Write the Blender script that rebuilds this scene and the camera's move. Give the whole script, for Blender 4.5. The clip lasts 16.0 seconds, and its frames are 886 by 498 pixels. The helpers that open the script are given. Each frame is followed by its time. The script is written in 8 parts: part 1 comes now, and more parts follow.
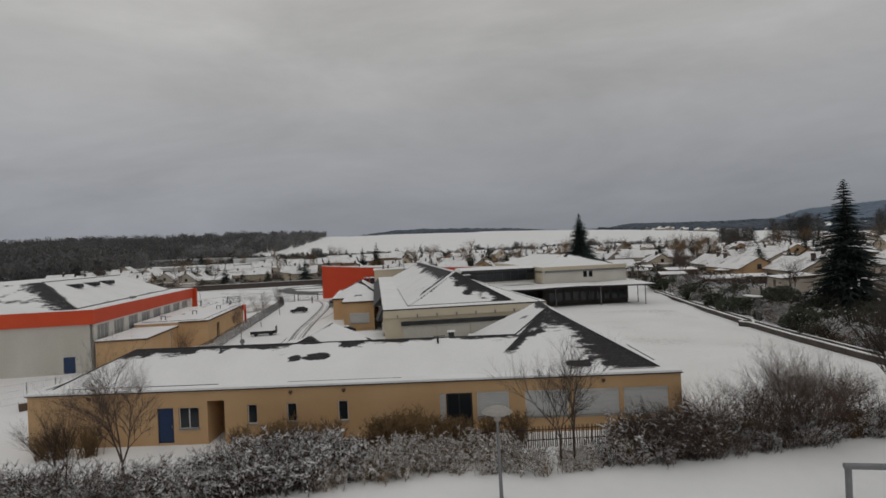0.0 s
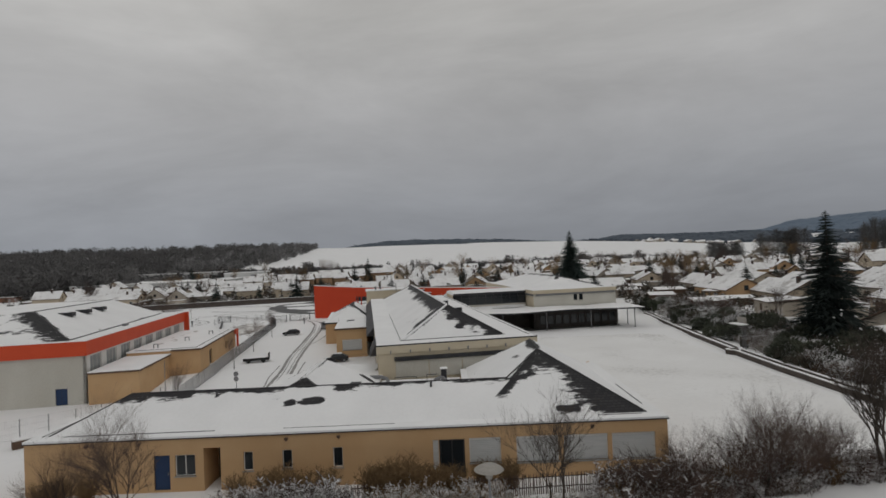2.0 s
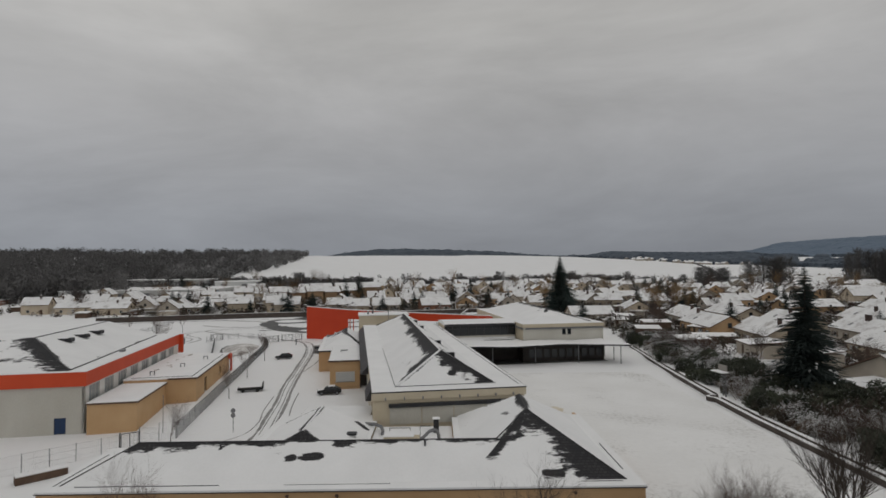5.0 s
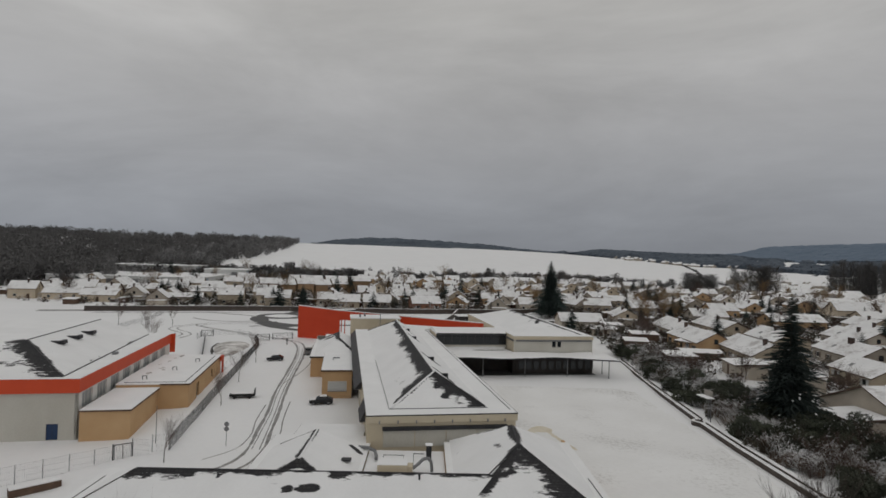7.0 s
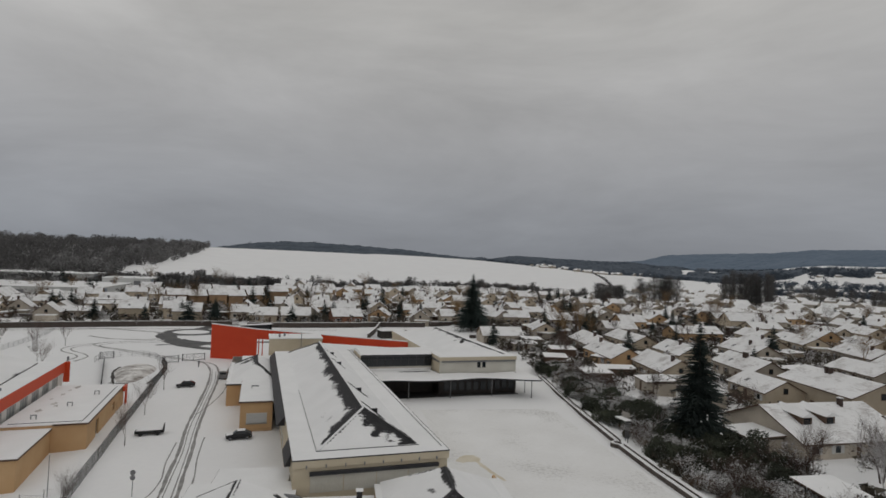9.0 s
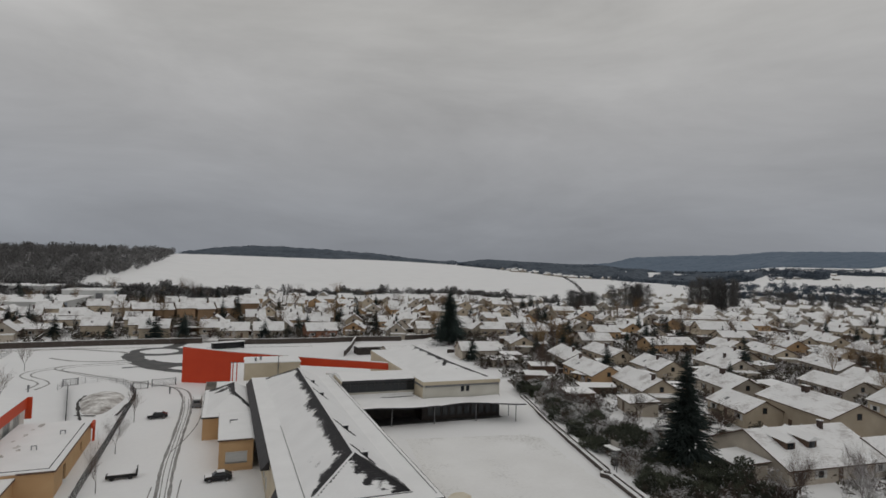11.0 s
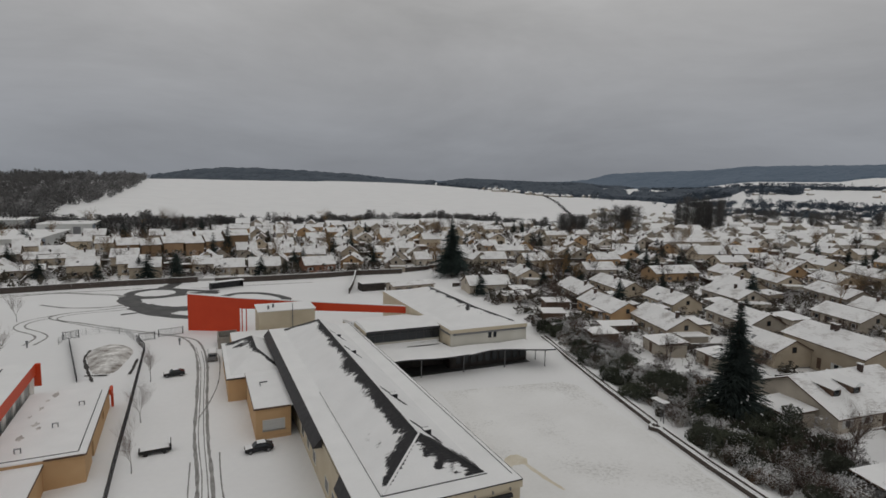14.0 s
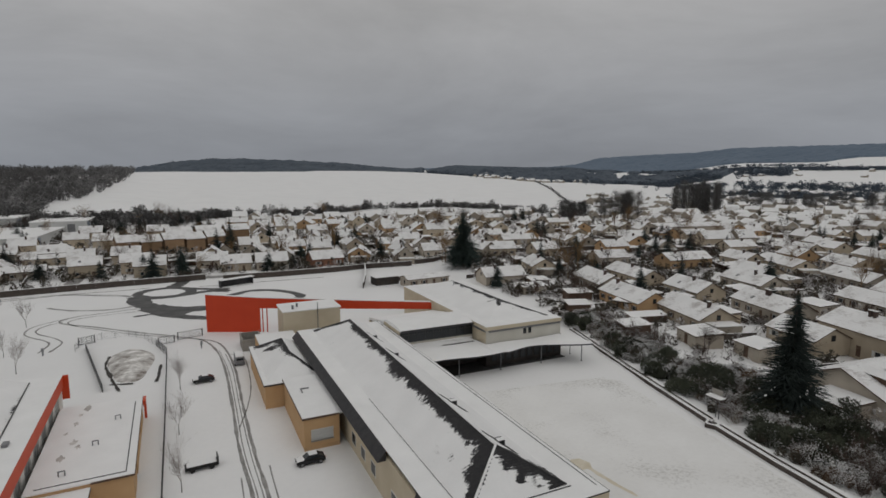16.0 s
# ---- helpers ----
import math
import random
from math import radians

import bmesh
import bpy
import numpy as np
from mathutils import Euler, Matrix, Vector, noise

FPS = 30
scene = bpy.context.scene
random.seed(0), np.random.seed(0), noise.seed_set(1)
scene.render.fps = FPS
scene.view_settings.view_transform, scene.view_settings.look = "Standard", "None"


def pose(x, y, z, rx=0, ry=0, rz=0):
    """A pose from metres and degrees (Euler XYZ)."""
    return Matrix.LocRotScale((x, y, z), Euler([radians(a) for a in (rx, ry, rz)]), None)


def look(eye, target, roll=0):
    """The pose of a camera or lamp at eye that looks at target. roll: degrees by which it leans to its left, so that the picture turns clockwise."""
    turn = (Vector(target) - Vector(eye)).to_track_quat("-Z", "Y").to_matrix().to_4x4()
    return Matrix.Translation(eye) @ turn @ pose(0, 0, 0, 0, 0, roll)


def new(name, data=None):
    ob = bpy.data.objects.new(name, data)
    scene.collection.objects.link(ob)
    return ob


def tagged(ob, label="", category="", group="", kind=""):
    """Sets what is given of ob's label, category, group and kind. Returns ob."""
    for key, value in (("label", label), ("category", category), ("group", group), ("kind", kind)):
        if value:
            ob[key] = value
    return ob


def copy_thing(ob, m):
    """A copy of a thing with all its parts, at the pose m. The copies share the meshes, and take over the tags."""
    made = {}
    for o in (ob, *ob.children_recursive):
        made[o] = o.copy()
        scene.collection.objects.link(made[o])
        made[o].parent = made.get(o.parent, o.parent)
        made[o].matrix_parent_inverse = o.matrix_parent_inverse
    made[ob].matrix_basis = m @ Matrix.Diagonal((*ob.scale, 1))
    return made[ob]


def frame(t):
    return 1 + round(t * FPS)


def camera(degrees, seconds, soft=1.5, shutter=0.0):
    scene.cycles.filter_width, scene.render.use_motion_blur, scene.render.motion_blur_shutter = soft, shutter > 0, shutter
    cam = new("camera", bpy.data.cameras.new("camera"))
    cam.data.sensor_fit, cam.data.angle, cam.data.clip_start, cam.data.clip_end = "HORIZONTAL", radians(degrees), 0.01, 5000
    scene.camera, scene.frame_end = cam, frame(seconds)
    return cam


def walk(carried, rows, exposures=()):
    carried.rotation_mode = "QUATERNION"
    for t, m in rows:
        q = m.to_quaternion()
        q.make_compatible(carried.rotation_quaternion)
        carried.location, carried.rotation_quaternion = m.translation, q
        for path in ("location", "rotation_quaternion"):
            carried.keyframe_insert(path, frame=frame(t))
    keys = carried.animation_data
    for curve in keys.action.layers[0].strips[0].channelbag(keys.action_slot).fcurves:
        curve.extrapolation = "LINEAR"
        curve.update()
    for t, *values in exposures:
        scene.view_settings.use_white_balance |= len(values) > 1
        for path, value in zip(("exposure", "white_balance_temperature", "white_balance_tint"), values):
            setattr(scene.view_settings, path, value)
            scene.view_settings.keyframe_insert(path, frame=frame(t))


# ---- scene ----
cam = camera(78.2, 16.0, soft=1.6)
PATH = [
    (0, (28.782, -35.511, 12.201), (28.738, -33.512, 12.198), -2.5),
    (0.5, (28.672, -35.677, 12.751), (28.647, -33.677, 12.743), -3.1),
    (1, (28.637, -35.869, 13.312), (28.628, -33.869, 13.306), -3.4),
    (1.5, (28.723, -36.133, 13.96), (28.714, -34.133, 13.967), -3.3),
    (2, (28.804, -36.504, 14.811), (28.793, -34.504, 14.844), -2.5),
    (2.5, (28.806, -36.955, 15.687), (28.794, -34.956, 15.729), -2.0),
    (3, (28.803, -37.447, 16.533), (28.794, -35.448, 16.576), -1.9),
    (3.5, (28.675, -37.913, 17.238), (28.677, -35.914, 17.278), -1.7),
    (4, (28.653, -38.252, 17.926), (28.655, -36.252, 17.985), -1.2),
    (4.2, (28.599, -38.418, 18.067), (28.606, -36.419, 18.138), -1.0),
    (6.5, (27.527, -39.896, 22.452), (27.577, -37.897, 22.492), 0.8),
    (7, (27.267, -39.852, 23.135), (27.326, -37.853, 23.167), 1.8),
    (7.5, (26.963, -39.513, 24.003), (27.044, -37.515, 24.036), 2.1),
    (8, (26.571, -39.164, 24.893), (26.671, -37.168, 24.942), 2.3),
    (8.5, (26.173, -38.916, 25.663), (26.295, -36.921, 25.714), 2.6),
    (9, (25.762, -38.643, 26.333), (26.113, -36.675, 26.393), 2.3),
    (9.2, (25.587, -38.468, 26.491), (25.998, -36.512, 26.555), 2.0),
    (11.3, (22.945, -35.881, 30.68), (23.404, -33.936, 30.759), 1.9),
    (11.5, (22.618, -35.438, 30.847), (23.073, -33.493, 30.938), 1.7),
    (12, (21.554, -33.871, 31.557), (22.022, -31.927, 31.586), 1.8),
    (12.5, (20.294, -32.174, 32.378), (20.804, -30.244, 32.257), 1.8),
    (13, (18.902, -30.323, 33.291), (19.441, -28.405, 33.111), 1.6),
    (13.5, (17.461, -28.566, 34.101), (18.006, -26.651, 33.904), 1.5),
    (14, (15.85, -26.927, 34.75), (16.393, -25.015, 34.529), 1.1),
    (14.5, (14.172, -25.493, 35.123), (14.72, -23.583, 34.891), 1.0),
    (15, (12.382, -24.016, 35.421), (12.94, -22.111, 35.178), 0.6),
    (15.5, (10.646, -22.604, 35.619), (11.217, -20.704, 35.362), 0.3),
    (16, (8.822, -21.232, 35.781), (9.402, -19.336, 35.514), 0.0),
]
walk(cam, [(t, look(eye, target, roll)) for t, eye, target, roll in PATH])

# ---- world and sun: an overcast winter sky, brightest overhead ----
world = bpy.data.worlds.new("overcast_sky")
scene.world = world
world.use_nodes = True
wn, wl = world.node_tree.nodes, world.node_tree.links
wn.clear()
w_out = wn.new("ShaderNodeOutputWorld")
w_bg = wn.new("ShaderNodeBackground")
w_tc = wn.new("ShaderNodeTexCoord")
w_sep = wn.new("ShaderNodeSeparateXYZ")
wl.new(w_tc.outputs["Generated"], w_sep.inputs[0])
w_ramp = wn.new("ShaderNodeValToRGB")
w_ramp.color_ramp.elements[0].position = 0.0
w_ramp.color_ramp.elements[0].color = (0.228, 0.243, 0.268, 1)
w_ramp.color_ramp.elements[1].position = 1.0
w_ramp.color_ramp.elements[1].color = (0.42, 0.42, 0.415, 1)
for at, col in ((0.10, (0.262, 0.272, 0.292)), (0.25, (0.335, 0.336, 0.342)), (0.42, (0.42, 0.415, 0.405)), (0.65, (0.43, 0.425, 0.418))):
    e = w_ramp.color_ramp.elements.new(at)
    e.color = (*col, 1)
wl.new(w_sep.outputs["Z"], w_ramp.inputs[0])
# long cloud banks: noise in a vector flattened towards the horizon
w_div = wn.new("ShaderNodeVectorMath")
w_div.operation = "MULTIPLY"
w_div.inputs[1].default_value = (1.0, 1.0, 3.4)
wl.new(w_tc.outputs["Generated"], w_div.inputs[0])
w_noise = wn.new("ShaderNodeTexNoise")
w_noise.inputs["Scale"].default_value = 1.55
w_noise.inputs["Detail"].default_value = 6
w_noise.inputs["Roughness"].default_value = 0.6
w_noise.inputs["Distortion"].default_value = 0.35
wl.new(w_div.outputs[0], w_noise.inputs["Vector"])
w_map = wn.new("ShaderNodeMapRange")
w_map.inputs["From Min"].default_value = 0.28
w_map.inputs["From Max"].default_value = 0.72
w_map.inputs["To Min"].default_value = 0.82
w_map.inputs["To Max"].default_value = 1.19
wl.new(w_noise.outputs["Fac"], w_map.inputs["Value"])
# the cloud is thinner, and so brighter, away from the north-north-east
w_dot, w_max, w_gain, w_all = wn.new("ShaderNodeVectorMath"), wn.new("ShaderNodeMath"), wn.new("ShaderNodeMath"), wn.new("ShaderNodeMath")
w_dot.operation, w_max.operation, w_gain.operation, w_all.operation = "DOT_PRODUCT", "MAXIMUM", "MULTIPLY_ADD", "MULTIPLY"
w_dot.inputs[1].default_value = (math.sin(radians(12)), math.cos(radians(12)), 0.0)
wl.new(w_tc.outputs["Generated"], w_dot.inputs[0])
wl.new(w_dot.outputs["Value"], w_max.inputs[0])
w_max.inputs[1].default_value = 0.64
wl.new(w_max.outputs[0], w_gain.inputs[0])
w_gain.inputs[1].default_value, w_gain.inputs[2].default_value = -0.58, 1.52
wl.new(w_gain.outputs[0], w_all.inputs[0])
wl.new(w_map.outputs["Result"], w_all.inputs[1])
w_mul = wn.new("ShaderNodeVectorMath")
w_mul.operation = "SCALE"
wl.new(w_ramp.outputs["Color"], w_mul.inputs[0])
wl.new(w_all.outputs[0], w_mul.inputs["Scale"])
wl.new(w_mul.outputs[0], w_bg.inputs["Color"])
w_bg.inputs["Strength"].default_value = 1.0
wl.new(w_bg.outputs[0], w_out.inputs["Surface"])
sun_data = bpy.data.lights.new("sun", "SUN")
sun_data.energy, sun_data.angle, sun_data.color = 0.17, radians(40), (1.0, 0.97, 0.92)
sun = new("sun", sun_data)
sun.matrix_world = look((0, 0, 300), (-110, 120, 0))


# ---- materials ----
def material(name, c1, c2, scale=0.6, rough=0.85, bump=0.15, grain=9.0, metal=0.0, spread=0.0, stretch=(1, 1, 1), spec=0.4):
    """Two tones mixed by a large and a fine noise, with a fine relief; spread varies the tone from object to object."""
    m = bpy.data.materials.new(name)
    m.use_nodes = True
    n, l = m.node_tree.nodes, m.node_tree.links
    b = n["Principled BSDF"]
    b.inputs["Roughness"].default_value, b.inputs["Metallic"].default_value = rough, metal
    b.inputs["Specular IOR Level"].default_value = spec
    tc, mp = n.new("ShaderNodeTexCoord"), n.new("ShaderNodeMapping")
    mp.inputs["Scale"].default_value = stretch
    l.new(tc.outputs["Object"], mp.inputs["Vector"])
    big, fine = n.new("ShaderNodeTexNoise"), n.new("ShaderNodeTexNoise")
    big.inputs["Scale"].default_value, big.inputs["Detail"].default_value = scale, 5
    fine.inputs["Scale"].default_value, fine.inputs["Detail"].default_value = grain, 3
    l.new(mp.outputs[0], big.inputs["Vector"])
    l.new(mp.outputs[0], fine.inputs["Vector"])
    add = n.new("ShaderNodeMath")
    add.operation = "MULTIPLY_ADD"
    add.inputs[1].default_value = 0.45
    l.new(fine.outputs["Fac"], add.inputs[0])
    l.new(big.outputs["Fac"], add.inputs[2])
    rng = n.new("ShaderNodeMapRange")
    rng.inputs["From Min"].default_value, rng.inputs["From Max"].default_value = 0.45, 1.0
    l.new(add.outputs[0], rng.inputs["Value"])
    mix = n.new("ShaderNodeMix")
    mix.data_type = "RGBA"
    mix.inputs["A"].default_value, mix.inputs["B"].default_value = (*c1, 1), (*c2, 1)
    l.new(rng.outputs["Result"], mix.inputs["Factor"])
    colour = mix.outputs["Result"]
    if spread:
        info, hsv, mr = n.new("ShaderNodeObjectInfo"), n.new("ShaderNodeHueSaturation"), n.new("ShaderNodeMapRange")
        mr.inputs["To Min"].default_value, mr.inputs["To Max"].default_value = 1 - spread, 1 + spread
        l.new(info.outputs["Random"], mr.inputs["Value"])
        l.new(mr.outputs["Result"], hsv.inputs["Value"])
        l.new(colour, hsv.inputs["Color"])
        colour = hsv.outputs["Color"]
    l.new(colour, b.inputs["Base Color"])
    if bump:
        bp = n.new("ShaderNodeBump")
        bp.inputs["Strength"].default_value, bp.inputs["Distance"].default_value = bump, 0.05
        l.new(add.outputs[0], bp.inputs["Height"])
        l.new(bp.outputs[0], b.inputs["Normal"])
    m.diffuse_color = (*c1, 1)
    return m


def glass_material(name, tint):
    m = bpy.data.materials.new(name)
    m.use_nodes = True
    b = m.node_tree.nodes["Principled BSDF"]
    b.inputs["Base Color"].default_value = (*tint, 1)
    b.inputs["Roughness"].default_value = 0.08
    b.inputs["IOR"].default_value = 1.5
    return m


def bare_roof_material(name, snow_a, snow_b, tile_a, tile_b, low=2.44, high=2.62, depth=1.0):
    """Snow on dark tiles; the mesh attribute "bare" says where it has slid or melted off."""
    m = material(name, snow_a, snow_b, 0.25, 0.8, 0.25, 5.0)
    n, l = m.node_tree.nodes, m.node_tree.links
    b = n["Principled BSDF"]
    snow_col = b.inputs["Base Color"].links[0].from_socket
    at = n.new("ShaderNodeAttribute")
    at.attribute_name = "bare"
    tc, mp, mp2 = n.new("ShaderNodeTexCoord"), n.new("ShaderNodeMapping"), n.new("ShaderNodeMapping")
    l.new(tc.outputs["Object"], mp.inputs["Vector"])
    mp.inputs["Scale"].default_value = (0.34, 1.25, 1.25)
    n1, n2 = n.new("ShaderNodeTexNoise"), n.new("ShaderNodeTexNoise")
    n1.inputs["Scale"].default_value, n1.inputs["Detail"].default_value, n1.inputs["Roughness"].default_value = 2.6, 9, 0.72
    n2.inputs["Scale"].default_value, n2.inputs["Detail"].default_value = 0.35, 3
    n2.noise_dimensions = "4D"
    info, wide = n.new("ShaderNodeObjectInfo"), n.new("ShaderNodeMath")
    wide.operation = "MULTIPLY"
    wide.inputs[1].default_value = 60.0 if depth < 1 else 0.0
    l.new(info.outputs["Random"], wide.inputs[0])
    l.new(wide.outputs[0], n2.inputs["W"])
    l.new(mp.outputs[0], n1.inputs["Vector"])
    l.new(tc.outputs["Object"], n2.inputs["Vector"])
    s1 = n.new("ShaderNodeMath")
    s1.operation = "ADD"
    l.new(n1.outputs["Fac"], s1.inputs[0])
    l.new(n2.outputs["Fac"], s1.inputs[1])
    s2 = n.new("ShaderNodeMath")
    s2.operation = "MULTIPLY_ADD"
    s2.inputs[1].default_value = 1.9
    l.new(s1.outputs[0], s2.inputs[0])
    l.new(at.outputs["Fac"], s2.inputs[2])
    rg = n.new("ShaderNodeMapRange")
    rg.inputs["From Min"].default_value, rg.inputs["From Max"].default_value, rg.inputs["To Max"].default_value = low, high, depth
    l.new(s2.outputs[0], rg.inputs["Value"])
    tile = n.new("ShaderNodeTexBrick")
    tile.inputs["Color1"].default_value, tile.inputs["Color2"].default_value = (*tile_a, 1), (*tile_b, 1)
    tile.inputs["Mortar"].default_value = (0.012, 0.012, 0.013, 1)
    tile.inputs["Scale"].default_value = 1.0
    tile.inputs["Brick Width"].default_value, tile.inputs["Row Height"].default_value = 0.33, 0.24
    tile.inputs["Mortar Size"].default_value = 0.02
    l.new(tc.outputs["Object"], mp2.inputs["Vector"])
    l.new(mp2.outputs[0], tile.inputs["Vector"])
    mx = n.new("ShaderNodeMix")
    mx.data_type = "RGBA"
    l.new(rg.outputs["Result"], mx.inputs["Factor"])
    l.new(snow_col, mx.inputs["A"])
    l.new(tile.outputs["Color"], mx.inputs["B"])
    l.new(mx.outputs["Result"], b.inputs["Base Color"])
    return m


def trodden_material(name):
    """Snow with faint trodden patches and small scuffs where the ground shows."""
    m = material(name, (0.765, 0.76, 0.75), (0.86, 0.86, 0.855), 0.12, 0.8, 0.7, 1.6)
    n, l = m.node_tree.nodes, m.node_tree.links
    b = n["Principled BSDF"]
    col = b.inputs["Base Color"].links[0].from_socket
    tc, a1, a2, mul, rg = n.new("ShaderNodeTexCoord"), n.new("ShaderNodeTexNoise"), n.new("ShaderNodeTexNoise"), n.new("ShaderNodeMath"), n.new("ShaderNodeMapRange")
    a1.inputs["Scale"].default_value, a1.inputs["Detail"].default_value = 0.09, 3
    a2.inputs["Scale"].default_value, a2.inputs["Detail"].default_value, a2.inputs["Roughness"].default_value = 2.1, 6, 0.75
    l.new(tc.outputs["Object"], a1.inputs["Vector"])
    l.new(tc.outputs["Object"], a2.inputs["Vector"])
    mul.operation = "MULTIPLY"
    l.new(a1.outputs["Fac"], mul.inputs[0])
    l.new(a2.outputs["Fac"], mul.inputs[1])
    rg.inputs["From Min"].default_value, rg.inputs["From Max"].default_value, rg.inputs["To Max"].default_value = 0.285, 0.43, 0.8
    l.new(mul.outputs[0], rg.inputs["Value"])
    mx = n.new("ShaderNodeMix")
    mx.data_type = "RGBA"
    mx.inputs["B"].default_value = (0.46, 0.45, 0.43, 1)
    l.new(col, mx.inputs["A"])
    l.new(rg.outputs["Result"], mx.inputs["Factor"])
    l.new(mx.outputs["Result"], b.inputs["Base Color"])
    return m


SNOW = material("snow", (0.80, 0.80, 0.805), (0.86, 0.86, 0.86), 0.05, 0.75, 0.35, 1.2)
SNOW_YARD = trodden_material("snow_trodden")
SNOW_ROOF = material("roof_snow", (0.80, 0.80, 0.80), (0.87, 0.87, 0.87), 0.3, 0.75, 0.3, 4.0)
BARE_ROOF = bare_roof_material("snow_on_slate", (0.79, 0.79, 0.79), (0.87, 0.87, 0.87), (0.022, 0.022, 0.025), (0.04, 0.038, 0.04))
HOUSE_ROOF = bare_roof_material("snow_on_house_tiles", (0.77, 0.77, 0.77), (0.86, 0.86, 0.86), (0.15, 0.095, 0.07), (0.21, 0.14, 0.105), 1.92, 2.6, 0.65)
SLATE = material("dark_slate", (0.020, 0.020, 0.023), (0.05, 0.048, 0.05), 1.5, 0.6, 0.5, 12)
OCHRE = material("ochre_render", (0.50, 0.315, 0.16), (0.57, 0.38, 0.21), 0.35, 0.9, 0.2, 14)
CREAM = material("cream_render", (0.50, 0.43, 0.31), (0.60, 0.53, 0.41), 0.35, 0.9, 0.2, 14)
PALE = material("pale_grey_render", (0.46, 0.44, 0.385), (0.60, 0.585, 0.53), 0.22, 0.9, 0.2, 9, stretch=(1, 1, 0.5))
RED = material("orange_red_cladding", (0.54, 0.046, 0.010), (0.60, 0.060, 0.015), 0.3, 0.5, 0.05, 8)
RED_FASCIA = material("red_fascia", (0.55, 0.058, 0.014), (0.62, 0.074, 0.020), 0.4, 0.55, 0.05, 8)
# dark timber; also painted shade under the canopy and in an opening
DARKWALL = material("dark_timber_and_shade", (0.020, 0.017, 0.016), (0.05, 0.042, 0.036), 0.8, 0.7, 0.2, 10)
GREYMETAL = material("grey_metal", (0.16, 0.165, 0.17), (0.24, 0.24, 0.25), 1.0, 0.45, 0.05, 10, metal=0.4)
DARKMETAL = material("dark_metal", (0.02, 0.021, 0.023), (0.05, 0.05, 0.055), 1.0, 0.5, 0.05, 10, metal=0.3)
BLUE = material("blue_paint", (0.010, 0.030, 0.085), (0.018, 0.045, 0.115), 1.0, 0.5, 0.03, 10)
SHUTTER = material("grey_shutter", (0.50, 0.51, 0.50), (0.60, 0.60, 0.59), 0.8, 0.6, 0.1, 20, stretch=(1, 1, 6))
WHITEFRAME = material("white_frame", (0.62, 0.61, 0.58), (0.72, 0.71, 0.68), 1.0, 0.5, 0.03, 10)
WINDOW = glass_material("window_glass", (0.018, 0.022, 0.026))
GYMPANE = material("frosted_grey_glazing", (0.20, 0.215, 0.215), (0.29, 0.305, 0.30), 0.8, 0.35, 0.05, 10)
CONCRETE = material("concrete", (0.24, 0.225, 0.20), (0.38, 0.36, 0.33), 0.8, 0.9, 0.4, 8)
BRICKWALL = material("brown_brick", (0.05, 0.042, 0.038), (0.105, 0.086, 0.074), 1.2, 0.9, 0.4, 12)
ASPHALT = material("wet_asphalt", (0.028, 0.028, 0.03), (0.11, 0.108, 0.105), 0.35, 0.6, 0.3, 6)
SLUSH = material("slush_track", (0.10, 0.095, 0.09), (0.42, 0.41, 0.40), 0.7, 0.6, 0.4, 5)
HOUSE_CREAM = material("house_cream_render", (0.40, 0.335, 0.25), (0.52, 0.445, 0.345), 0.4, 0.9, 0.2, 10, spread=0.22)
HOUSE_OCHRE = material("house_ochre_render", (0.38, 0.245, 0.13), (0.47, 0.315, 0.18), 0.4, 0.9, 0.2, 10, spread=0.2)
HOUSE_GREY = material("house_grey_render", (0.34, 0.30, 0.245), (0.47, 0.42, 0.355), 0.4, 0.9, 0.2, 10, spread=0.25)
HOUSE_BROWN = material("house_brown_render", (0.24, 0.155, 0.09), (0.33, 0.215, 0.13), 0.4, 0.9, 0.2, 10, spread=0.2)
HOUSE_BRICK = material("house_red_brick", (0.21, 0.095, 0.06), (0.30, 0.15, 0.095), 0.8, 0.9, 0.3, 14, spread=0.2)
CHIMNEY = material("chimney_brick", (0.055, 0.040, 0.036), (0.12, 0.082, 0.07), 2, 0.9, 0.4, 12, spread=0.3)
TIMBER = material("brown_timber", (0.075, 0.046, 0.032), (0.14, 0.09, 0.062), 1.0, 0.8, 0.2, 14)
TWIG = material("bare_twig", (0.052, 0.036, 0.030), (0.118, 0.082, 0.066), 3, 0.9, 0.2, 20, spread=0.3)
PURPLE = material("purple_brown_twig", (0.030, 0.018, 0.018), (0.085, 0.052, 0.050), 3, 0.9, 0.2, 20, spread=0.2)
TWIG_TAN = material("tan_twig", (0.13, 0.078, 0.035), (0.23, 0.15, 0.075), 3, 0.9, 0.2, 20, spread=0.25)
TWIG_SNOW = material("frosted_twig", (0.26, 0.24, 0.235), (0.66, 0.65, 0.65), 2, 0.9, 0.2, 20)
BARK = material("bark", (0.035, 0.028, 0.023), (0.09, 0.072, 0.06), 3, 0.95, 0.5, 20)
NEEDLE = material("dark_needles", (0.015, 0.027, 0.024), (0.042, 0.058, 0.052), 0.8, 0.85, 0.3, 6, spread=0.3)
BRUSH = material("dark_brush", (0.042, 0.040, 0.030), (0.115, 0.098, 0.074), 0.5, 0.9, 0.4, 4, spread=0.35)
HAZEL = material("rust_brush", (0.085, 0.056, 0.038), (0.16, 0.11, 0.075), 0.5, 0.9, 0.4, 5, spread=0.3)
WOODS = material("winter_woods", (0.062, 0.060, 0.060), (0.150, 0.146, 0.144), 0.03, 0.95, 0.2, 0.5, spread=0.2)
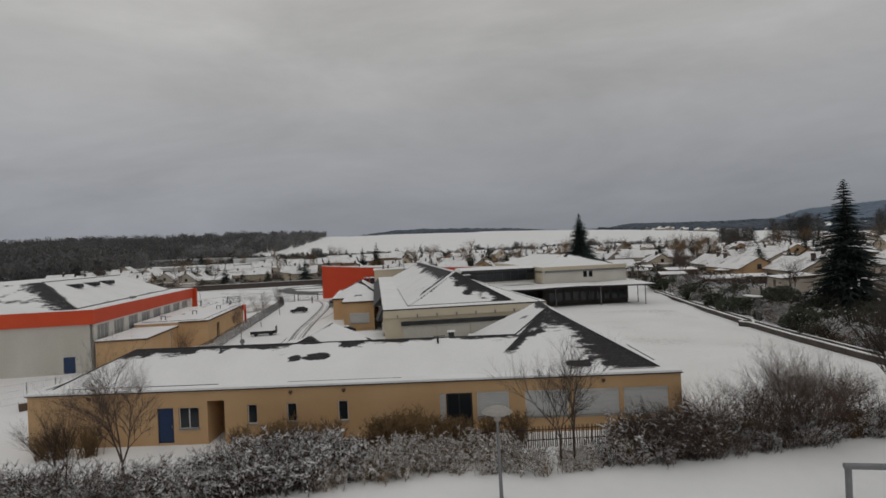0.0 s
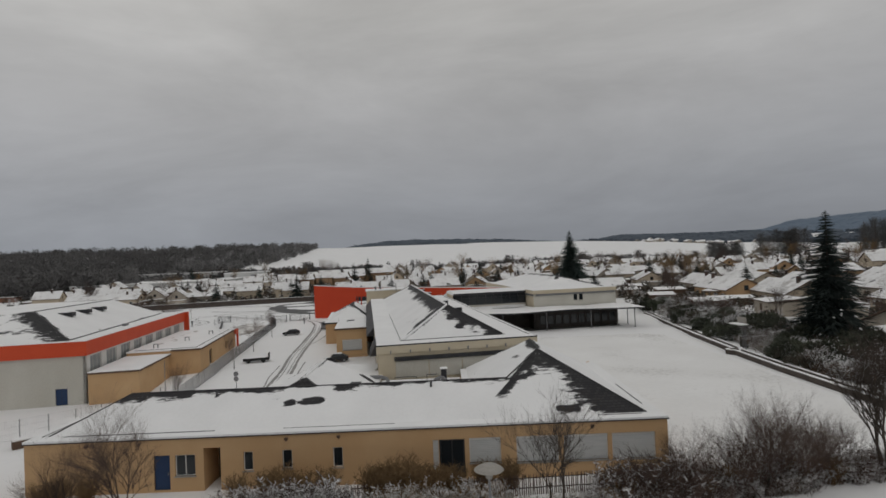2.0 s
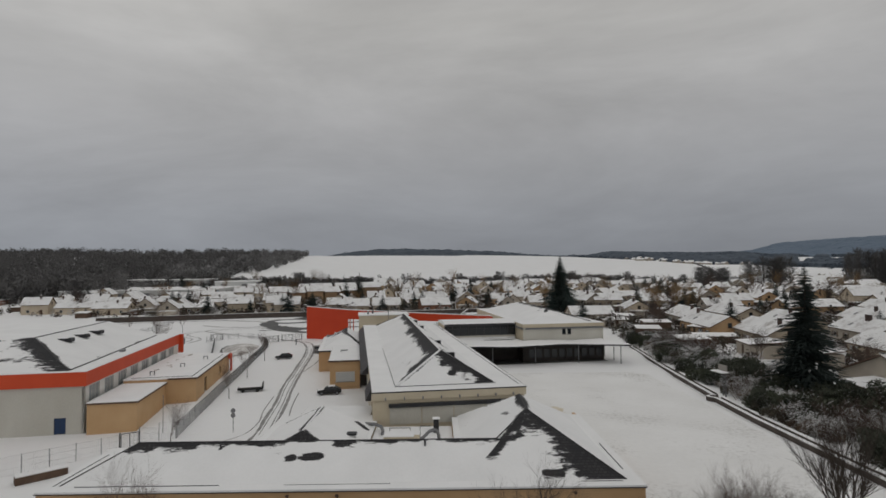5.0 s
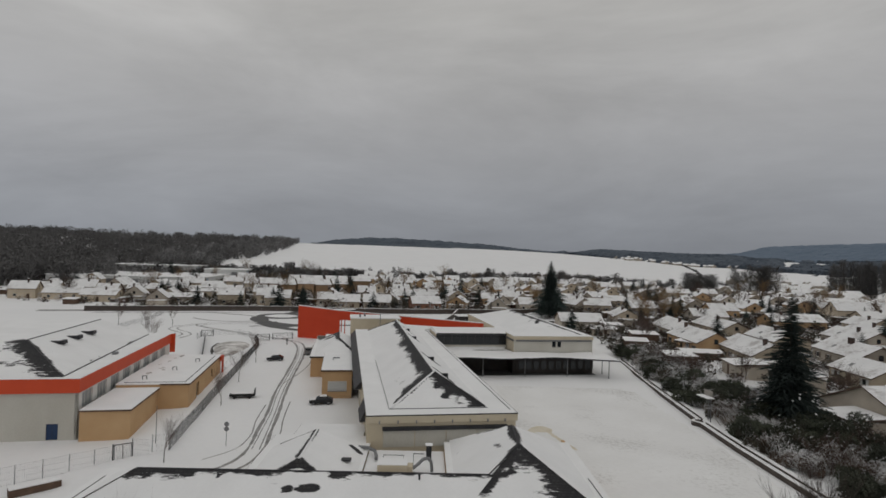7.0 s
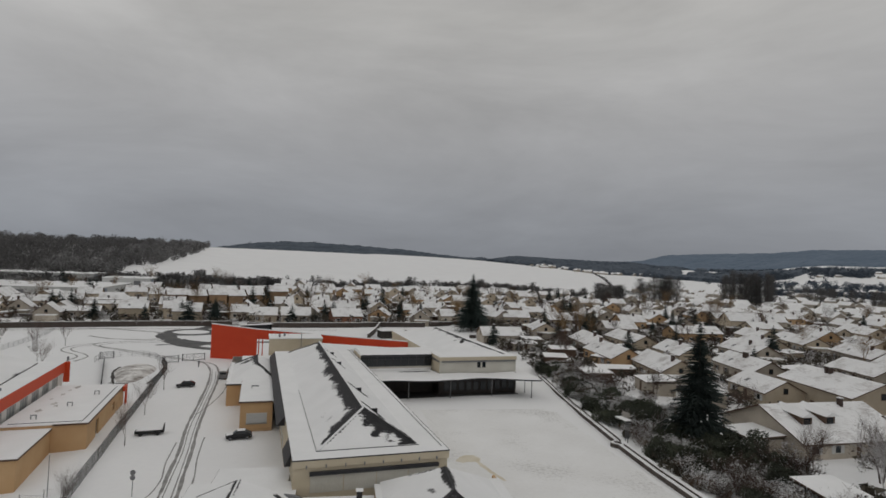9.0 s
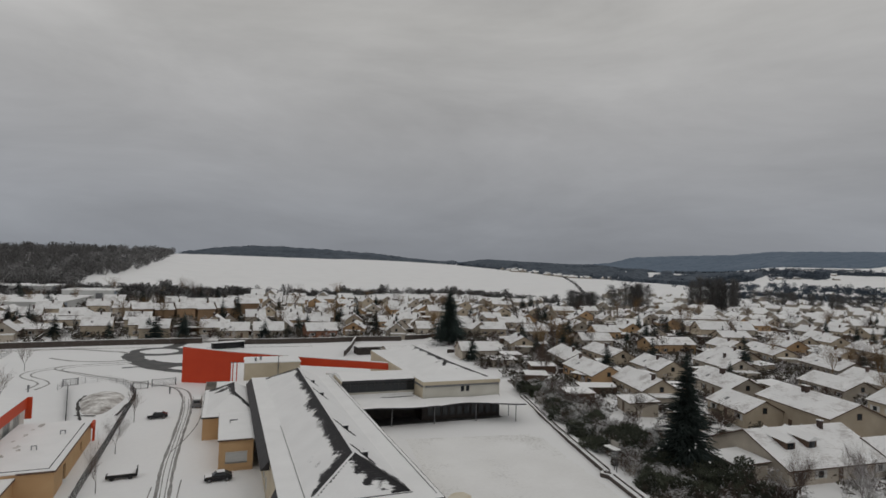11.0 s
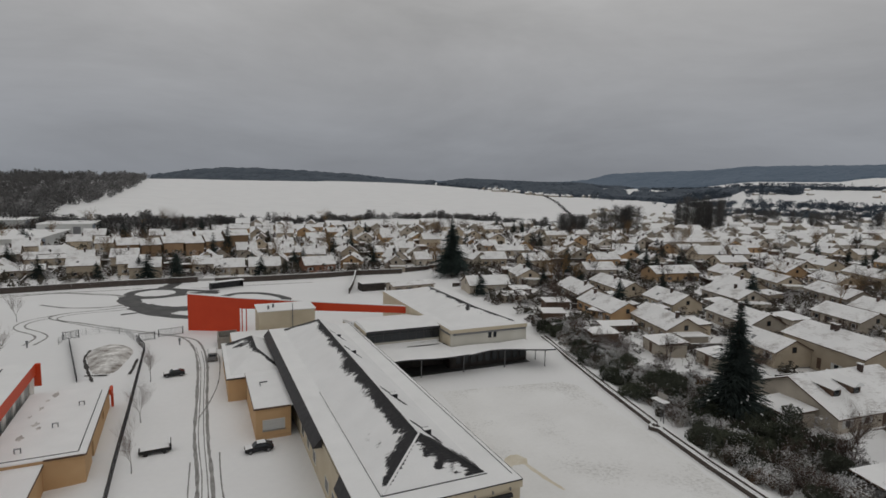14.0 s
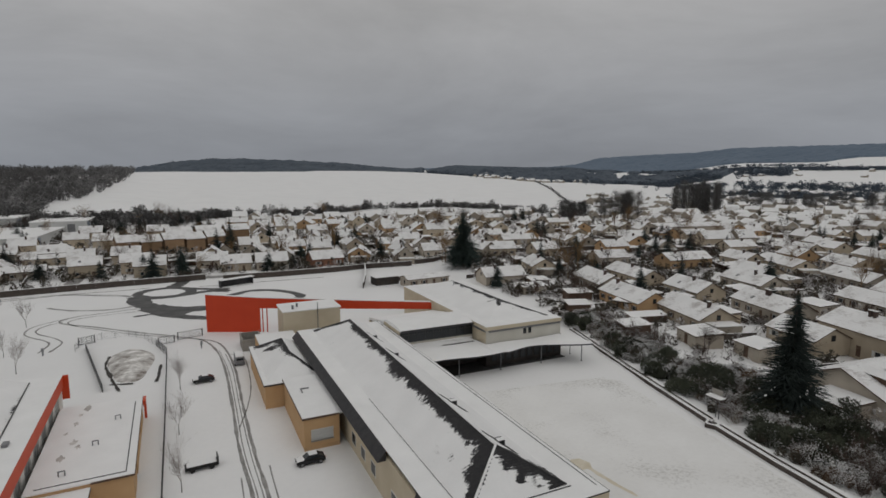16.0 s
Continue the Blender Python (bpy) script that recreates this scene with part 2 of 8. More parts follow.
FROSTWOODS = material("frosted_winter_woods", (0.15, 0.148, 0.147), (0.31, 0.306, 0.304), 0.04, 0.95, 0.2, 0.5, spread=0.2)
# distance haze is put into the blue-grey base colours of these two woods
FARWOODS = material("hazed_distant_woods", (0.044, 0.060, 0.082), (0.088, 0.108, 0.134), 0.01, 0.95, 0.0, 0.1)
HILLWOODS = material("hazed_far_woods", (0.098, 0.138, 0.190), (0.135, 0.178, 0.235), 0.004, 0.95, 0.0, 0.05)
LEAF = material("dark_green_leaves", (0.030, 0.038, 0.026), (0.080, 0.086, 0.058), 0.7, 0.8, 0.3, 6, spread=0.4)
FROST_LEAF = material("frosted_leaves", (0.55, 0.55, 0.555), (0.84, 0.84, 0.84), 1.5, 0.8, 0.2, 10, spread=0.2)
CARPAINT = material("black_car_paint", (0.006, 0.006, 0.008), (0.012, 0.012, 0.015), 2, 0.25, 0.0, 10)
RUBBER = material("rubber", (0.012, 0.012, 0.012), (0.025, 0.025, 0.025), 2, 0.8, 0.1, 10)
LAMP_RED = material("red_lens", (0.25, 0.01, 0.01), (0.3, 0.015, 0.012), 2, 0.3, 0.0, 10)
YELLOWSNOW = material("stained_snow", (0.60, 0.53, 0.40), (0.76, 0.72, 0.63), 0.6, 0.8, 0.4, 3)
HALLBLUE = material("pale_blue_cladding", (0.22, 0.27, 0.33), (0.30, 0.35, 0.41), 0.5, 0.5, 0.05, 8)
EARTH = material("earth_showing_through_snow", (0.15, 0.12, 0.10), (0.95, 0.94, 0.92), 0.42, 0.9, 0.5, 1.6)


# ---- building helpers ----
def part(name, bm, mat, parent=None, label=""):
    me = bpy.data.meshes.new(name)
    bm.normal_update()
    bm.to_mesh(me)
    bm.free()
    if mat:
        me.materials.append(mat)
    ob = new(name, me)
    if parent:
        ob.parent = parent
    if label:
        ob["label"] = label
    return ob


def shared(name, me, parent, m=None):
    ob = new(name, me)
    ob.parent = parent
    if m is not None:
        ob.matrix_basis = m
    return ob


def thing(name, m, label, category, group="", kind=""):
    ob = new(name)
    ob.matrix_basis = m
    return tagged(ob, label, category, group, kind)


def box(bm, x0, y0, z0, x1, y1, z1, bevel=0.0):
    r = bmesh.ops.create_cube(bm, size=1, matrix=Matrix.Translation(((x0 + x1) / 2, (y0 + y1) / 2, (z0 + z1) / 2)) @ Matrix.Diagonal((abs(x1 - x0), abs(y1 - y0), abs(z1 - z0), 1)))
    if bevel:
        edges = list({e for v in r["verts"] for e in v.link_edges})
        bmesh.ops.bevel(bm, geom=edges, offset=bevel, segments=1, affect="EDGES")
    return bm


def boxes(*rows, bevel=0.0):
    bm = bmesh.new()
    for r in rows:
        box(bm, *r, bevel=bevel)
    return bm


def solid(verts, faces):
    bm = bmesh.new()
    vs = [bm.verts.new(v) for v in verts]
    for f in faces:
        bm.faces.new([vs[i] for i in f])
    bmesh.ops.recalc_face_normals(bm, faces=bm.faces)
    return bm


def tube(bm, a, b, r0, r1, n=6):
    a, b = Vector(a), Vector(b)
    d = b - a
    if d.length < 1e-5:
        return
    q = d.to_track_quat("Z", "Y").to_matrix()
    lo, hi = [], []
    for i in range(n):
        c = Vector((math.cos(2 * math.pi * i / n), math.sin(2 * math.pi * i / n), 0))
        lo.append(bm.verts.new(a + q @ (c * r0)))
        hi.append(bm.verts.new(b + q @ (c * r1)))
    for i in range(n):
        j = (i + 1) % n
        bm.faces.new((lo[i], lo[j], hi[j], hi[i]))
    if r1 > 0.004:
        bm.faces.new(hi)
    bm.faces.new(lo[::-1])


def wall_bm(length, height, thick, holes, z0=0.0):
    """A wall along +x from the origin, its thickness towards +y, with holes (x0, z0, x1, z1) going through it."""
    bm = bmesh.new()
    xs = sorted({0.0, length, *(h[0] for h in holes), *(h[2] for h in holes)})
    for a, b in zip(xs, xs[1:]):
        mid = (a + b) / 2
        cuts = sorted((h[1], h[3]) for h in holes if h[0] < mid < h[2])
        z = z0
        for c0, c1 in cuts:
            if c0 > z + 1e-4:
                box(bm, a, 0, z, b, thick, c0)
            z = c1
        if z < height - 1e-4:
            box(bm, a, 0, z, b, thick, height)
    bmesh.ops.remove_doubles(bm, verts=bm.verts, dist=0.0005)
    return bm


def point_to_segment(p, a, b):
    ab = b - a
    t = max(0.0, min(1.0, (p - a).dot(ab) / max(ab.length_squared, 1e-9)))
    return (p - a - ab * t).length


def roof_part(name, verts, faces, parent, bare, step=0.5, mat=None, label=""):
    """A solid roof cut into a fine net; bare lists (a, b, width, strength): lines along which the slates show."""
    bm = solid(verts, faces)
    lo = [min(v[i] for v in verts) for i in range(2)]
    hi = [max(v[i] for v in verts) for i in range(2)]
    for ax in range(2):
        no = Vector((1, 0, 0)) if ax == 0 else Vector((0, 1, 0))
        c = lo[ax] + step
        while c < hi[ax] - 0.01:
            bmesh.ops.bisect_plane(bm, geom=bm.verts[:] + bm.edges[:] + bm.faces[:], plane_co=no * c, plane_no=no)
            c += step
    layer = bm.verts.layers.float.new("bare")
    lines = [(Vector(a), Vector(b), w, s, (where[0] if where else None)) for a, b, w, s, *where in bare]
    for v in bm.verts:
        v[layer] = 1.14 * max([0.0] + [s * max(0.0, 1 - point_to_segment(v.co, a, b) / w) for a, b, w, s, where in lines if where is None or where(v.co)])
    return part(name, bm, mat or BARE_ROOF, parent, label)


def smooth(t):
    t = max(0.0, min(1.0, t))
    return t * t * (3 - 2 * t)


# ---- ground: one sheet out to the hills ----
def along(table, a):
    """Straight steps through a table of (angle, value)."""
    for (a0, v0), (a1, v1) in zip(table, table[1:]):
        if a <= a1:
            return v0 + (v1 - v0) * max(0.0, (a - a0) / (a1 - a0))
    return table[-1][1]


# bearing from the school against distance and height: the white field's crest, the wooded hump beyond it, the far hills
CREST_R = [(-60, 900), (-34, 860), (-26, 760), (-20, 790), (-14, 900), (-10, 1062), (-6, 1000), (-2, 1064), (2, 1158), (6, 1273), (10, 1412), (14, 1450), (18, 1340), (22, 1260), (26, 1220), (40, 1100)]
CREST_Z = [(-75, 0), (-55, 30), (-34, 37), (-26, 33), (-18, 36), (-14, 40), (-10, 43.1), (-6, 42.2), (-2, 43), (2, 44.1), (6, 45.2), (10, 45.3), (14, 42.5), (18, 35.4), (22, 28.8), (26, 20), (30, 12), (34, 5), (38, 0)]
HUMP_Z = [(-16, 30), (-12.4, 57), (-9.4, 84), (-6, 102), (-3, 104), (0, 99), (3, 92), (6.5, 83), (11, 62), (16, 40), (20, 30)]
HILL_Z = [(5, 70), (16, 76), (24, 84), (28, 88), (30.5, 106), (32.7, 154), (37.4, 173), (41.4, 183), (44.7, 209), (49, 214), (70, 218)]
FOOT_R = [(-40, 430), (-20, 434), (-11, 437), (-6, 430), (0, 440), (5, 470), (11, 495), (17, 512), (23, 487), (28, 463), (40, 440)]


def land(x, y):
    dx, dy = x - 20.0, y + 20.0
    r, az = math.hypot(dx, dy), math.degrees(math.atan2(dx, dy))
    z = 0.15 * smooth((x - 70) / 12) + 1.45 * smooth((x - 70) / 12) * smooth((y - 44) / 26)
    z -= 1.1 * smooth((-2.5 - x) / 6) * smooth((y - 2) / 8) * smooth((44 - y) / 10)
    if r > 250 and abs(az) < 100:
        crest_r, crest_z = along(CREST_R, az), along(CREST_Z, az)
        t = (r - 250) / (crest_r - 250)
        z += crest_z * min(1.0, t) ** 1.35 - 0.4 * crest_z * smooth((r - crest_r) / 500)
        if -16 < az < 20:
            z += (along(HUMP_Z, az) - 0.6 * crest_z) * smooth((r - 2100) / 800) * smooth((az + 16) / 2) * smooth((20 - az) / 3)
        near = smooth((az - 12) / 7) * (1 - smooth((az - 38) / 8))
        z += near * (8 * smooth((az - 26) / 5) * smooth((r - 700) / 700) + (46 - 11 * smooth((az - 29) / 3)) * smooth((r - 1500) / 900))
        far = smooth((az - 38) / 8)
        z += far * (3 * smooth((r - 500) / 400) + 46 * smooth((r - 900) / 900) + 45 * smooth((r - 2100) / 1200) + 24 * smooth((az - 51) / 3) * smooth((r - 2450) / 600))
        w = smooth((r - 3300) / 1000) * smooth((az - 2) / 4)
        z += (along(HILL_Z, az) - z) * w
        z += noise.noise((x * 0.01, y * 0.01, 0)) * 2.0 * smooth((r - 1500) / 400)
    return z


def build_ground():
    bm = bmesh.new()
    radii = [0, 8, 16, 24, 34, 44, 54, 66, 78, 90, 105, 120, 140, 160, 185, 210, 230, 250, 275, 300, 325, 350, 375, 400, 425, 450, 480, 510, 545, 580, 620, 660, 700] + list(range(735, 1600, 35)) + [1650, 1800, 2000, 2200, 2450, 2700, 2950, 3200, 3500, 3800, 4100, 4400, 4800]
    n = 300
    rings = []
    for r in radii[1:]:
        ring = []
        for i in range(n):
            a = 2 * math.pi * i / n
            x, y = 20 + r * math.sin(a), -20 + r * math.cos(a)
            ring.append(bm.verts.new((x, y, land(x, y))))
        rings.append(ring)
    c = bm.verts.new((20, -20, 0))
    for i in range(n):
        bm.faces.new((c, rings[0][(i + 1) % n], rings[0][i]))
    for a, b in zip(rings, rings[1:]):
        for i in range(n):
            j = (i + 1) % n
            bm.faces.new((a[i], a[j], b[j], b[i]))
    bmesh.ops.recalc_face_normals(bm, faces=bm.faces)
    for f in bm.faces:
        f.smooth = True
    ob = part("ground", bm, SNOW)
    tagged(ob, "snow-covered ground rising to white fields and hills", "ground", kind="structure")


build_ground()


# ---- school: long front wing ----
def window_unit(parent, x, z0, w, h, m, frame_mat=None, pane_mat=None, mullions=1, depth=0.12, name="window"):
    """A window in a wall's hole: frame bars and panes, set back from the wall's face; m places the wall."""
    fr = frame_mat or WHITEFRAME
    t = 0.06
    cuts = [t] + [w * (i + 1) / (mullions + 1) for i in range(mullions)] + [w - t]
    bm = wall_bm(w, h, 0.06, [(a + (0.03 if k else 0), t, c - (0.03 if k < mullions else 0), h - t) for k, (a, c) in enumerate(zip(cuts, cuts[1:]))])
    bm.transform(Matrix.Translation((x, depth, z0)))
    win = part(name, bm, fr, parent)
    win.matrix_basis = m
    part("pane", boxes((x + t, depth + 0.02, z0 + t, x + w - t, depth + 0.04, z0 + h - t)), pane_mat or WINDOW, win)
    part("sill", boxes((x - 0.06, -0.06, z0 - 0.07, x + w + 0.06, depth, z0)), CONCRETE, win)
    return win


def shutter_unit(parent, x, z0, w, h, m):
    sh = part("window", boxes((x, 0.10, z0, x + 0.07, 0.22, z0 + h), (x + w - 0.07, 0.10, z0, x + w, 0.22, z0 + h), (x, 0.08, z0 + h - 0.16, x + w, 0.22, z0 + h)), WHITEFRAME, parent)
    sh.matrix_basis = m
    n = int((h - 0.16) / 0.12)
    prof = []
    for i in range(n):
        z = z0 + (h - 0.16) * i / n
        prof += [(0.12, z), (0.12, z + (h - 0.16) / n * 0.86), (0.135, z + (h - 0.16) / n * 0.93)]
    prof += [(0.12, z0 + h - 0.16), (0.17, z0 + h - 0.16), (0.17, z0)]
    m2 = len(prof)
    bm = solid([(x + 0.07, y, z) for y, z in prof] + [(x + w - 0.07, y, z) for y, z in prof], [tuple(range(m2)), tuple(range(2 * m2 - 1, m2 - 1, -1))] + [(k, (k + 1) % m2, m2 + (k + 1) % m2, m2 + k) for k in range(m2)])
    part("shutter", bm, SHUTTER, sh, "closed pale grey roller shutter")
    part("sill", boxes((x - 0.05, -0.08, z0 - 0.09, x + w + 0.05, 0.12, z0)), CONCRETE, sh)


def front_wing():
    b = thing("school_wing", pose(0, 0, 0), "long single-storey ochre school wing with snowy slate roof", "school building")
    holes = [(8.68, 0.12, 9.76, 2.44), (10.1, 1.02, 11.46, 2.43), (12.03, 0.0, 13.16, 2.83), (14.68, 1.2, 15.33, 2.47), (17.29, 1.25, 17.96, 2.48), (20.67, 1.2, 21.34, 2.52),
             (27.36, 0.5, 27.74, 2.72), (27.78, 0.1, 29.48, 2.72), (29.78, 1.12, 31.88, 2.75), (32.92, 1.03, 35.73, 2.73), (36.08, 1.02, 39.0, 2.71), (39.28, 1.0, 42.16, 2.7)]
    part("front_wall", wall_bm(43.0, 3.5, 0.3, holes), OCHRE, b)
    ident = Matrix.Identity(4)
    part("side_wall", boxes((0, 0.3, 0, 0.3, 9.3, 3.5)), OCHRE, b)
    part("side_wall", boxes((42.7, 0.3, 0, 43.0, 20.0, 3.5)), OCHRE, b)
    part("back_wall", boxes((0.3, 9.0, 0, 30.0, 9.3, 3.5)), OCHRE, b)
    part("back_wall", boxes((29.7, 9.3, 0, 30.0, 17.0, 3.5)), OCHRE, b)
    # roof edge: thin capping and the flat ledge behind it
    part("roof_edge", boxes((-0.08, -0.08, 3.5, 43.08, 1.1, 3.72), (-0.08, 1.1, 3.5, 1.1, 9.4, 3.72), (1.1, 8.2, 3.5, 30.0, 9.4, 3.72), (41.9, 1.1, 3.5, 43.08, 18.6, 3.72), (29.7, 9.4, 3.5, 31.0, 18.0, 3.72), bevel=0.03), SNOW_ROOF, b, "snow-covered flat roof edge")
    # thin dark strip painted where only the snow cap's shadow line falls
    part("edge_trim", boxes((-0.1, -0.1, 3.5, 43.1, -0.081, 3.57), (-0.1, -0.08, 3.5, -0.081, 9.4, 3.57), (43.081, -0.08, 3.5, 43.1, 18.6, 3.57)), DARKMETAL, b)
    # long hip roof and the taller end roof that grows out of it
    zr, yr, xr = 5.62, 4.65, 4.7
    ridge = 7.18
    v = [(1.0, 0.95, 3.7), (33.2, 0.95, 3.7), (xr, yr, zr), (33.2, yr, zr), (1.0, 8.4, 3.7), (33.2, 8.4, 3.7)]
    roof_part("roof", v, [(0, 1, 3, 2), (2, 3, 5, 4), (0, 2, 4), (1, 5, 3), (0, 4, 5, 1)], b,
              [((xr, yr, zr), (9.0, yr, zr), 1.5, 1.02), ((8.0, yr, zr), (16, yr, zr), 0.9, 0.9), ((20.5, yr, zr), (24.5, yr, zr), 1.25, 0.98), ((24, yr, zr), (33, yr, zr), 0.95, 0.95),
               ((18.0, 3.15, 4.85), (19.1, 3.2, 4.87), 0.62, 1.3), ((16.9, 3.1, 4.82), (17.3, 3.1, 4.82), 0.5, 1.3), ((xr, yr, zr), (5.8, 4.0, 5.3), 0.8, 0.9), ((16, yr, zr), (18.6, yr, zr), 0.3, 0.9),
               ((22.6, 3.9, 5.2), (23.4, 3.9, 5.2), 0.35, 0.8), ((27.2, 4.0, 5.25), (27.3, 4.0, 5.25), 0.18, 1.0), ((11.3, 4.0, 5.25), (11.4, 4.0, 5.25), 0.16, 1.0)], 0.28)
    v = [(30.3, 0.95, 3.704), (42.0, 0.95, 3.704), (35.8, 7.55, ridge), (36.0, 13.0, ridge), (42.0, 18.5, 3.704), (30.3, 18.5, 3.704), (30.3, 4.6, 3.704)]
    roof_part("roof", v, [(0, 1, 2), (1, 4, 3, 2), (4, 5, 3), (5, 6, 2, 3), (6, 0, 2), (0, 6, 5, 4, 1)], b,
              [((35.7, 7.3, ridge), (41.8, 0.95, 3.7), 3.0, 1.0, lambda c: c.y < 7.6 and (c.x - 35.8) * 6.6 < (7.55 - c.y) * 6.2 + 0.05), ((35.8, 7.55, ridge), (32.5, 3.3, 5.0), 1.2, 1.05), ((33.0, 4.5, 5.6), (34.6, 4.9, 5.8), 1.1, 0.95), ((35.8, 7.55, ridge), (36.0, 13.0, ridge), 1.1, 1.05),
               ((38.6, 1.4, 3.9), (40.8, 1.3, 3.87), 0.6, 0.85), ((36.2, 1.5, 3.97), (37.3, 1.5, 3.97), 0.55, 1.1), ((34.6, 8.6, 6.6), (34.0, 10.5, 6.2), 0.5, 0.75), ((36.0, 13.0, ridge), (33.0, 15.8, 5.4), 0.6, 0.8),
               ((37.4, 4.6, 5.4), (39.2, 3.2, 4.8), 1.2, 0.5)], 0.25)
    # ridge and hip cappings
    bm = bmesh.new()
    for a, c in (((xr, yr, zr), (33.0, yr, zr)), ((35.8, 7.55, ridge), (42.0, 0.95, 3.72)), ((35.8, 7.55, ridge), (32.9, 4.7, 5.6)), ((35.8, 7.55, ridge), (36.0, 13.0, ridge)), ((xr, yr, zr), (1.0, 0.95, 3.72))):
        tube(bm, a, c, 0.055, 0.055, 5)
    part("ridge_capping", bm, SLATE, b)
    # gutter line that shows through the snow on the ledge
    part("gutter", boxes((2.2, 0.70, 3.70, 12.5, 0.80, 3.745)), DARKMETAL, b)
    part("gutter", boxes((17.2, 0.68, 3.70, 24.8, 0.74, 3.735)), DARKMETAL, b)
    part("gutter", boxes((38.6, 0.66, 3.70, 41.6, 0.74, 3.745)), DARKMETAL, b)
    part("gutter", boxes((0.55, 0.9, 3.70, 0.63, 7.6, 3.745)), DARKMETAL, b)
    part("gutter", boxes((42.35, 3.0, 3.70, 42.43, 9.0, 3.745)), DARKMETAL, b)
    door = part("door", boxes((8.68, 0.12, 0.12, 9.76, 0.18, 2.44), (8.62, 0.06, 0.05, 8.68, 0.2, 2.5), (9.76, 0.06, 0.05, 9.82, 0.2, 2.5), (8.68, 0.06, 2.44, 9.76, 0.2, 2.5), bevel=0.008), BLUE, b, "plain dark blue door")
    part("handle", boxes((9.58, 0.05, 1.1, 9.64, 0.12, 1.26)), GREYMETAL, door)
    window_unit(b, 10.1, 1.02, 1.36, 1.41, ident)
    for x, z, w, h in ((14.68, 1.2, 0.65, 1.27), (17.29, 1.25, 0.67, 1.23), (20.67, 1.2, 0.67, 1.32)):
        window_unit(b, x, z, w, h, ident, mullions=0)
    part("alcove", boxes((11.95, 0.3, 0, 12.03, 2.4, 2.9), (13.16, 0.3, 0, 13.24, 2.4, 2.9), (12.03, 2.3, 0, 13.16, 2.4, 2.9), (12.03, 0.3, 2.83, 13.16, 2.3, 2.9)), OCHRE, b)
    part("alcove_door", boxes((12.1, 2.22, 0.05, 13.1, 2.3, 2.2)), DARKWALL, b)
    part("panel", boxes((27.36, 0.1, 0.5, 27.74, 0.16, 2.72)), SHUTTER, b, "narrow pale grey panel")
    dd = part("glazed_door", boxes((27.78, 0.12, 0.1, 27.9, 0.2, 2.72), (29.36, 0.12, 0.1, 29.48, 0.2, 2.72), (28.58, 0.12, 0.1, 28.68, 0.2, 2.6), (27.9, 0.12, 2.6, 29.36, 0.2, 2.72), (27.9, 0.12, 0.1, 29.36, 0.2, 0.5)), DARKMETAL, b, "dark glazed double door")
    part("pane", boxes((27.9, 0.15, 0.5, 28.58, 0.17, 2.6)), WINDOW, dd)
    part("pane", boxes((28.68, 0.15, 0.5, 29.36, 0.17, 2.6)), WINDOW, dd)
    for x, z, w, h in ((29.78, 1.12, 2.1, 1.63), (32.92, 1.03, 2.81, 1.7), (36.08, 1.02, 2.92, 1.69), (39.28, 1.0, 2.88, 1.7)):
        shutter_unit(b, x, z, w, h, ident)
    for x in (4.2, 17.6, 21.1, 38.0):
        lamp = part("wall_lamp", boxes((x - 0.11, -0.16, 3.16, x + 0.11, 0.0, 3.32), (x - 0.05, -0.06, 3.06, x + 0.05, 0.0, 3.16), bevel=0.02), TIMBER, b)
    # roof vents
    bm = bmesh.new()
    tube(bm, (27.25, 4.1, 5.2), (27.25, 4.1, 5.72), 0.08, 0.08, 8)
    tube(bm, (27.25, 4.1, 5.72), (27.25, 4.1, 5.8), 0.16, 0.05, 8)
    part("roof_vent", bm, DARKMETAL, b)
    bm = bmesh.new()
    tube(bm, (11.35, 4.0, 5.2), (11.35, 4.0, 5.62), 0.07, 0.07, 8)
    tube(bm, (11.35, 4.0, 5.62), (11.35, 4.0, 5.7), 0.14, 0.05, 8)
    part("roof_vent", bm, DARKMETAL, b)


front_wing()


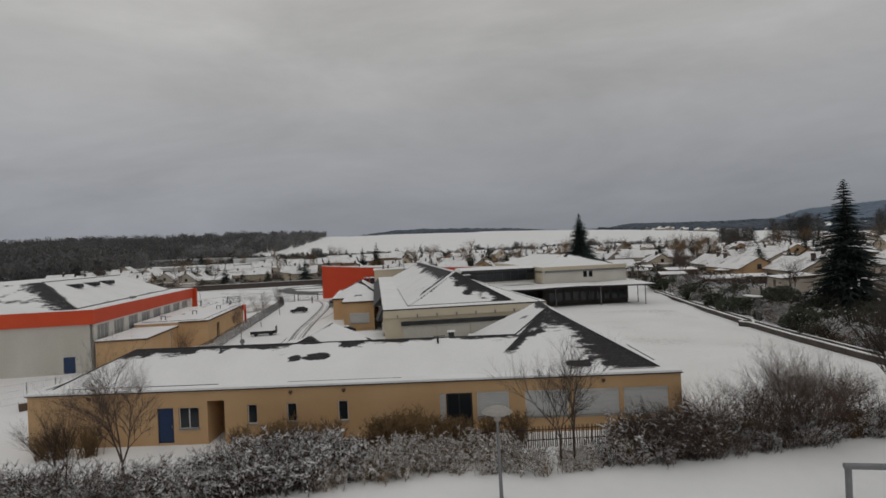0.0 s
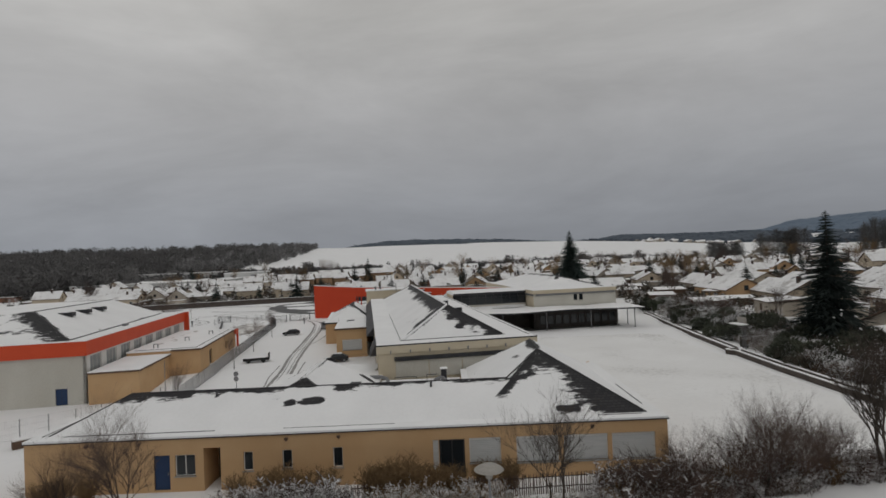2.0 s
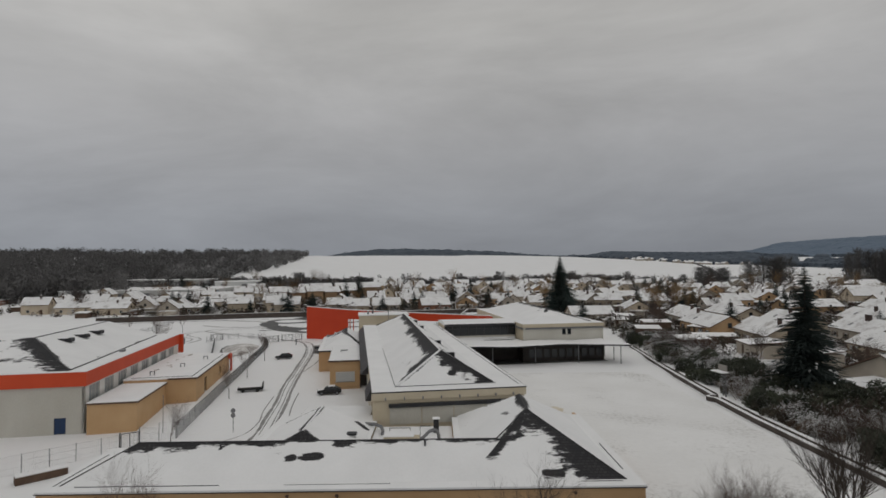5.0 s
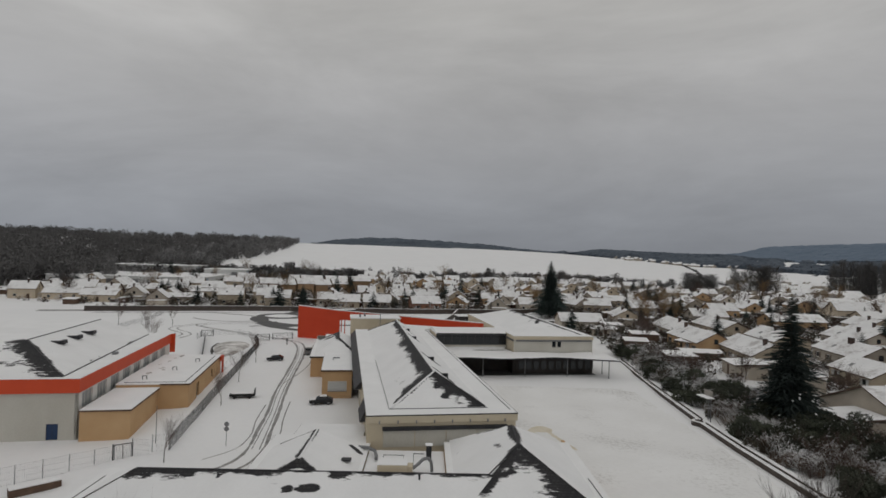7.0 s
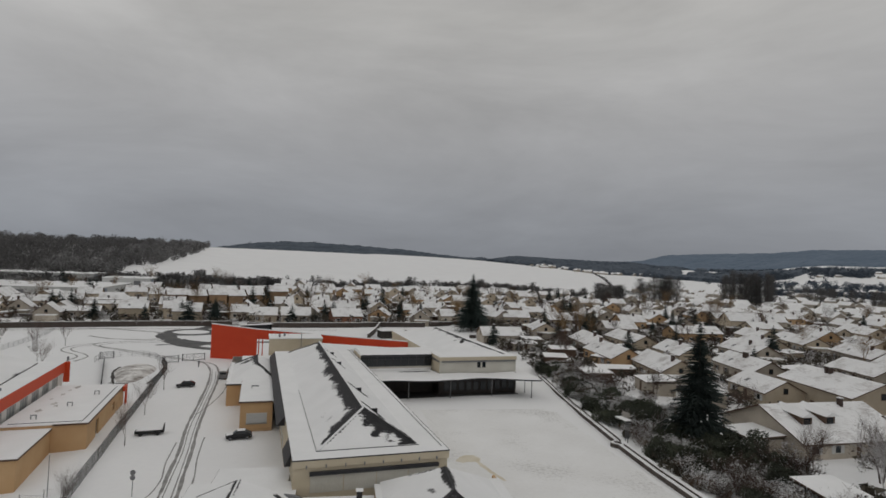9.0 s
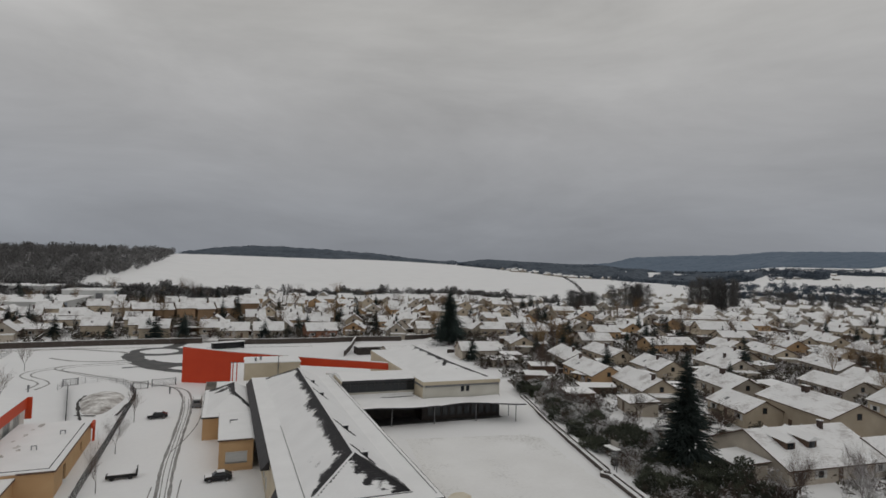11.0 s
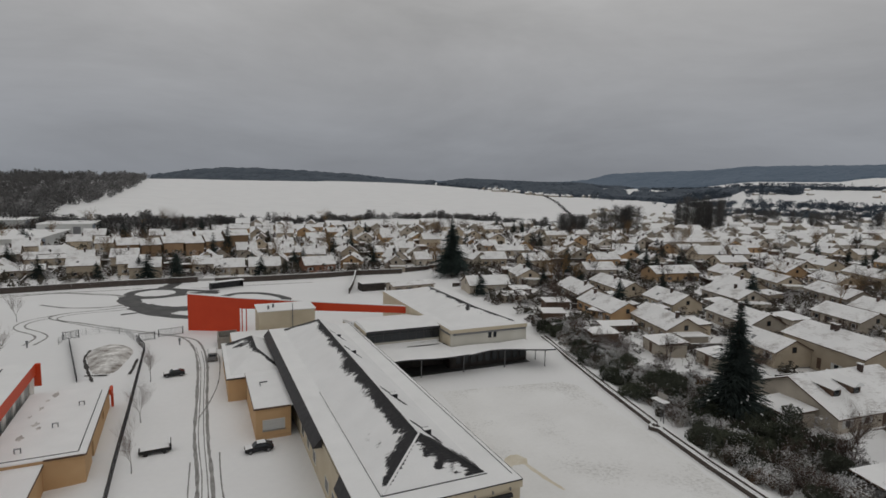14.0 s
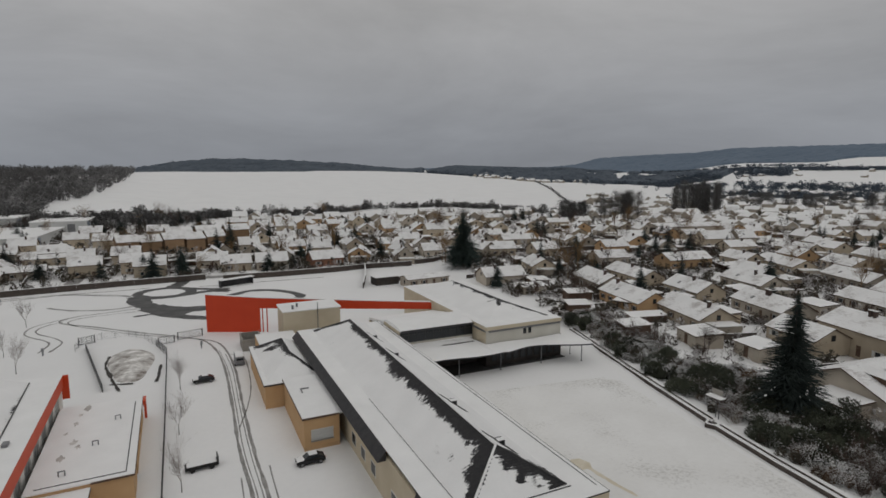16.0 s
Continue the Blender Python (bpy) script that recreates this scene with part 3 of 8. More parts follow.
def back_wing():
    b = thing("school_link", pose(0, 0, 0), "low school link block with a snowy hipped roof", "school building")
    part("wall", boxes((11.9, 9.35, 0, 12.2, 19.9, 3.3), (12.2, 19.6, 0, 13.7, 19.9, 3.3), (13.7, 19.6, 0, 14.0, 23.8, 3.3), (14.0, 23.5, 0, 20.5, 23.8, 3.3), (20.5, 19.6, 0, 20.8, 23.8, 3.3), (21.3, 9.35, 0, 21.6, 19.9, 3.3)), OCHRE, b)
    part("flat_roof", boxes((11.6, 9.45, 3.3, 22.0, 20.0, 3.5), (13.5, 20.0, 3.3, 21.0, 24.0, 3.5), bevel=0.03), SNOW_ROOF, b)
    part("edge_trim", boxes((11.56, 9.45, 3.26, 11.6, 20.0, 3.44), (13.46, 20.0, 3.26, 13.5, 24.0, 3.44), (13.5, 24.0, 3.26, 21.0, 24.04, 3.44), (11.6, 20.0, 3.26, 13.46, 20.04, 3.44)), DARKMETAL, b)
    z = 5.75
    v = [(12.4, 5.0, 3.52), (21.6, 5.0, 3.52), (17.0, 7.0, z), (17.0, 15.0, z), (12.4, 16.2, 3.52), (21.6, 16.2, 3.52)]
    roof_part("roof", v, [(0, 1, 2), (1, 5, 3, 2), (5, 4, 3), (4, 0, 2, 3), (0, 4, 5, 1)], b,
              [((17, 7, z), (15.6, 6.2, 5.0), 1.0, 1.1), ((17, 7, z), (18.6, 6.0, 4.9), 0.9, 1.1), ((16.7, 8.0, 5.6), (16.9, 14.8, 5.7), 0.55, 1.2), ((16.9, 15, z), (13.2, 15.9, 4.0), 0.35, 1.0), ((20.3, 15.0, 3.9), (21.4, 14.4, 3.6), 0.7, 0.9)], 0.25)
    bm = bmesh.new()
    tube(bm, (17, 7, z), (17, 15, z), 0.1, 0.1, 5)
    part("ridge_capping", bm, SNOW_ROOF, b)
    part("skylight", boxes((20.0, 10.6, 4.15, 20.9, 11.3, 4.35), bevel=0.04), DARKMETAL, b)
    c = thing("courtyard_roof", pose(0, 0, 0), "flat snow-covered roof between the school wings", "roof")
    part("slab", boxes((22.05, 9.45, 0, 29.65, 16.6, 3.2), bevel=0.03), SNOW_ROOF, c)
    h = thing("ventilation_unit", pose(23.4, 10.0, 3.2), "beige rooftop ventilation unit with snow on top and curved duct", "ventilation unit")
    part("casing", boxes((0, 0, 0, 2.7, 1.6, 0.95), (2.7, 0.25, 0.1, 3.2, 1.2, 0.8), bevel=0.03), CREAM, h)
    part("snow_cap", boxes((-0.03, -0.03, 0.95, 2.73, 1.63, 1.07), bevel=0.05), SNOW_ROOF, h)
    bm = bmesh.new()
    pts = [Vector((3.2, 0.7, 0.45)), Vector((3.7, 0.9, 0.8)), Vector((4.1, 1.1, 1.15)), Vector((4.6, 1.2, 1.25)), Vector((4.9, 1.2, 0.9)), Vector((5.0, 1.2, 0.02))]
    for a, c2 in zip(pts, pts[1:]):
        tube(bm, a, c2, 0.15, 0.15, 10)
    part("duct", bm, GREYMETAL, h)
    part("rail", boxes((0.4, 1.7, 0, 0.44, 1.74, 1.3), (2.3, 1.7, 0, 2.34, 1.74, 1.3), (0.44, 1.7, 1.25, 2.3, 1.74, 1.3), (3.2, 1.9, 0, 3.24, 1.94, 1.4), (3.24, 1.9, 1.34, 4.2, 1.94, 1.4)), DARKMETAL, h)
    k = thing("vent_chimney", pose(28.1, 14.6, 3.2), "dark square vent stack on the courtyard roof", "chimney")
    part("stack", boxes((-0.26, -0.26, 0, 0.26, 0.26, 1.3), bevel=0.03), DARKMETAL, k)
    part("cap", boxes((-0.36, -0.36, 1.3, 0.36, 0.36, 1.4), bevel=0.04), SNOW_ROOF, k)
    q = thing("duct_elbow", pose(22.6, 14.6, 3.2), "grey rounded duct elbow on the courtyard roof", "duct")
    bm = bmesh.new()
    pts = [Vector((-1.6, 1.4, 0.5)), Vector((-0.6, 1.0, 0.55)), Vector((0.1, 0.4, 0.5)), Vector((0.35, -0.5, 0.35)), Vector((0.4, -1.3, 0.3))]
    for a, c2 in zip(pts, pts[1:]):
        tube(bm, a, c2, 0.16, 0.16, 10)
    part("duct_run", bm, GREYMETAL, q)


back_wing()

# ---- school: main block, turned against the front wing ----
SCHOOL = pose(21.6, 17.7, 0, 0, 0, 8.4)


def main_block():
    b = thing("school_main_block", SCHOOL, "cream school block with a large snow-covered hipped slate roof", "school building")
    W, L = 16.2, 66.5
    part("front_wall", boxes((0, 0, 0, W, 0.3, 5.55)), CREAM, b)
    part("side_wall", boxes((0, 0.3, 0, 0.3, L, 5.55)), CREAM, b)
    part("side_wall", boxes((W - 0.3, 0.3, 0, W, L, 5.55)), CREAM, b)
    part("back_wall", boxes((0.3, L - 0.3, 0, W - 0.3, L, 5.55)), CREAM, b)
    part("parapet", boxes((-0.15, -0.2, 5.55, W + 0.15, 0.0, 6.35), (W, 0.0, 5.55, W + 0.15, L, 6.35), bevel=0.02), CREAM, b, "cream parapet band")
    part("roof_deck", boxes((-0.12, -0.17, 6.352, W + 0.12, L + 0.1, 6.44), bevel=0.03), SNOW_ROOF, b, "flat snow-covered roof margin")
    part("edge_trim", boxes((-0.17, -0.225, 6.3, W + 0.17, -0.202, 6.42), (W + 0.152, -0.2, 6.3, W + 0.175, L, 6.42)), DARKMETAL, b)
    part("gutter", boxes((2.45, 1.9, 6.43, 13.5, 2.02, 6.49)), DARKMETAL, b)
    part("gutter", boxes((2.4, 1.9, 6.43, 2.45, 30.0, 6.48)), DARKMETAL, b)
    part("gutter", boxes((W - 0.42, 1.0, 6.43, W - 0.34, L, 6.475)), DARKMETAL, b)
    z = 9.5
    v = [(2.6, 2.1, 6.445), (13.3, 2.3, 6.445), (8.1, 6.9, z), (8.4, 59.5, z), (2.6, 65.5, 6.445), (13.3, 65.5, 6.445)]
    south = lambda c: c.y < 6.95 and (c.x - 2.6) * 4.8 > (c.y - 2.1) * 5.5 - 0.05
    west = lambda c: c.x < 8.12 + (c.y - 6.9) * 0.0057 and (c.x - 2.6) * 4.8 < (c.y - 2.1) * 5.5 + 0.05
    roof_part("roof", v, [(0, 1, 2), (1, 5, 3, 2), (5, 4, 3), (4, 0, 2, 3), (0, 4, 5, 1)], b,
              [((7.9, 6.9, 9.4), (7.9, 20, 9.4), 2.4, 1.22, west), ((7.9, 19, 9.4), (8.1, 36, 9.4), 2.7, 1.2, west), ((8.0, 34, 9.4), (8.3, 59, 9.4), 2.0, 1.15, west), ((7.9, 7.0, 9.4), (3.9, 3.5, 7.2), 1.5, 1.5, west), ((7.3, 7.6, 9.1), (5.4, 5.8, 8.0), 2.3, 1.35, west), ((8.3, 6.6, 9.4), (13.1, 2.5, 6.55), 2.6, 1.2, south), ((8.2, 6.5, 9.3), (8.0, 4.9, 8.2), 1.2, 0.85, south),
               ((9.6, 3.1, 7.1), (11.4, 3.0, 7.0), 0.5, 0.8, south), ((8.7, 3.6, 7.4), (9.3, 3.4, 7.25), 0.55, 0.95, south), ((9.8, 2.8, 6.9), (10.4, 2.7, 6.85), 0.5, 0.95, south), ((8.3, 59.3, 9.4), (3.0, 65.0, 6.65), 1.3, 1.15, west), ((4.2, 12.0, 7.3), (4.6, 13.6, 7.55), 0.9, 0.55), ((4.6, 9.6, 7.5), (4.9, 10.4, 7.7), 0.8, 0.5), *[q for y in (8.3, 19.2, 39.0, 49.2) for q in (((8.7, y + 2.0, 9.15), (9.3, y + 1.2, 8.8), 0.7, 1.25), ((9.5, y + 0.4, 8.65), (10.4, y - 1.2, 8.1), 0.75, 1.25))]], 0.3)
    bm = bmesh.new()
    tube(bm, (8.1, 6.9, z), (8.4, 59.5, z), 0.13, 0.13, 6)
    part("ridge_capping", bm, SNOW_ROOF, b)
    bm = bmesh.new()
    tube(bm, (8.1, 6.9, z), (13.3, 2.3, 6.5), 0.08, 0.08, 6)
    part("hip_capping", bm, SLATE, b)
    bm = bmesh.new()
    tube(bm, (8.1, 6.9, z), (2.6, 2.1, 6.5), 0.13, 0.13, 6)
    part("hip_capping", bm, SNOW_ROOF, b)
    # roof hatches on the far slope
    for y in (8.3, 19.2, 39.0, 49.2):
        h = part("roof_hatch", boxes((9.3, y, 8.3, 10.1, y + 0.9, 8.95), bevel=0.05), DARKMETAL, b)
        part("snow_cap", boxes((9.25, y - 0.05, 8.95, 10.15, y + 0.6, 9.03), bevel=0.03), SNOW_ROOF, h)
    # front facade: gutter and recess shade drawn as one dark band over pale panels
    part("gutter_band", boxes((1.6, -0.34, 4.78, W - 1.0, -0.001, 5.16), bevel=0.02), DARKMETAL, b, "long dark band for the gutter and the recess shade")
    for i in range(4):
        x0 = 1.7 + i * 3.4
        part("panel", boxes((x0, -0.05, 3.0, x0 + 3.3, -0.001, 4.7), bevel=0.01), PALE, b)
    for i in range(8):
        part("bracket", boxes((1.2 + i * 1.95, -0.36, 5.55, 1.32 + i * 1.95, -0.201, 5.85)), GREYMETAL, b)
    # steep tiled skirt along the side, over the lower rooms
    v = [(-0.12, 16.0, 6.35), (-0.12, L, 6.35), (-1.15, L, 5.2), (-1.15, 16.0, 5.2), (-0.12, 16.0, 5.2), (-0.12, L, 5.2)]
    part("tiled_skirt", solid(v, [(0, 1, 2, 3), (0, 3, 4), (1, 5, 2), (3, 2, 5, 4), (0, 4, 5, 1)]), SLATE, b, "steep bare slate skirt")
    v = [(-0.12, 2.2, 6.35), (-0.12, 7.4, 6.35), (-0.75, 7.4, 5.0), (-0.75, 2.2, 5.0), (-0.12, 2.2, 5.0), (-0.12, 7.4, 5.0)]
    part("tiled_skirt", solid(v, [(0, 1, 2, 3), (0, 3, 4), (1, 5, 2), (3, 2, 5, 4), (0, 4, 5, 1)]), SLATE, b, "steep bare slate skirt")
    for y in (9.5, 13.0, 20.0, 24.0, 28.0):
        w = part("window", boxes((-0.06, y, 1.0, 0.0, y + 1.8, 1.08), (-0.06, y, 2.5, 0.0, y + 1.8, 2.58), (-0.06, y, 1.08, 0.0, y + 0.08, 2.5), (-0.06, y + 1.72, 1.08, 0.0, y + 1.8, 2.5)), WHITEFRAME, b)
        part("pane", boxes((-0.035, y + 0.08, 1.08, -0.002, y + 1.72, 2.5)), WINDOW, w)
    # steps with railing by the side wall
    st = thing("outside_stairs", SCHOOL @ pose(-2.9, 5.0, 0), "small concrete outside stair with rail beside the school", "stairs")
    part("steps", boxes(*[(0, i * 0.3, 0, 1.4, i * 0.3 + 0.3, 0.17 * (i + 1)) for i in range(6)], (0, 1.8, 0, 1.4, 3.4, 1.02)), CONCRETE, st)
    part("rail", boxes((0, 0, 0.17, 0.05, 0.05, 1.2), (0, 3.35, 1.02, 0.05, 3.4, 2.0), (0, 1.8, 1.02, 0.05, 1.85, 2.0), (0, 1.85, 1.94, 0.05, 3.35, 2.0), (0, 0.04, 1.12, 0.05, 1.86, 1.2)), CONCRETE, st)


main_block()


def side_rooms():
    b = thing("school_annex_room", SCHOOL, "small ochre flat-roofed annex beside the main school block", "annex")
    part("wall", wall_bm(4.7, 4.4, 0.25, [(0.9, 1.15, 3.9, 2.75)]), OCHRE, b).matrix_basis = pose(-5.85, 31.8, 0)
    part("wall", boxes((-5.85, 32.05, 0, -5.6, 47.3, 4.4)), OCHRE, b)
    part("flat_roof", boxes((-6.05, 31.6, 4.4, -0.1, 47.2, 4.62), bevel=0.03), SNOW_ROOF, b)
    part("edge_trim", boxes((-6.08, 31.56, 4.32, -1.2, 31.59, 4.55), (-6.09, 31.6, 4.32, -6.06, 47.2, 4.55)), TIMBER, b)
    part("plinth", boxes((-5.9, 31.74, 0, -1.2, 31.79, 0.45)), HOUSE_OCHRE, b)
    shutter_unit(b, 0.9, 1.15, 3.0, 1.6, pose(-5.85, 31.8, 0))
    part("vent_frame", boxes((-4.4, 40.0, 4.62, -4.3, 41.6, 4.8), (-4.3, 41.5, 4.62, -3.2, 41.6, 4.8)), GREYMETAL, b)
    c = thing("school_annex_hall", SCHOOL @ pose(0.8, -0.35, 0.5), "ochre annex with a small snowy pyramid roof", "annex")
    part("wall", boxes((-9.4, 47.8, -0.6, -1.2, 48.05, 3.2), (-9.4, 48.05, -0.6, -9.15, 68.6, 3.2), (-9.15, 68.35, -0.6, -7.6, 68.6, 3.2), (-7.6, 68.6, -0.6, -7.35, 76.7, 3.2)), OCHRE, c)
    part("flat_roof", boxes((-9.6, 47.64, 3.2, -0.1, 68.8, 3.42), (-7.6, 68.8, 3.2, -0.1, 76.7, 3.42), bevel=0.03), SNOW_ROOF, c)
    part("edge_trim", boxes((-9.64, 47.6, 3.12, -6.41, 47.63, 3.36), (-9.64, 47.64, 3.12, -9.61, 68.8, 3.36)), DARKMETAL, c)
    z = 5.9
    v = [(-8.9, 49.0, 3.425), (-0.6, 49.0, 3.425), (-4.4, 55.0, z), (-4.4, 63.6, z), (-8.9, 68.2, 3.425), (-0.6, 68.2, 3.425)]
    slope = lambda c: c.x < -4.35 and c.y > 53
    roof_part("roof", v, [(0, 1, 2), (1, 5, 3, 2), (5, 4, 3), (4, 0, 2, 3), (0, 4, 5, 1)], c,
              [((-4.5, 55, z), (-4.5, 63.6, z), 1.7, 1.1, slope), ((-4.5, 63.4, z), (-8.6, 67.6, 3.6), 2.2, 1.15, slope), ((-4.4, 55, z), (-1.0, 49.6, 3.6), 0.75, 1.15), ((-5.4, 60.5, 5.3), (-7.0, 62.5, 4.4), 1.6, 0.75, slope)], 0.3)
    d = thing("open_bin_store", SCHOOL @ pose(-9.1, 78.4, 0), "dark open-topped walled store with snow on its walls", "store")
    part("store_wall", boxes((0, 0, 0, 0.2, 6, 2.4), (3.8, 0, 0, 4.0, 6, 2.4), (0.2, 5.8, 0, 3.8, 6, 2.4), (0.2, 0, 0, 3.8, 0.2, 2.4)), CONCRETE, d)
    part("store_floor", boxes((0.2, 0.2, 0, 3.8, 5.8, 0.15)), ASPHALT, d)


side_rooms()


def hall_wing():
    """The taller wing across the yard, with the deep canopy in front of it."""
    b = thing("school_hall", SCHOOL, "two-storey cream school hall with a snowy hipped roof", "school building")
    x0, x1, y0, y1, h = 31.7, 48.8, 49.6, 92.0, 7.55
    part("front_wall", wall_bm(x1 - x0, 6.8, 0.3, [(8.2, 5.35, 9.0, 6.5), (9.35, 5.35, 10.15, 6.5)]), PALE, b).matrix_basis = pose(x0, y0, 0)
    for x in (8.2, 9.35):
        window_unit(b, x, 5.35, 0.8, 1.15, pose(x0, y0, 0), DARKMETAL, mullions=0)
    part("side_wall", boxes((x0, y0 + 0.3, 0, x0 + 0.3, y1, 6.8)), CREAM, b)
    part("side_wall", boxes((x1 - 0.3, y0 + 0.3, 0, x1, y1, 6.8)), CREAM, b)
    part("back_wall", boxes((x0 + 0.3, y1 - 0.3, 0, x1 - 0.3, y1, 6.8)), CREAM, b)
    part("parapet", boxes((x0 - 0.1, y0 - 0.15, 6.85, x1 + 0.1, y0, h), (x0 - 0.15, y0 - 0.1, 6.85, x0, y1, h), (x1, y0, 6.85, x1 + 0.15, y1, h), bevel=0.02), CREAM, b)
    part("gutter_band", boxes((x0 + 0.4, y0 - 0.22, 6.5, x1 - 0.2, y0 - 0.002, 6.84), (x0 - 0.2, y0 + 0.3, 6.5, x0 - 0.002, y0 + 8, 6.84)), GREYMETAL, b)
    part("roof_deck", boxes((x0 - 0.15, y0 - 0.15, h, x1 + 0.15, y1 + 0.1, h + 0.1), bevel=0.03), SNOW_ROOF, b)
    z = 9.9
    a0, a1, mid = x0 + 1.6, x1 - 1.4, (x0 + x1) / 2 + 0.6
    v = [(a0, y0 + 2.2, h + 0.1), (a1, y0 + 2.2, h + 0.1), (mid, y0 + 10.5, z), (mid, y1 - 9, z), (a0, y1 - 2, h + 0.1), (a1, y1 - 2, h + 0.1)]
    roof_part("roof", v, [(0, 1, 2), (1, 5, 3, 2), (5, 4, 3), (4, 0, 2, 3), (0, 4, 5, 1)], b,
              [((mid + 0.3, y0 + 10.5, z), (mid + 0.3, y1 - 9, z), 1.9, 1.1), ((mid + 0.3, y0 + 10.2, z), (a1, y0 + 2.2, h + 0.2), 1.3, 1.1), ((mid - 0.4, y0 + 10.5, z - 0.1), (mid - 1.8, y0 + 8.0, z - 0.7), 0.8, 1.0),
               ((mid - 1.3, y0 + 11.5, z - 0.4), (mid - 1.9, y0 + 11.8, z - 0.5), 0.9, 0.9), ((mid - 1.0, y1 - 12, z - 0.3), (mid - 1.8, y1 - 13, z - 0.5), 0.9, 0.8)], 0.5)
    # link between the two blocks, with its high strip of windows
    c = thing("school_link_hall", SCHOOL @ pose(0, 2.0, 0), "flat-roofed school link with a dark strip of high windows", "school building")
    part("front_wall", boxes((16.2, 53.0, 0, 31.7, 53.3, 4.9)), PALE, c)
    part("wall", boxes((16.4, 71.2, 0, 31.65, 71.5, 4.98)), CREAM, c)
    v = [(16.4, 62.25, 6.3), (31.5, 62.25, 6.3), (31.5, 71.6, 5.0), (16.4, 71.6, 5.0), (16.4, 62.25, 7.08), (31.5, 62.25, 7.08), (31.5, 71.6, 5.5), (16.4, 71.6, 5.5)]
    part("roof_deck", solid(v, [(0, 3, 2, 1), (4, 5, 6, 7), (0, 1, 5, 4), (1, 2, 6, 5), (2, 3, 7, 6), (3, 0, 4, 7)]), SNOW_ROOF, c)
    part("fascia", boxes((16.36, 52.34, 7.0, 31.5, 52.4, 7.42)), DARKMETAL, c)
    for i in range(9):
        w = part("window", boxes((16.4 + i * 1.69, 52.98, 4.9, 16.5 + i * 1.69, 53.1, 7.2), (16.5 + i * 1.69, 52.98, 4.9, 18.09 + i * 1.69, 53.1, 5.0), (16.5 + i * 1.69, 52.98, 6.3, 18.09 + i * 1.69, 53.1, 6.38)), DARKMETAL, c)
        part("pane", boxes((16.5 + i * 1.69, 53.03, 5.0, 18.09 + i * 1.69, 53.06, 6.3)), WINDOW, w)
        part("pane", boxes((16.5 + i * 1.69, 53.03, 6.38, 18.09 + i * 1.69, 53.06, 7.18)), WINDOW, w)
    part("curb", boxes((16.4, 52.6, 4.25, 31.4, 52.9, 4.55), bevel=0.03), SNOW_ROOF, c)
    # canopy over the yard's end
    d = thing("yard_canopy", SCHOOL, "deep covered walkway with wavy snow-covered roof on steel posts", "canopy")
    bm = bmesh.new()
    nx = 48
    rows = []
    for i in range(nx + 1):
        x = 16.4 + (51.2 - 16.4) * i / nx
        yf = 45.6 + 1.0 * math.sin(i * 0.23) * (0.4 if i < 24 else 1.0) - 2.2 * smooth((i - 30) / 18)
        yb = 54.6 if x < 31.6 else 49.4
        if x > 48.9:
            yb = 57.0
        zf = 3.85 + 0.08 * math.sin(i * 0.31)
        rows.append([bm.verts.new((x, yf, zf)), bm.verts.new((x, yb, zf + 0.45)), bm.verts.new((x, yb, zf + 0.22)), bm.verts.new((x, yf, zf - 0.26))])
    for a, c2 in zip(rows, rows[1:]):
        for k in range(4):
            bm.faces.new((a[k], c2[k], c2[(k + 1) % 4], a[(k + 1) % 4]))
    bm.faces.new(rows[0])
    bm.faces.new(rows[-1])
    bmesh.ops.recalc_face_normals(bm, faces=bm.faces)
    me = part("roof", bm, SNOW_ROOF, d)
    me.data.materials.append(DARKMETAL)
    for p in me.data.polygons:
        if p.normal.z < 0.3:
            p.material_index = 1
    for x, y in ((24.6, 47.0), (33.2, 46.8), (42.1, 46.6), (49.9, 44.2), (50.6, 48.6), (50.6, 53.0)):
        bm = bmesh.new()
        tube(bm, (x, y, 0), (x, y, 3.75), 0.09, 0.09, 8)
        tube(bm, (x, y, 0), (x, y, 0.08), 0.18, 0.18, 8)
        part("post", bm, GREYMETAL, d)
    # near-black colour carries the shade under the canopy, covering the hall's cream side
    part("back_wall", boxes((16.4, 52.55, 0, 31.4, 52.95, 4.2), (31.4, 49.15, 0, 31.69, 52.95, 4.2), (31.75, 49.15, 0, 48.7, 49.55, 4.2)), DARKWALL, d, "wall under the canopy, its shade painted as a dark colour")
    for i in range(10):
        xx = 32.6 + i * 1.6
        w = part("window", boxes((xx, 49.05, 0.9, xx + 0.06, 49.145, 2.6), (xx + 1.1, 49.05, 0.9, xx + 1.16, 49.145, 2.6), (xx + 0.06, 49.05, 2.54, xx + 1.1, 49.145, 2.6)), DARKMETAL, d)
        part("pane", boxes((xx + 0.06, 49.08, 0.9, xx + 1.1, 49.12, 2.54)), WINDOW, w)
    part("paving", boxes((16.4, 47.6, 0.01, 48.7, 49.1, 0.05), (16.4, 49.1, 0.01, 31.6, 52.5, 0.05)), ASPHALT, d)


hall_wing()


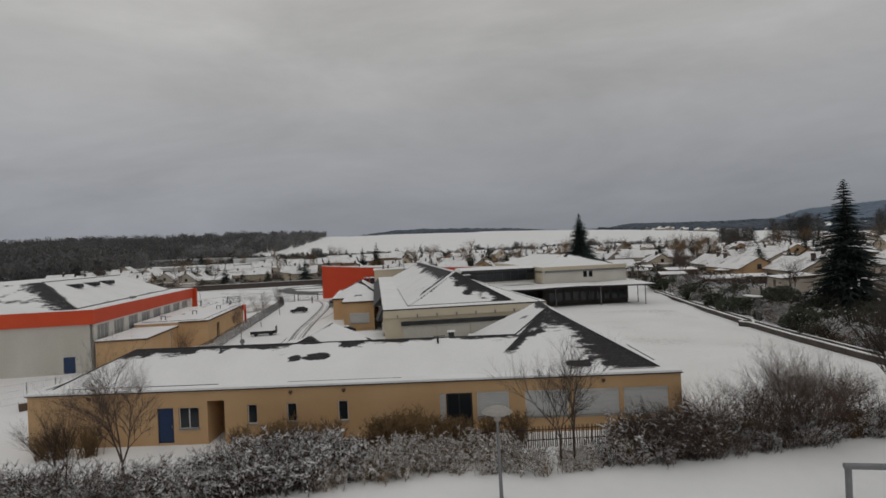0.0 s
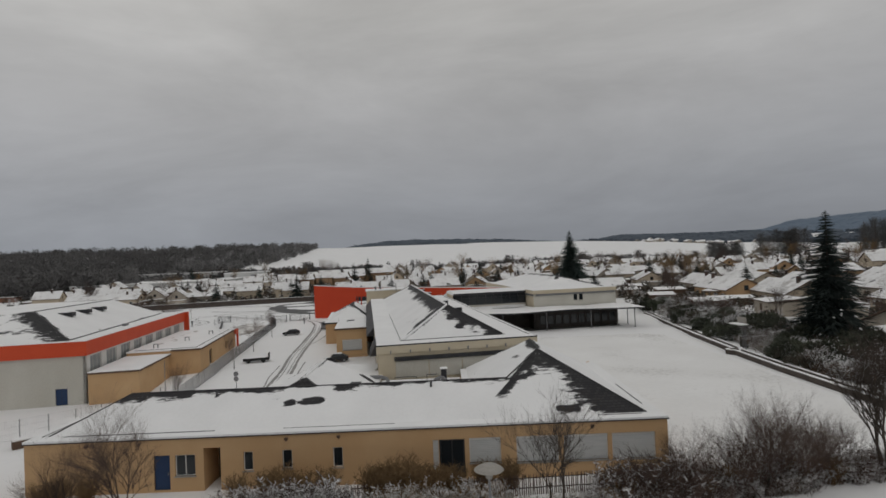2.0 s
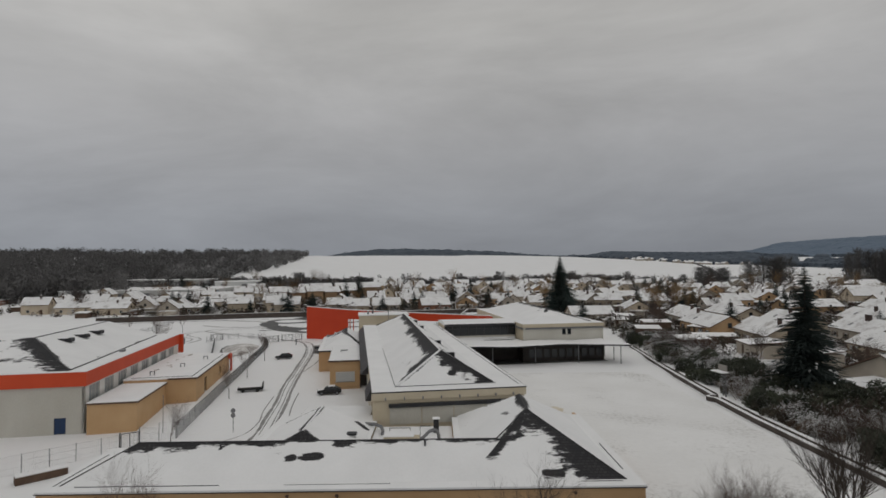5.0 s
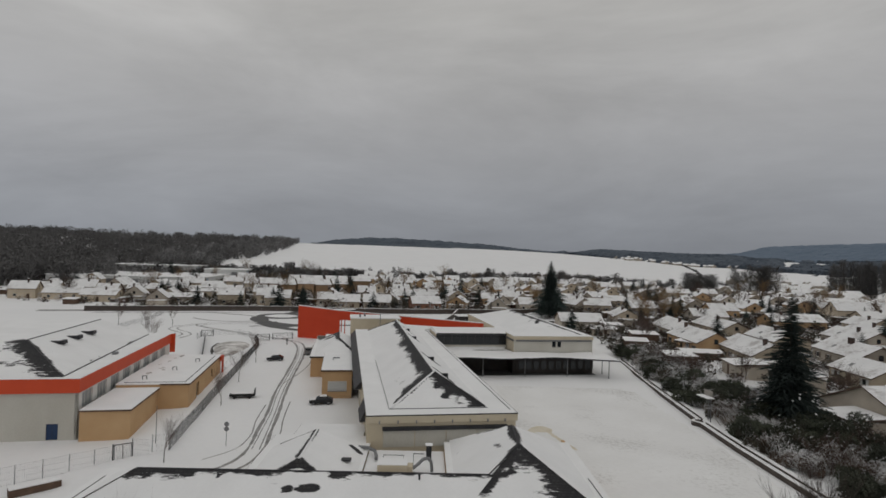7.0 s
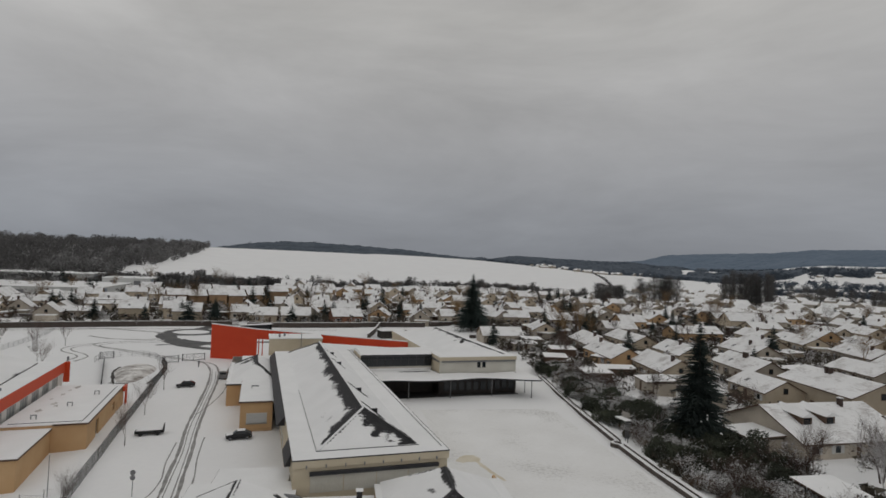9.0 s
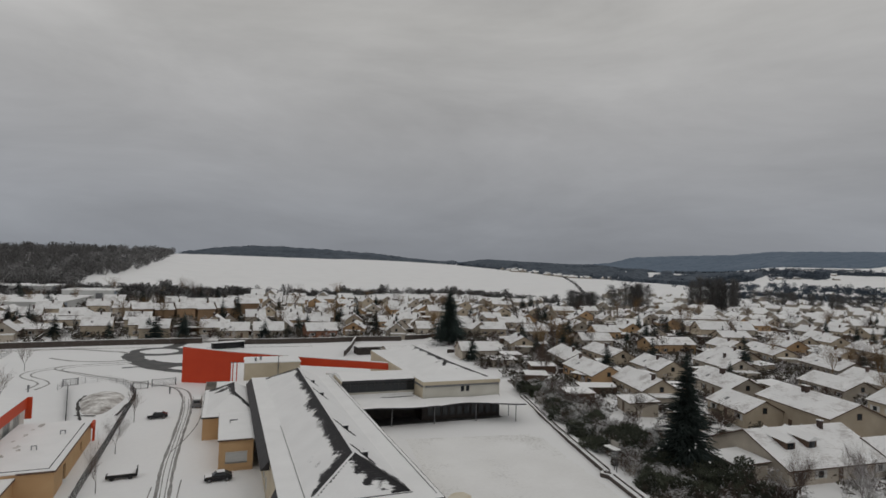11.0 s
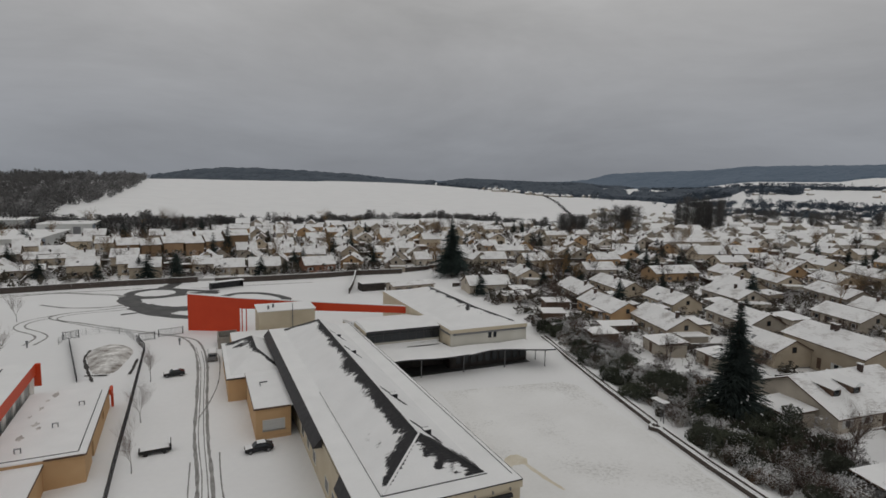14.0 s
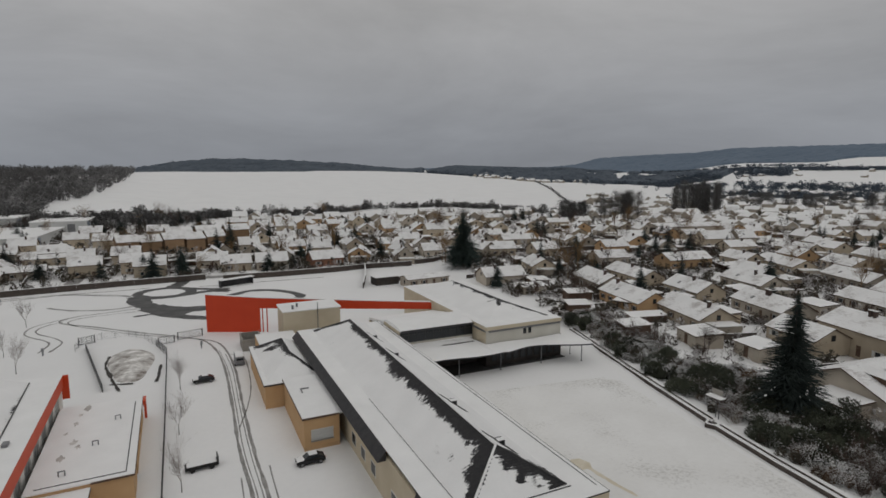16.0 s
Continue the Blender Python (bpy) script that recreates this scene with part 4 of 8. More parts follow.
def red_fin():
    """The tall red wall that starts as a broad screen and runs on as a fascia."""
    m = pose(-7.5, 111.5, 0, 0, 0, -17)
    b = thing("red_entrance_wall", m, "tall orange-red cladding wall running on as a long fascia", "wall")
    v = lambda x, z: ((x, 0, z), (x, 0.5, z))
    pts = [(0, 0.0), (12.3, 0.0), (12.3, 5.6), (57.5, 5.4), (57.5, 6.9), (38, 7.3), (12.3, 8.0), (0, 8.75)]
    front = [(x, 0, z) for x, z in pts]
    back = [(x, 0.5, z) for x, z in pts]
    n = len(pts)
    part("cladding", solid(front + back, [tuple(range(n)), tuple(range(2 * n - 1, n - 1, -1))] + [(i, (i + 1) % n, n + (i + 1) % n, n + i) for i in range(n)]), RED, b)
    part("snow_cap", solid([(-0.05, -0.05, 8.76), (12.3, -0.05, 8.01), (38, -0.05, 7.31), (57.5, -0.05, 6.91), (-0.05, 0.55, 8.76), (12.3, 0.55, 8.01), (38, 0.55, 7.31), (57.5, 0.55, 6.91),
                            (-0.05, -0.05, 8.94), (12.3, -0.05, 8.19), (38, -0.05, 7.49), (57.5, -0.05, 7.09), (-0.05, 0.55, 8.94), (12.3, 0.55, 8.19), (38, 0.55, 7.49), (57.5, 0.55, 7.09)],
                           [(8, 9, 13, 12), (9, 10, 14, 13), (10, 11, 15, 14), (0, 8, 12, 4), (3, 7, 15, 11), (0, 1, 9, 8), (1, 2, 10, 9), (2, 3, 11, 10), (4, 12, 13, 5), (5, 13, 14, 6), (6, 14, 15, 7), (0, 4, 5, 1), (1, 5, 6, 2), (2, 6, 7, 3)]), SNOW_ROOF, b)
    for x in (12.9, 13.9, 17.6, 18.4):
        bm = bmesh.new()
        tube(bm, (x, 0.25, 0), (x, 0.25, 5.6), 0.13, 0.13, 8)
        part("post", bm, RED if x < 15 else CREAM, b)
    c = thing("plant_room", SCHOOL, "cream flat-roofed block with snow and roof vents by the red wall", "annex")
    part("wall", boxes((-1.0, 77.0, 0, 11.0, 84.5, 7.6), bevel=0.02), CREAM, c)
    part("roof_deck", boxes((-1.2, 76.8, 7.6, 11.2, 84.7, 7.85), bevel=0.04), SNOW_ROOF, c)
    for x, y in ((1.2, 78.5), (2.4, 80.2)):
        bm = bmesh.new()
        tube(bm, (x, y, 7.85), (x, y, 8.5), 0.22, 0.22, 8)
        tube(bm, (x, y, 8.5), (x, y, 8.65), 0.35, 0.2, 8)
        part("roof_vent", bm, GREYMETAL, c)
    part("front_pipe", boxes((6.0, 76.62, 3.4, 6.14, 76.78, 9.2)), GREYMETAL, c)
    # curved snow roof over the passage
    d = thing("barrel_roof", SCHOOL @ pose(0, 2.0, 0), "low curved snow-covered roof over a passage", "roof")
    bm = bmesh.new()
    ns = 12
    ra = []
    for i in range(ns + 1):
        a = math.pi * i / ns
        y, z = 57.3 - 4.9 * math.cos(a), 7.1 + 0.75 * math.sin(a)
        ra.append([bm.verts.new((16.4, y, z)), bm.verts.new((31.5, y, z))])
    for p, q in zip(ra, ra[1:]):
        bm.faces.new((p[0], p[1], q[1], q[0]))
    bm.faces.new([r[0] for r in ra])
    bm.faces.new([r[1] for r in ra])
    bm.faces.new((ra[0][0], ra[-1][0], ra[-1][1], ra[0][1]))
    bmesh.ops.recalc_face_normals(bm, faces=bm.faces)
    part("vault", bm, SNOW_ROOF, d)
    part("wall", boxes((16.5, 53.4, 0, 31.5, 62.1, 7.05)), CREAM, d)


red_fin()

# ---- gymnasium and its low annex ----
GYM = pose(-15.85, 30.1, -0.2, 0, 0, 9.7)


def gymnasium():
    b = thing("gymnasium", GYM, "large pale gymnasium with a broad red fascia and snowy slate roof", "gymnasium")
    W, L = 34.0, 39.0
    part("front_wall", wall_bm(W, 5.0, 0.3, [(W - 3.45, -0.85, W - 2.1, 1.15)], -1.6), PALE, b, "pale grey rendered wall with damp stains").matrix_basis = pose(-W, 0, 0)
    bays = [(1.2 + i * 4.6, 2.75, 4.3 + i * 4.6, 4.75) for i in range(8)]
    part("side_wall", wall_bm(L, 5.0, 0.3, bays, -1.6), WHITEFRAME, b).matrix_basis = pose(0, 0, 0, 0, 0, 90)
    part("back_wall", boxes((-W, L - 0.3, 0, -0.3, L, 5.0)), PALE, b)
    part("far_wall", boxes((-W, 0.3, 0, -W + 0.3, L - 0.3, 5.0)), PALE, b)
    for i in range(8):
        window_unit(b, 1.2 + i * 4.6, 2.75, 3.1, 2.0, pose(0, 0, 0, 0, 0, 90), WHITEFRAME, GYMPANE, mullions=2)
    part("fascia", boxes((-W - 0.2, -0.25, 5.0, 0.25, 0.05, 6.75), (0.0, 0.05, 5.0, 0.25, L + 0.2, 6.75)), RED_FASCIA, b, "broad orange-red fascia")
    part("end_fin", boxes((0.0, L + 0.2, 3.2, 0.9, L + 0.6, 6.75)), RED_FASCIA, b)
    part("roof_deck", boxes((-W - 0.2, -0.25, 6.752, 0.25, L + 0.6, 6.86), bevel=0.03), SNOW_ROOF, b)
    door = part("door", boxes((-3.45, 0.1, -0.85, -2.1, 0.2, 1.15), bevel=0.01), BLUE, b, "dark blue double door")
    part("door_seam", boxes((-2.79, 0.085, -0.8, -2.76, 0.1, 1.1)), DARKMETAL, door)
    z = 10.1
    v = [(-W + 2, 0.4, 6.87), (-2.0, 0.4, 6.87), (-10.5, 9.6, z), (-10.5, 34.0, z), (-W + 2, L - 0.5, 6.87), (-3.5, L - 1.0, 6.87), (-24, 9.6, z), (-24, 34, z)]
    roof_part("roof", v, [(0, 1, 2, 6), (1, 5, 3, 2), (5, 4, 7, 3), (4, 0, 6, 7), (2, 3, 7, 6), (0, 4, 5, 1)], b,
              [((-10.5, 9.6, z), (-2.4, 0.9, 7.0), 1.0, 1.0), ((-10.6, 9.2, z), (-3.2, 1.2, 7.0), 3.6, 1.0, lambda c: c.y < 9.65 - (c.x + 10.5) * 1.074), ((-10.5, 9.0, z), (-15, 9.0, z), 0.9, 0.9), ((-4, 1.8, 7.2), (-9.0, 4.0, 8.2), 1.3, 0.72), ((-9, 3.2, 7.9), (-16, 4.6, 8.4), 1.3, 0.72), ((-11, 8.6, 9.8), (-13, 5.5, 8.8), 1.0, 0.7),
               ((-2.6, 10.0, 7.1), (-3.4, 34.0, 7.05), 0.32, 0.9)], 0.45)
    for p, q in (((-10.5, 9.6, z), (-2.0, 0.4, 6.9)), ((-10.5, 9.6, z), (-10.5, 34.0, z)), ((-2.0, 0.9, 6.9), (-3.4, 37.5, 6.9))):
        bm = bmesh.new()
        tube(bm, p, q, 0.09, 0.09, 6)
        part("roof_edge", bm, SLATE, b)
    for y in (12.5, 17.5, 22.5):
        h = part("skylight", boxes((-9.0, y, 9.0, -7.2, y + 1.3, 9.55), bevel=0.04), DARKMETAL, b)
        part("snow_cap", boxes((-9.05, y - 0.05, 9.55, -7.6, y + 1.35, 9.66), bevel=0.03), SNOW_ROOF, h)
    part("roof_box", boxes((-2.0, 16.0, 6.86, -1.4, 17.0, 7.2), bevel=0.03), GREYMETAL, b)
    a = thing("gym_annex", GYM @ pose(0.2, -0.7, 0.1), "low ochre changing-room annex with flat snowy roof", "annex")
    part("wall", boxes((0.35, -0.05, -1.6, 6.1, 0.25, 2.75)), OCHRE, a)
    part("wall", boxes((5.85, 0.25, -1.6, 6.1, 11.4, 2.75)), OCHRE, a)
    part("flat_roof", boxes((0.3, -0.15, 2.75, 6.25, 11.38, 2.95), bevel=0.03), SNOW_ROOF, a)
    part("wall", wall_bm(9.9, 3.3, 0.25, [], -1.6), OCHRE, a).matrix_basis = pose(0.35, 11.4, 0)
    part("side_wall", wall_bm(23.0, 3.3, 0.25, [(4.6, 0, 6.2, 2.4), (15.0, 0.9, 16.4, 2.2)], -0.6), OCHRE, a).matrix_basis = pose(10.25, 11.65, 0, 0, 0, 90)
    part("back_wall", boxes((0.35, 34.65, 0, 10.25, 34.9, 3.3)), OCHRE, a)
    part("flat_roof", boxes((0.3, 11.3, 3.3, 10.4, 35.0, 3.5), bevel=0.03), SNOW_ROOF, a)
    part("gutter", boxes((1.2, 12.0, 3.49, 9.6, 12.12, 3.55)), DARKMETAL, a)
    part("gutter", boxes((9.5, 12.12, 3.49, 9.6, 33.0, 3.55)), DARKMETAL, a)
    part("edge_trim", boxes((0.3, -0.2, 2.68, 6.3, -0.152, 2.86), (6.252, -0.15, 2.68, 6.3, 11.3, 2.86), (10.402, 11.3, 3.22, 10.45, 35.0, 3.42), (6.3, 11.24, 3.22, 10.4, 11.29, 3.42)), TIMBER, a)
    part("doorway", boxes((9.9, 16.3, 0, 9.98, 17.9, 2.4)), DARKWALL, a)
    part("end_frame", boxes((10.46, 33.0, 2.6, 10.8, 35.0, 3.42), (10.46, 34.7, 0, 10.8, 35.0, 2.6)), RED_FASCIA, a, "red entrance frame")
    rs = random.Random(4)
    for x, y, r in ((3.7, 33.6, 0.7), (3.1, 31.2, 0.35), (2.9, 28.4, 0.4), (3.4, 22.4, 0.6), (4.0, 21.0, 0.4), (2.6, 18.5, 0.5), (2.2, 25.5, 0.3)):
        bm = bmesh.new()
        bm.faces.new([bm.verts.new((x + r * rs.uniform(0.35, 1.0) * math.cos(k * 0.449), y + 2.2 * r * rs.uniform(0.35, 1.0) * math.sin(k * 0.449), 3.506)) for k in range(14)])
        part("bare_patch", bm, EARTH, a, "bare brownish patch in the snow of the flat roof")
    for x, y in ((3.0, 14.0), (5.5, 20.5), (7.4, 27.5)):
        h = part("roof_vent", boxes((x, y, 3.5, x + 0.12, y + 0.12, 4.0), (x + 0.6, y, 3.5, x + 0.72, y + 0.12, 4.0), (x, y, 4.0, x + 0.72, y + 0.14, 4.1), bevel=0.01), GREYMETAL, a)


gymnasium()


# ---- yard wall, court edges, tracks, fences ----
def strip(name, pts, width, z, mat, label="", category="", kind="structure", wobble=0.0):
    """A flat band along a line on the ground, eased through its points."""
    ps = [Vector((*p, 0)) for p in pts]
    fine = []
    for i in range(len(ps) - 1):
        p0, p1, p2, p3 = ps[max(i - 1, 0)], ps[i], ps[i + 1], ps[min(i + 2, len(ps) - 1)]
        n = max(2, int((p2 - p1).length / 1.2))
        for k in range(n):
            t = k / n
            fine.append(0.5 * ((2 * p1) + (-p0 + p2) * t + (2 * p0 - 5 * p1 + 4 * p2 - p3) * t * t + (-p0 + 3 * p1 - 3 * p2 + p3) * t ** 3))
    fine.append(ps[-1])
    bm = bmesh.new()
    prev = None
    for i, p in enumerate(fine):
        d = (fine[min(i + 1, len(fine) - 1)] - fine[max(i - 1, 0)]).normalized()
        s = Vector((-d.y, d.x, 0))
        w = width * (0.5 + wobble * noise.noise((p.x * 0.7, p.y * 0.7, width)))
        o = s * (wobble * 0.5 * width * noise.noise((p.x * 0.4, p.y * 0.4, 7)))
        a, b = p + o + s * w, p + o - s * w
        cur = (bm.verts.new((a.x, a.y, land(a.x, a.y) + z)), bm.verts.new((b.x, b.y, land(b.x, b.y) + z)))
        if prev:
            bm.faces.new((prev[0], prev[1], cur[1], cur[0]))
        prev = cur
    bmesh.ops.recalc_face_normals(bm, faces=bm.faces)
    ob = part(name, bm, mat)
    if ob.data.polygons and ob.data.polygons[0].normal.z < 0:
        ob.data.flip_normals()
    return tagged(ob, label, category, kind=kind)


A1 = [(1.0, 17.6), (4.8, 18.4), (6.6, 21.0), (7.0, 25), (6.2, 31), (5.0, 40.0), (3.0, 51.1), (1.0, 66.7), (-1.3, 83.2), (-4.0, 96.1), (-7.7, 104.9), (-12.8, 109.1), (-23.4, 116.0), (-33.4, 123.4), (-40.5, 128.0), (-43.4, 131.4), (-41.0, 135.6), (-35.0, 138.0), (-28.0, 141.0)]
A2 = [(1.4, 15.6), (6.2, 17.0), (8.4, 20.2), (8.9, 25), (8.0, 31), (6.7, 39.4), (4.8, 50.6), (2.6, 66.2), (0.5, 82.7), (-1.6, 93.5), (-4.5, 102.3), (-10.2, 107.0), (-22, 113.5), (-32, 121.0), (-38.6, 126.4), (-41.2, 130.6), (-39.2, 133.8), (-34.0, 135.8), (-27.0, 137.6)]
S1 = [(-41.5, 135.4), (-45.0, 131.9), (-47.4, 128.3), (-47.6, 123.4), (-45.6, 119.2), (-40.8, 114.6), (-38.6, 110.9), (-38.6, 105)]
S2 = [(-42.5, 131.2), (-45.2, 127.8), (-45.6, 124.0), (-43.8, 120.4), (-39.2, 115.9), (-36.4, 111.3), (-36.6, 105)]
for pts, w in ((A1, 0.42), (A2, 0.42), ([(p[0] + 0.5, p[1]) for p in A1[3:10]], 0.14), ([(p[0] - 0.5, p[1]) for p in A2[3:10]], 0.14), ([(p[0] - 0.2, p[1] + 0.6) for p in A1[11:]], 0.2), (S1, 0.4), (S2, 0.4),
               ([(-1.2, 93), (1.6, 90), (3.4, 75.9), (3.4, 66.0), (2.6, 58)], 0.2), ([(6.8, 46), (7.9, 38), (9.4, 30), (9.9, 24), (8.8, 20.5)], 0.18), ([(3.6, 44), (4.6, 36), (5.8, 30), (5.6, 25), (3.2, 21.5)], 0.16), ([(-29.5, 144.6), (-34.3, 142.0), (-42.4, 142.8), (-47.2, 145.3), (-51.6, 148.6)], 1.0), ([(-31.3, 155.4), (-36, 159.6), (-42.2, 162.0), (-52.5, 166.0), (-60.4, 164.0), (-68, 161.6), (-90, 156)], 0.9),
               ([(-32.5, 158), (-38, 161.8), (-45, 164.2), (-54, 167.6)], 0.5), ([(-90, 158.5), (-68.6, 164.2), (-54.9, 166.8), (-40.3, 168.4), (-31, 170.5)], 0.7), ([(-16, 168.4), (-8, 169), (4, 171), (24, 173.5)], 0.7)):
    strip("tyre_track", pts, w, 0.012, SLUSH, "dark slushy tyre track in the snow", "tyre track", wobble=0.35)
# the turning loop: a ring round the round island, the broad mouth below it and the branches
RING = [(-25 + 7.4 * math.cos(radians(a)), 161.6 + 7.0 * math.sin(radians(a))) for a in range(-100, 261, 20)]
for i, (pts, w) in enumerate(((RING, 3.2), ([(-31.5, 157), (-30.2, 151.5), (-27.8, 146.0), (-24, 141.2), (-18.5, 137.6), (-12, 136.4), (-5, 137)], 5.6), ([(-29.5, 154), (-24.5, 153.8), (-18.5, 156.4), (-12.0, 160.0), (-6, 158.5)], 3.2),
               ([(-25, 143), (-20, 136), (-14.0, 132.2)], 6.5), ([(-26.5, 140), (-20.5, 132.4), (-14, 127.6), (-8, 124.6), (-2, 122)], 3.4), ([(-27, 131.4), (-23.4, 133.2), (-19, 133.6)], 1.4),
               ([(-25.0, 167), (-23.2, 173), (-22.2, 180), (-21.8, 188.5), (-21.5, 204)], 4.4), ([(-19, 166.4), (-12.2, 163.2), (-6.5, 161.4)], 2.6),
               ([(-9, 150.5), (-4.5, 152.2), (0.0, 156.4), (7.2, 155.2), (12.8, 149.6), (14.9, 144.0), (12.2, 140.8), (5, 140.6), (-4, 139)], 2.8))):
    strip("road", pts, w, 0.008 + 0.005 * i, ASPHALT, "wet dark asphalt showing through the snow", "road", wobble=0.16)
strip("street", [(-110, 158), (-57, 174.5), (-26, 183), (16, 189.5), (60, 195), (110, 196), (180, 178)], 5.0, 0.01, SLUSH, "slushy village street", "road", wobble=0.1)
for k, (x0, y0) in enumerate(((105, 150), (143, 132), (190, 160), (60, 215), (120, 214), (20, 215), (-60, 205))):
    strip("street", [(x0 + 3, y0 - (22 if x0 < 70 else 62)), (x0, y0), (x0 - 12, y0 + 80), (x0 - 20, y0 + 140)], 4.2, 0.012, SLUSH, "slushy village street", "road", wobble=0.15)
strip("hedge_path", [(-20, 190), (10, 300), (60, 390)], 3.0, 0.012, SLUSH, "narrow village lane", "road", wobble=0.2)
strip("stained_snow", [(44.2, 35.2), (44.6, 33.4), (45.2, 31.0), (45.8, 28.9), (46.5, 27.0)], 0.5, 0.016, YELLOWSNOW, "yellowish stain trodden into the snow", "stain", wobble=0.7)
strip("stained_snow", [(42.2, 33.6), (43.2, 34.6), (44.9, 35.6)], 1.8, 0.02, YELLOWSNOW, "broad yellowish stain trodden into the snow", "stain", wobble=0.5)
for pts in ([(53.1, 30.5), (58.3, 32.0), (61.6, 29.7), (62.3, 26.7), (60.5, 23.5)], [(50, 44), (52, 46), (51, 49), (54, 52)], [(44, 52), (47, 55), (46, 58)], [(56, 40), (58, 43)]):
    strip("foot_trail", pts, 0.45, 0.012, SNOW_YARD, "faint foot trail across the snowy yard", "trail", wobble=0.6)
# trodden snow of the school yard
strip("yard_snow", [(53, -2), (53, 20), (53, 45), (53, 60)], 25.0, 0.004, SNOW_YARD, "trodden snow of the school yard", "ground", wobble=0.02)


def yard_wall():
    b = thing("yard_wall", pose(0, 0, 0), "low brown brick retaining wall with snow along its top", "wall", kind="structure")
    line = [(66.9, -8), (66.8, 9.8), (66.9, 27.9), (67.4, 37.6), (66.6, 38.6), (67.8, 39.4), (69.8, 60.8), (72.4, 81.0), (73.2, 88)]
    for p, q in zip(line, line[1:]):
        p, q = Vector(p), Vector(q)
        n = max(1, round((q - p).length / 3.0))
        ang = math.degrees(math.atan2(q.y - p.y, q.x - p.x))
        for i in range(n):
            a = p + (q - p) * (i / n)
            seg = (q - p).length / n
            h = 0.62 + 0.05 * noise.noise((a.x, a.y, 0))
            w = part("wall_section", boxes((0, -0.2, -0.3, seg - 0.02, 0.2, h), bevel=0.02), BRICKWALL, b)
            w.matrix_basis = pose(a.x, a.y, 0, 0, 0, ang)
            part("snow_cap", boxes((0, -0.12, h, seg, 0.22, h + 0.10), bevel=0.03), SNOW_ROOF, w)
            part("back_step", boxes((0, -0.72, 0.3, seg, -0.6, h + 0.14), bevel=0.02), BRICKWALL, w)
    # snow-covered verge behind the wall
    strip("verge", [(67.9, -8), (67.9, 20), (68.3, 37), (69.0, 42), (71.0, 61), (73.8, 82)], 1.4, 0.55, SNOW, "snowy verge behind the yard wall", "ground")


yard_wall()


def mesh_fence(line, h, step, mat, label, group, wires=5):
    """Posts along a line with mesh panels between them."""
    post_bm = bmesh.new()
    tube(post_bm, (0, 0, 0), (0, 0, h + 0.05), 0.04, 0.035, 6)
    f = thing("mesh_fence", pose(0, 0, 0), label, "fence", group)
    pts = []
    for p, q in zip(line, line[1:]):
        p, q = Vector(p), Vector(q)
        n = max(1, round((q - p).length / step))
        pts += [p + (q - p) * (i / n) for i in range(n)]
    pts.append(Vector(line[-1]))
    me = bpy.data.meshes.new("post")
    post_bm.to_mesh(me)
    post_bm.free()
    me.materials.append(mat)
    for p in pts:
        shared("post", me, f, pose(p.x, p.y, land(p.x, p.y)))
    for p, q in zip(pts, pts[1:]):
        d = q - p
        bm = bmesh.new()
        L = d.length
        thin = 0.5 if wires < 5 else 1.0
        for k in range(wires):
            z = 0.08 + (h - 0.1) * k / (wires - 1)
            box(bm, 0, -0.012 * thin, z - 0.012 * thin, L, 0.012 * thin, z + 0.012 * thin)
        nb = max(3, int(L / 0.17))
        for k in range(nb):
            x = L * (k + 0.5) / nb
            box(bm, x - 0.009 * thin, -0.009 * thin, 0.08, x + 0.009 * thin, 0.009 * thin, h - 0.02)
        w = part("mesh_panel", bm, mat, f)
        w.matrix_basis = pose(p.x, p.y, land(p.x, p.y), 0, 0, math.degrees(math.atan2(d.y, d.x)))
    return f


mesh_fence([(-1.6, 24.2), (-4.65, 42.4), (-7.5, 60.6), (-13.2, 95.7), (-16.5, 103)], 1.75, 2.5, DARKMETAL, "dark steel mesh fence along the snowy car park", "school fences", 7)
mesh_fence([(-20.0, 10.2), (-13.6, 16.8), (-8.5, 21.5), (-7.3, 22.8)], 1.95, 2.3, GREYMETAL, "light grey mesh fence in the snow", "school fences", 4)
mesh_fence([(-5.65, 23.85), (-3.3, 23.6), (-1.7, 24.2)], 1.95, 2.0, GREYMETAL, "light grey mesh fence in the snow", "school fences", 4)
mesh_fence([(-16.5, 103), (-20, 109.5), (-24, 113), (-29, 112), (-32, 109), (-31.7, 104)], 1.5, 2.6, GREYMETAL, "light grey mesh fence in the snow", "school fences", 4)
mesh_fence([(-60, 118), (-62, 140), (-66, 158)], 1.4, 2.6, GREYMETAL, "light grey mesh fence in the snow", "school fences", 3)


def frame_gate(x, y, w, rz, h=1.7):
    g = thing("steel_gate", pose(x, y, land(x, y), 0, 0, rz), "dark steel frame gate standing in the snow", "gate", "gates")
    for a in (0, w):
        part("gate_post", boxes((a - 0.06, -0.06, 0, a + 0.06, 0.06, h + 0.1)), DARKMETAL, g)
    leaf = part("gate_frame", boxes((0.1, -0.03, 0.12, w - 0.1, 0.03, 0.2), (0.1, -0.03, h - 0.08, w - 0.1, 0.03, h), (0.1, -0.03, 0.2, 0.17, 0.03, h - 0.08), (w - 0.17, -0.03, 0.2, w - 0.1, 0.03, h - 0.08), (w / 2 - 0.03, -0.03, 0.2, w / 2 + 0.03, 0.03, h - 0.08)), DARKMETAL, g)
    n = int(w / 0.16)
    for i in range(1, n):
        x0 = 0.17 + (w - 0.34) * i / n
        part("gate_bar", boxes((x0, -0.01, 0.2, x0 + 0.02, 0.01, h - 0.08)), DARKMETAL, leaf)


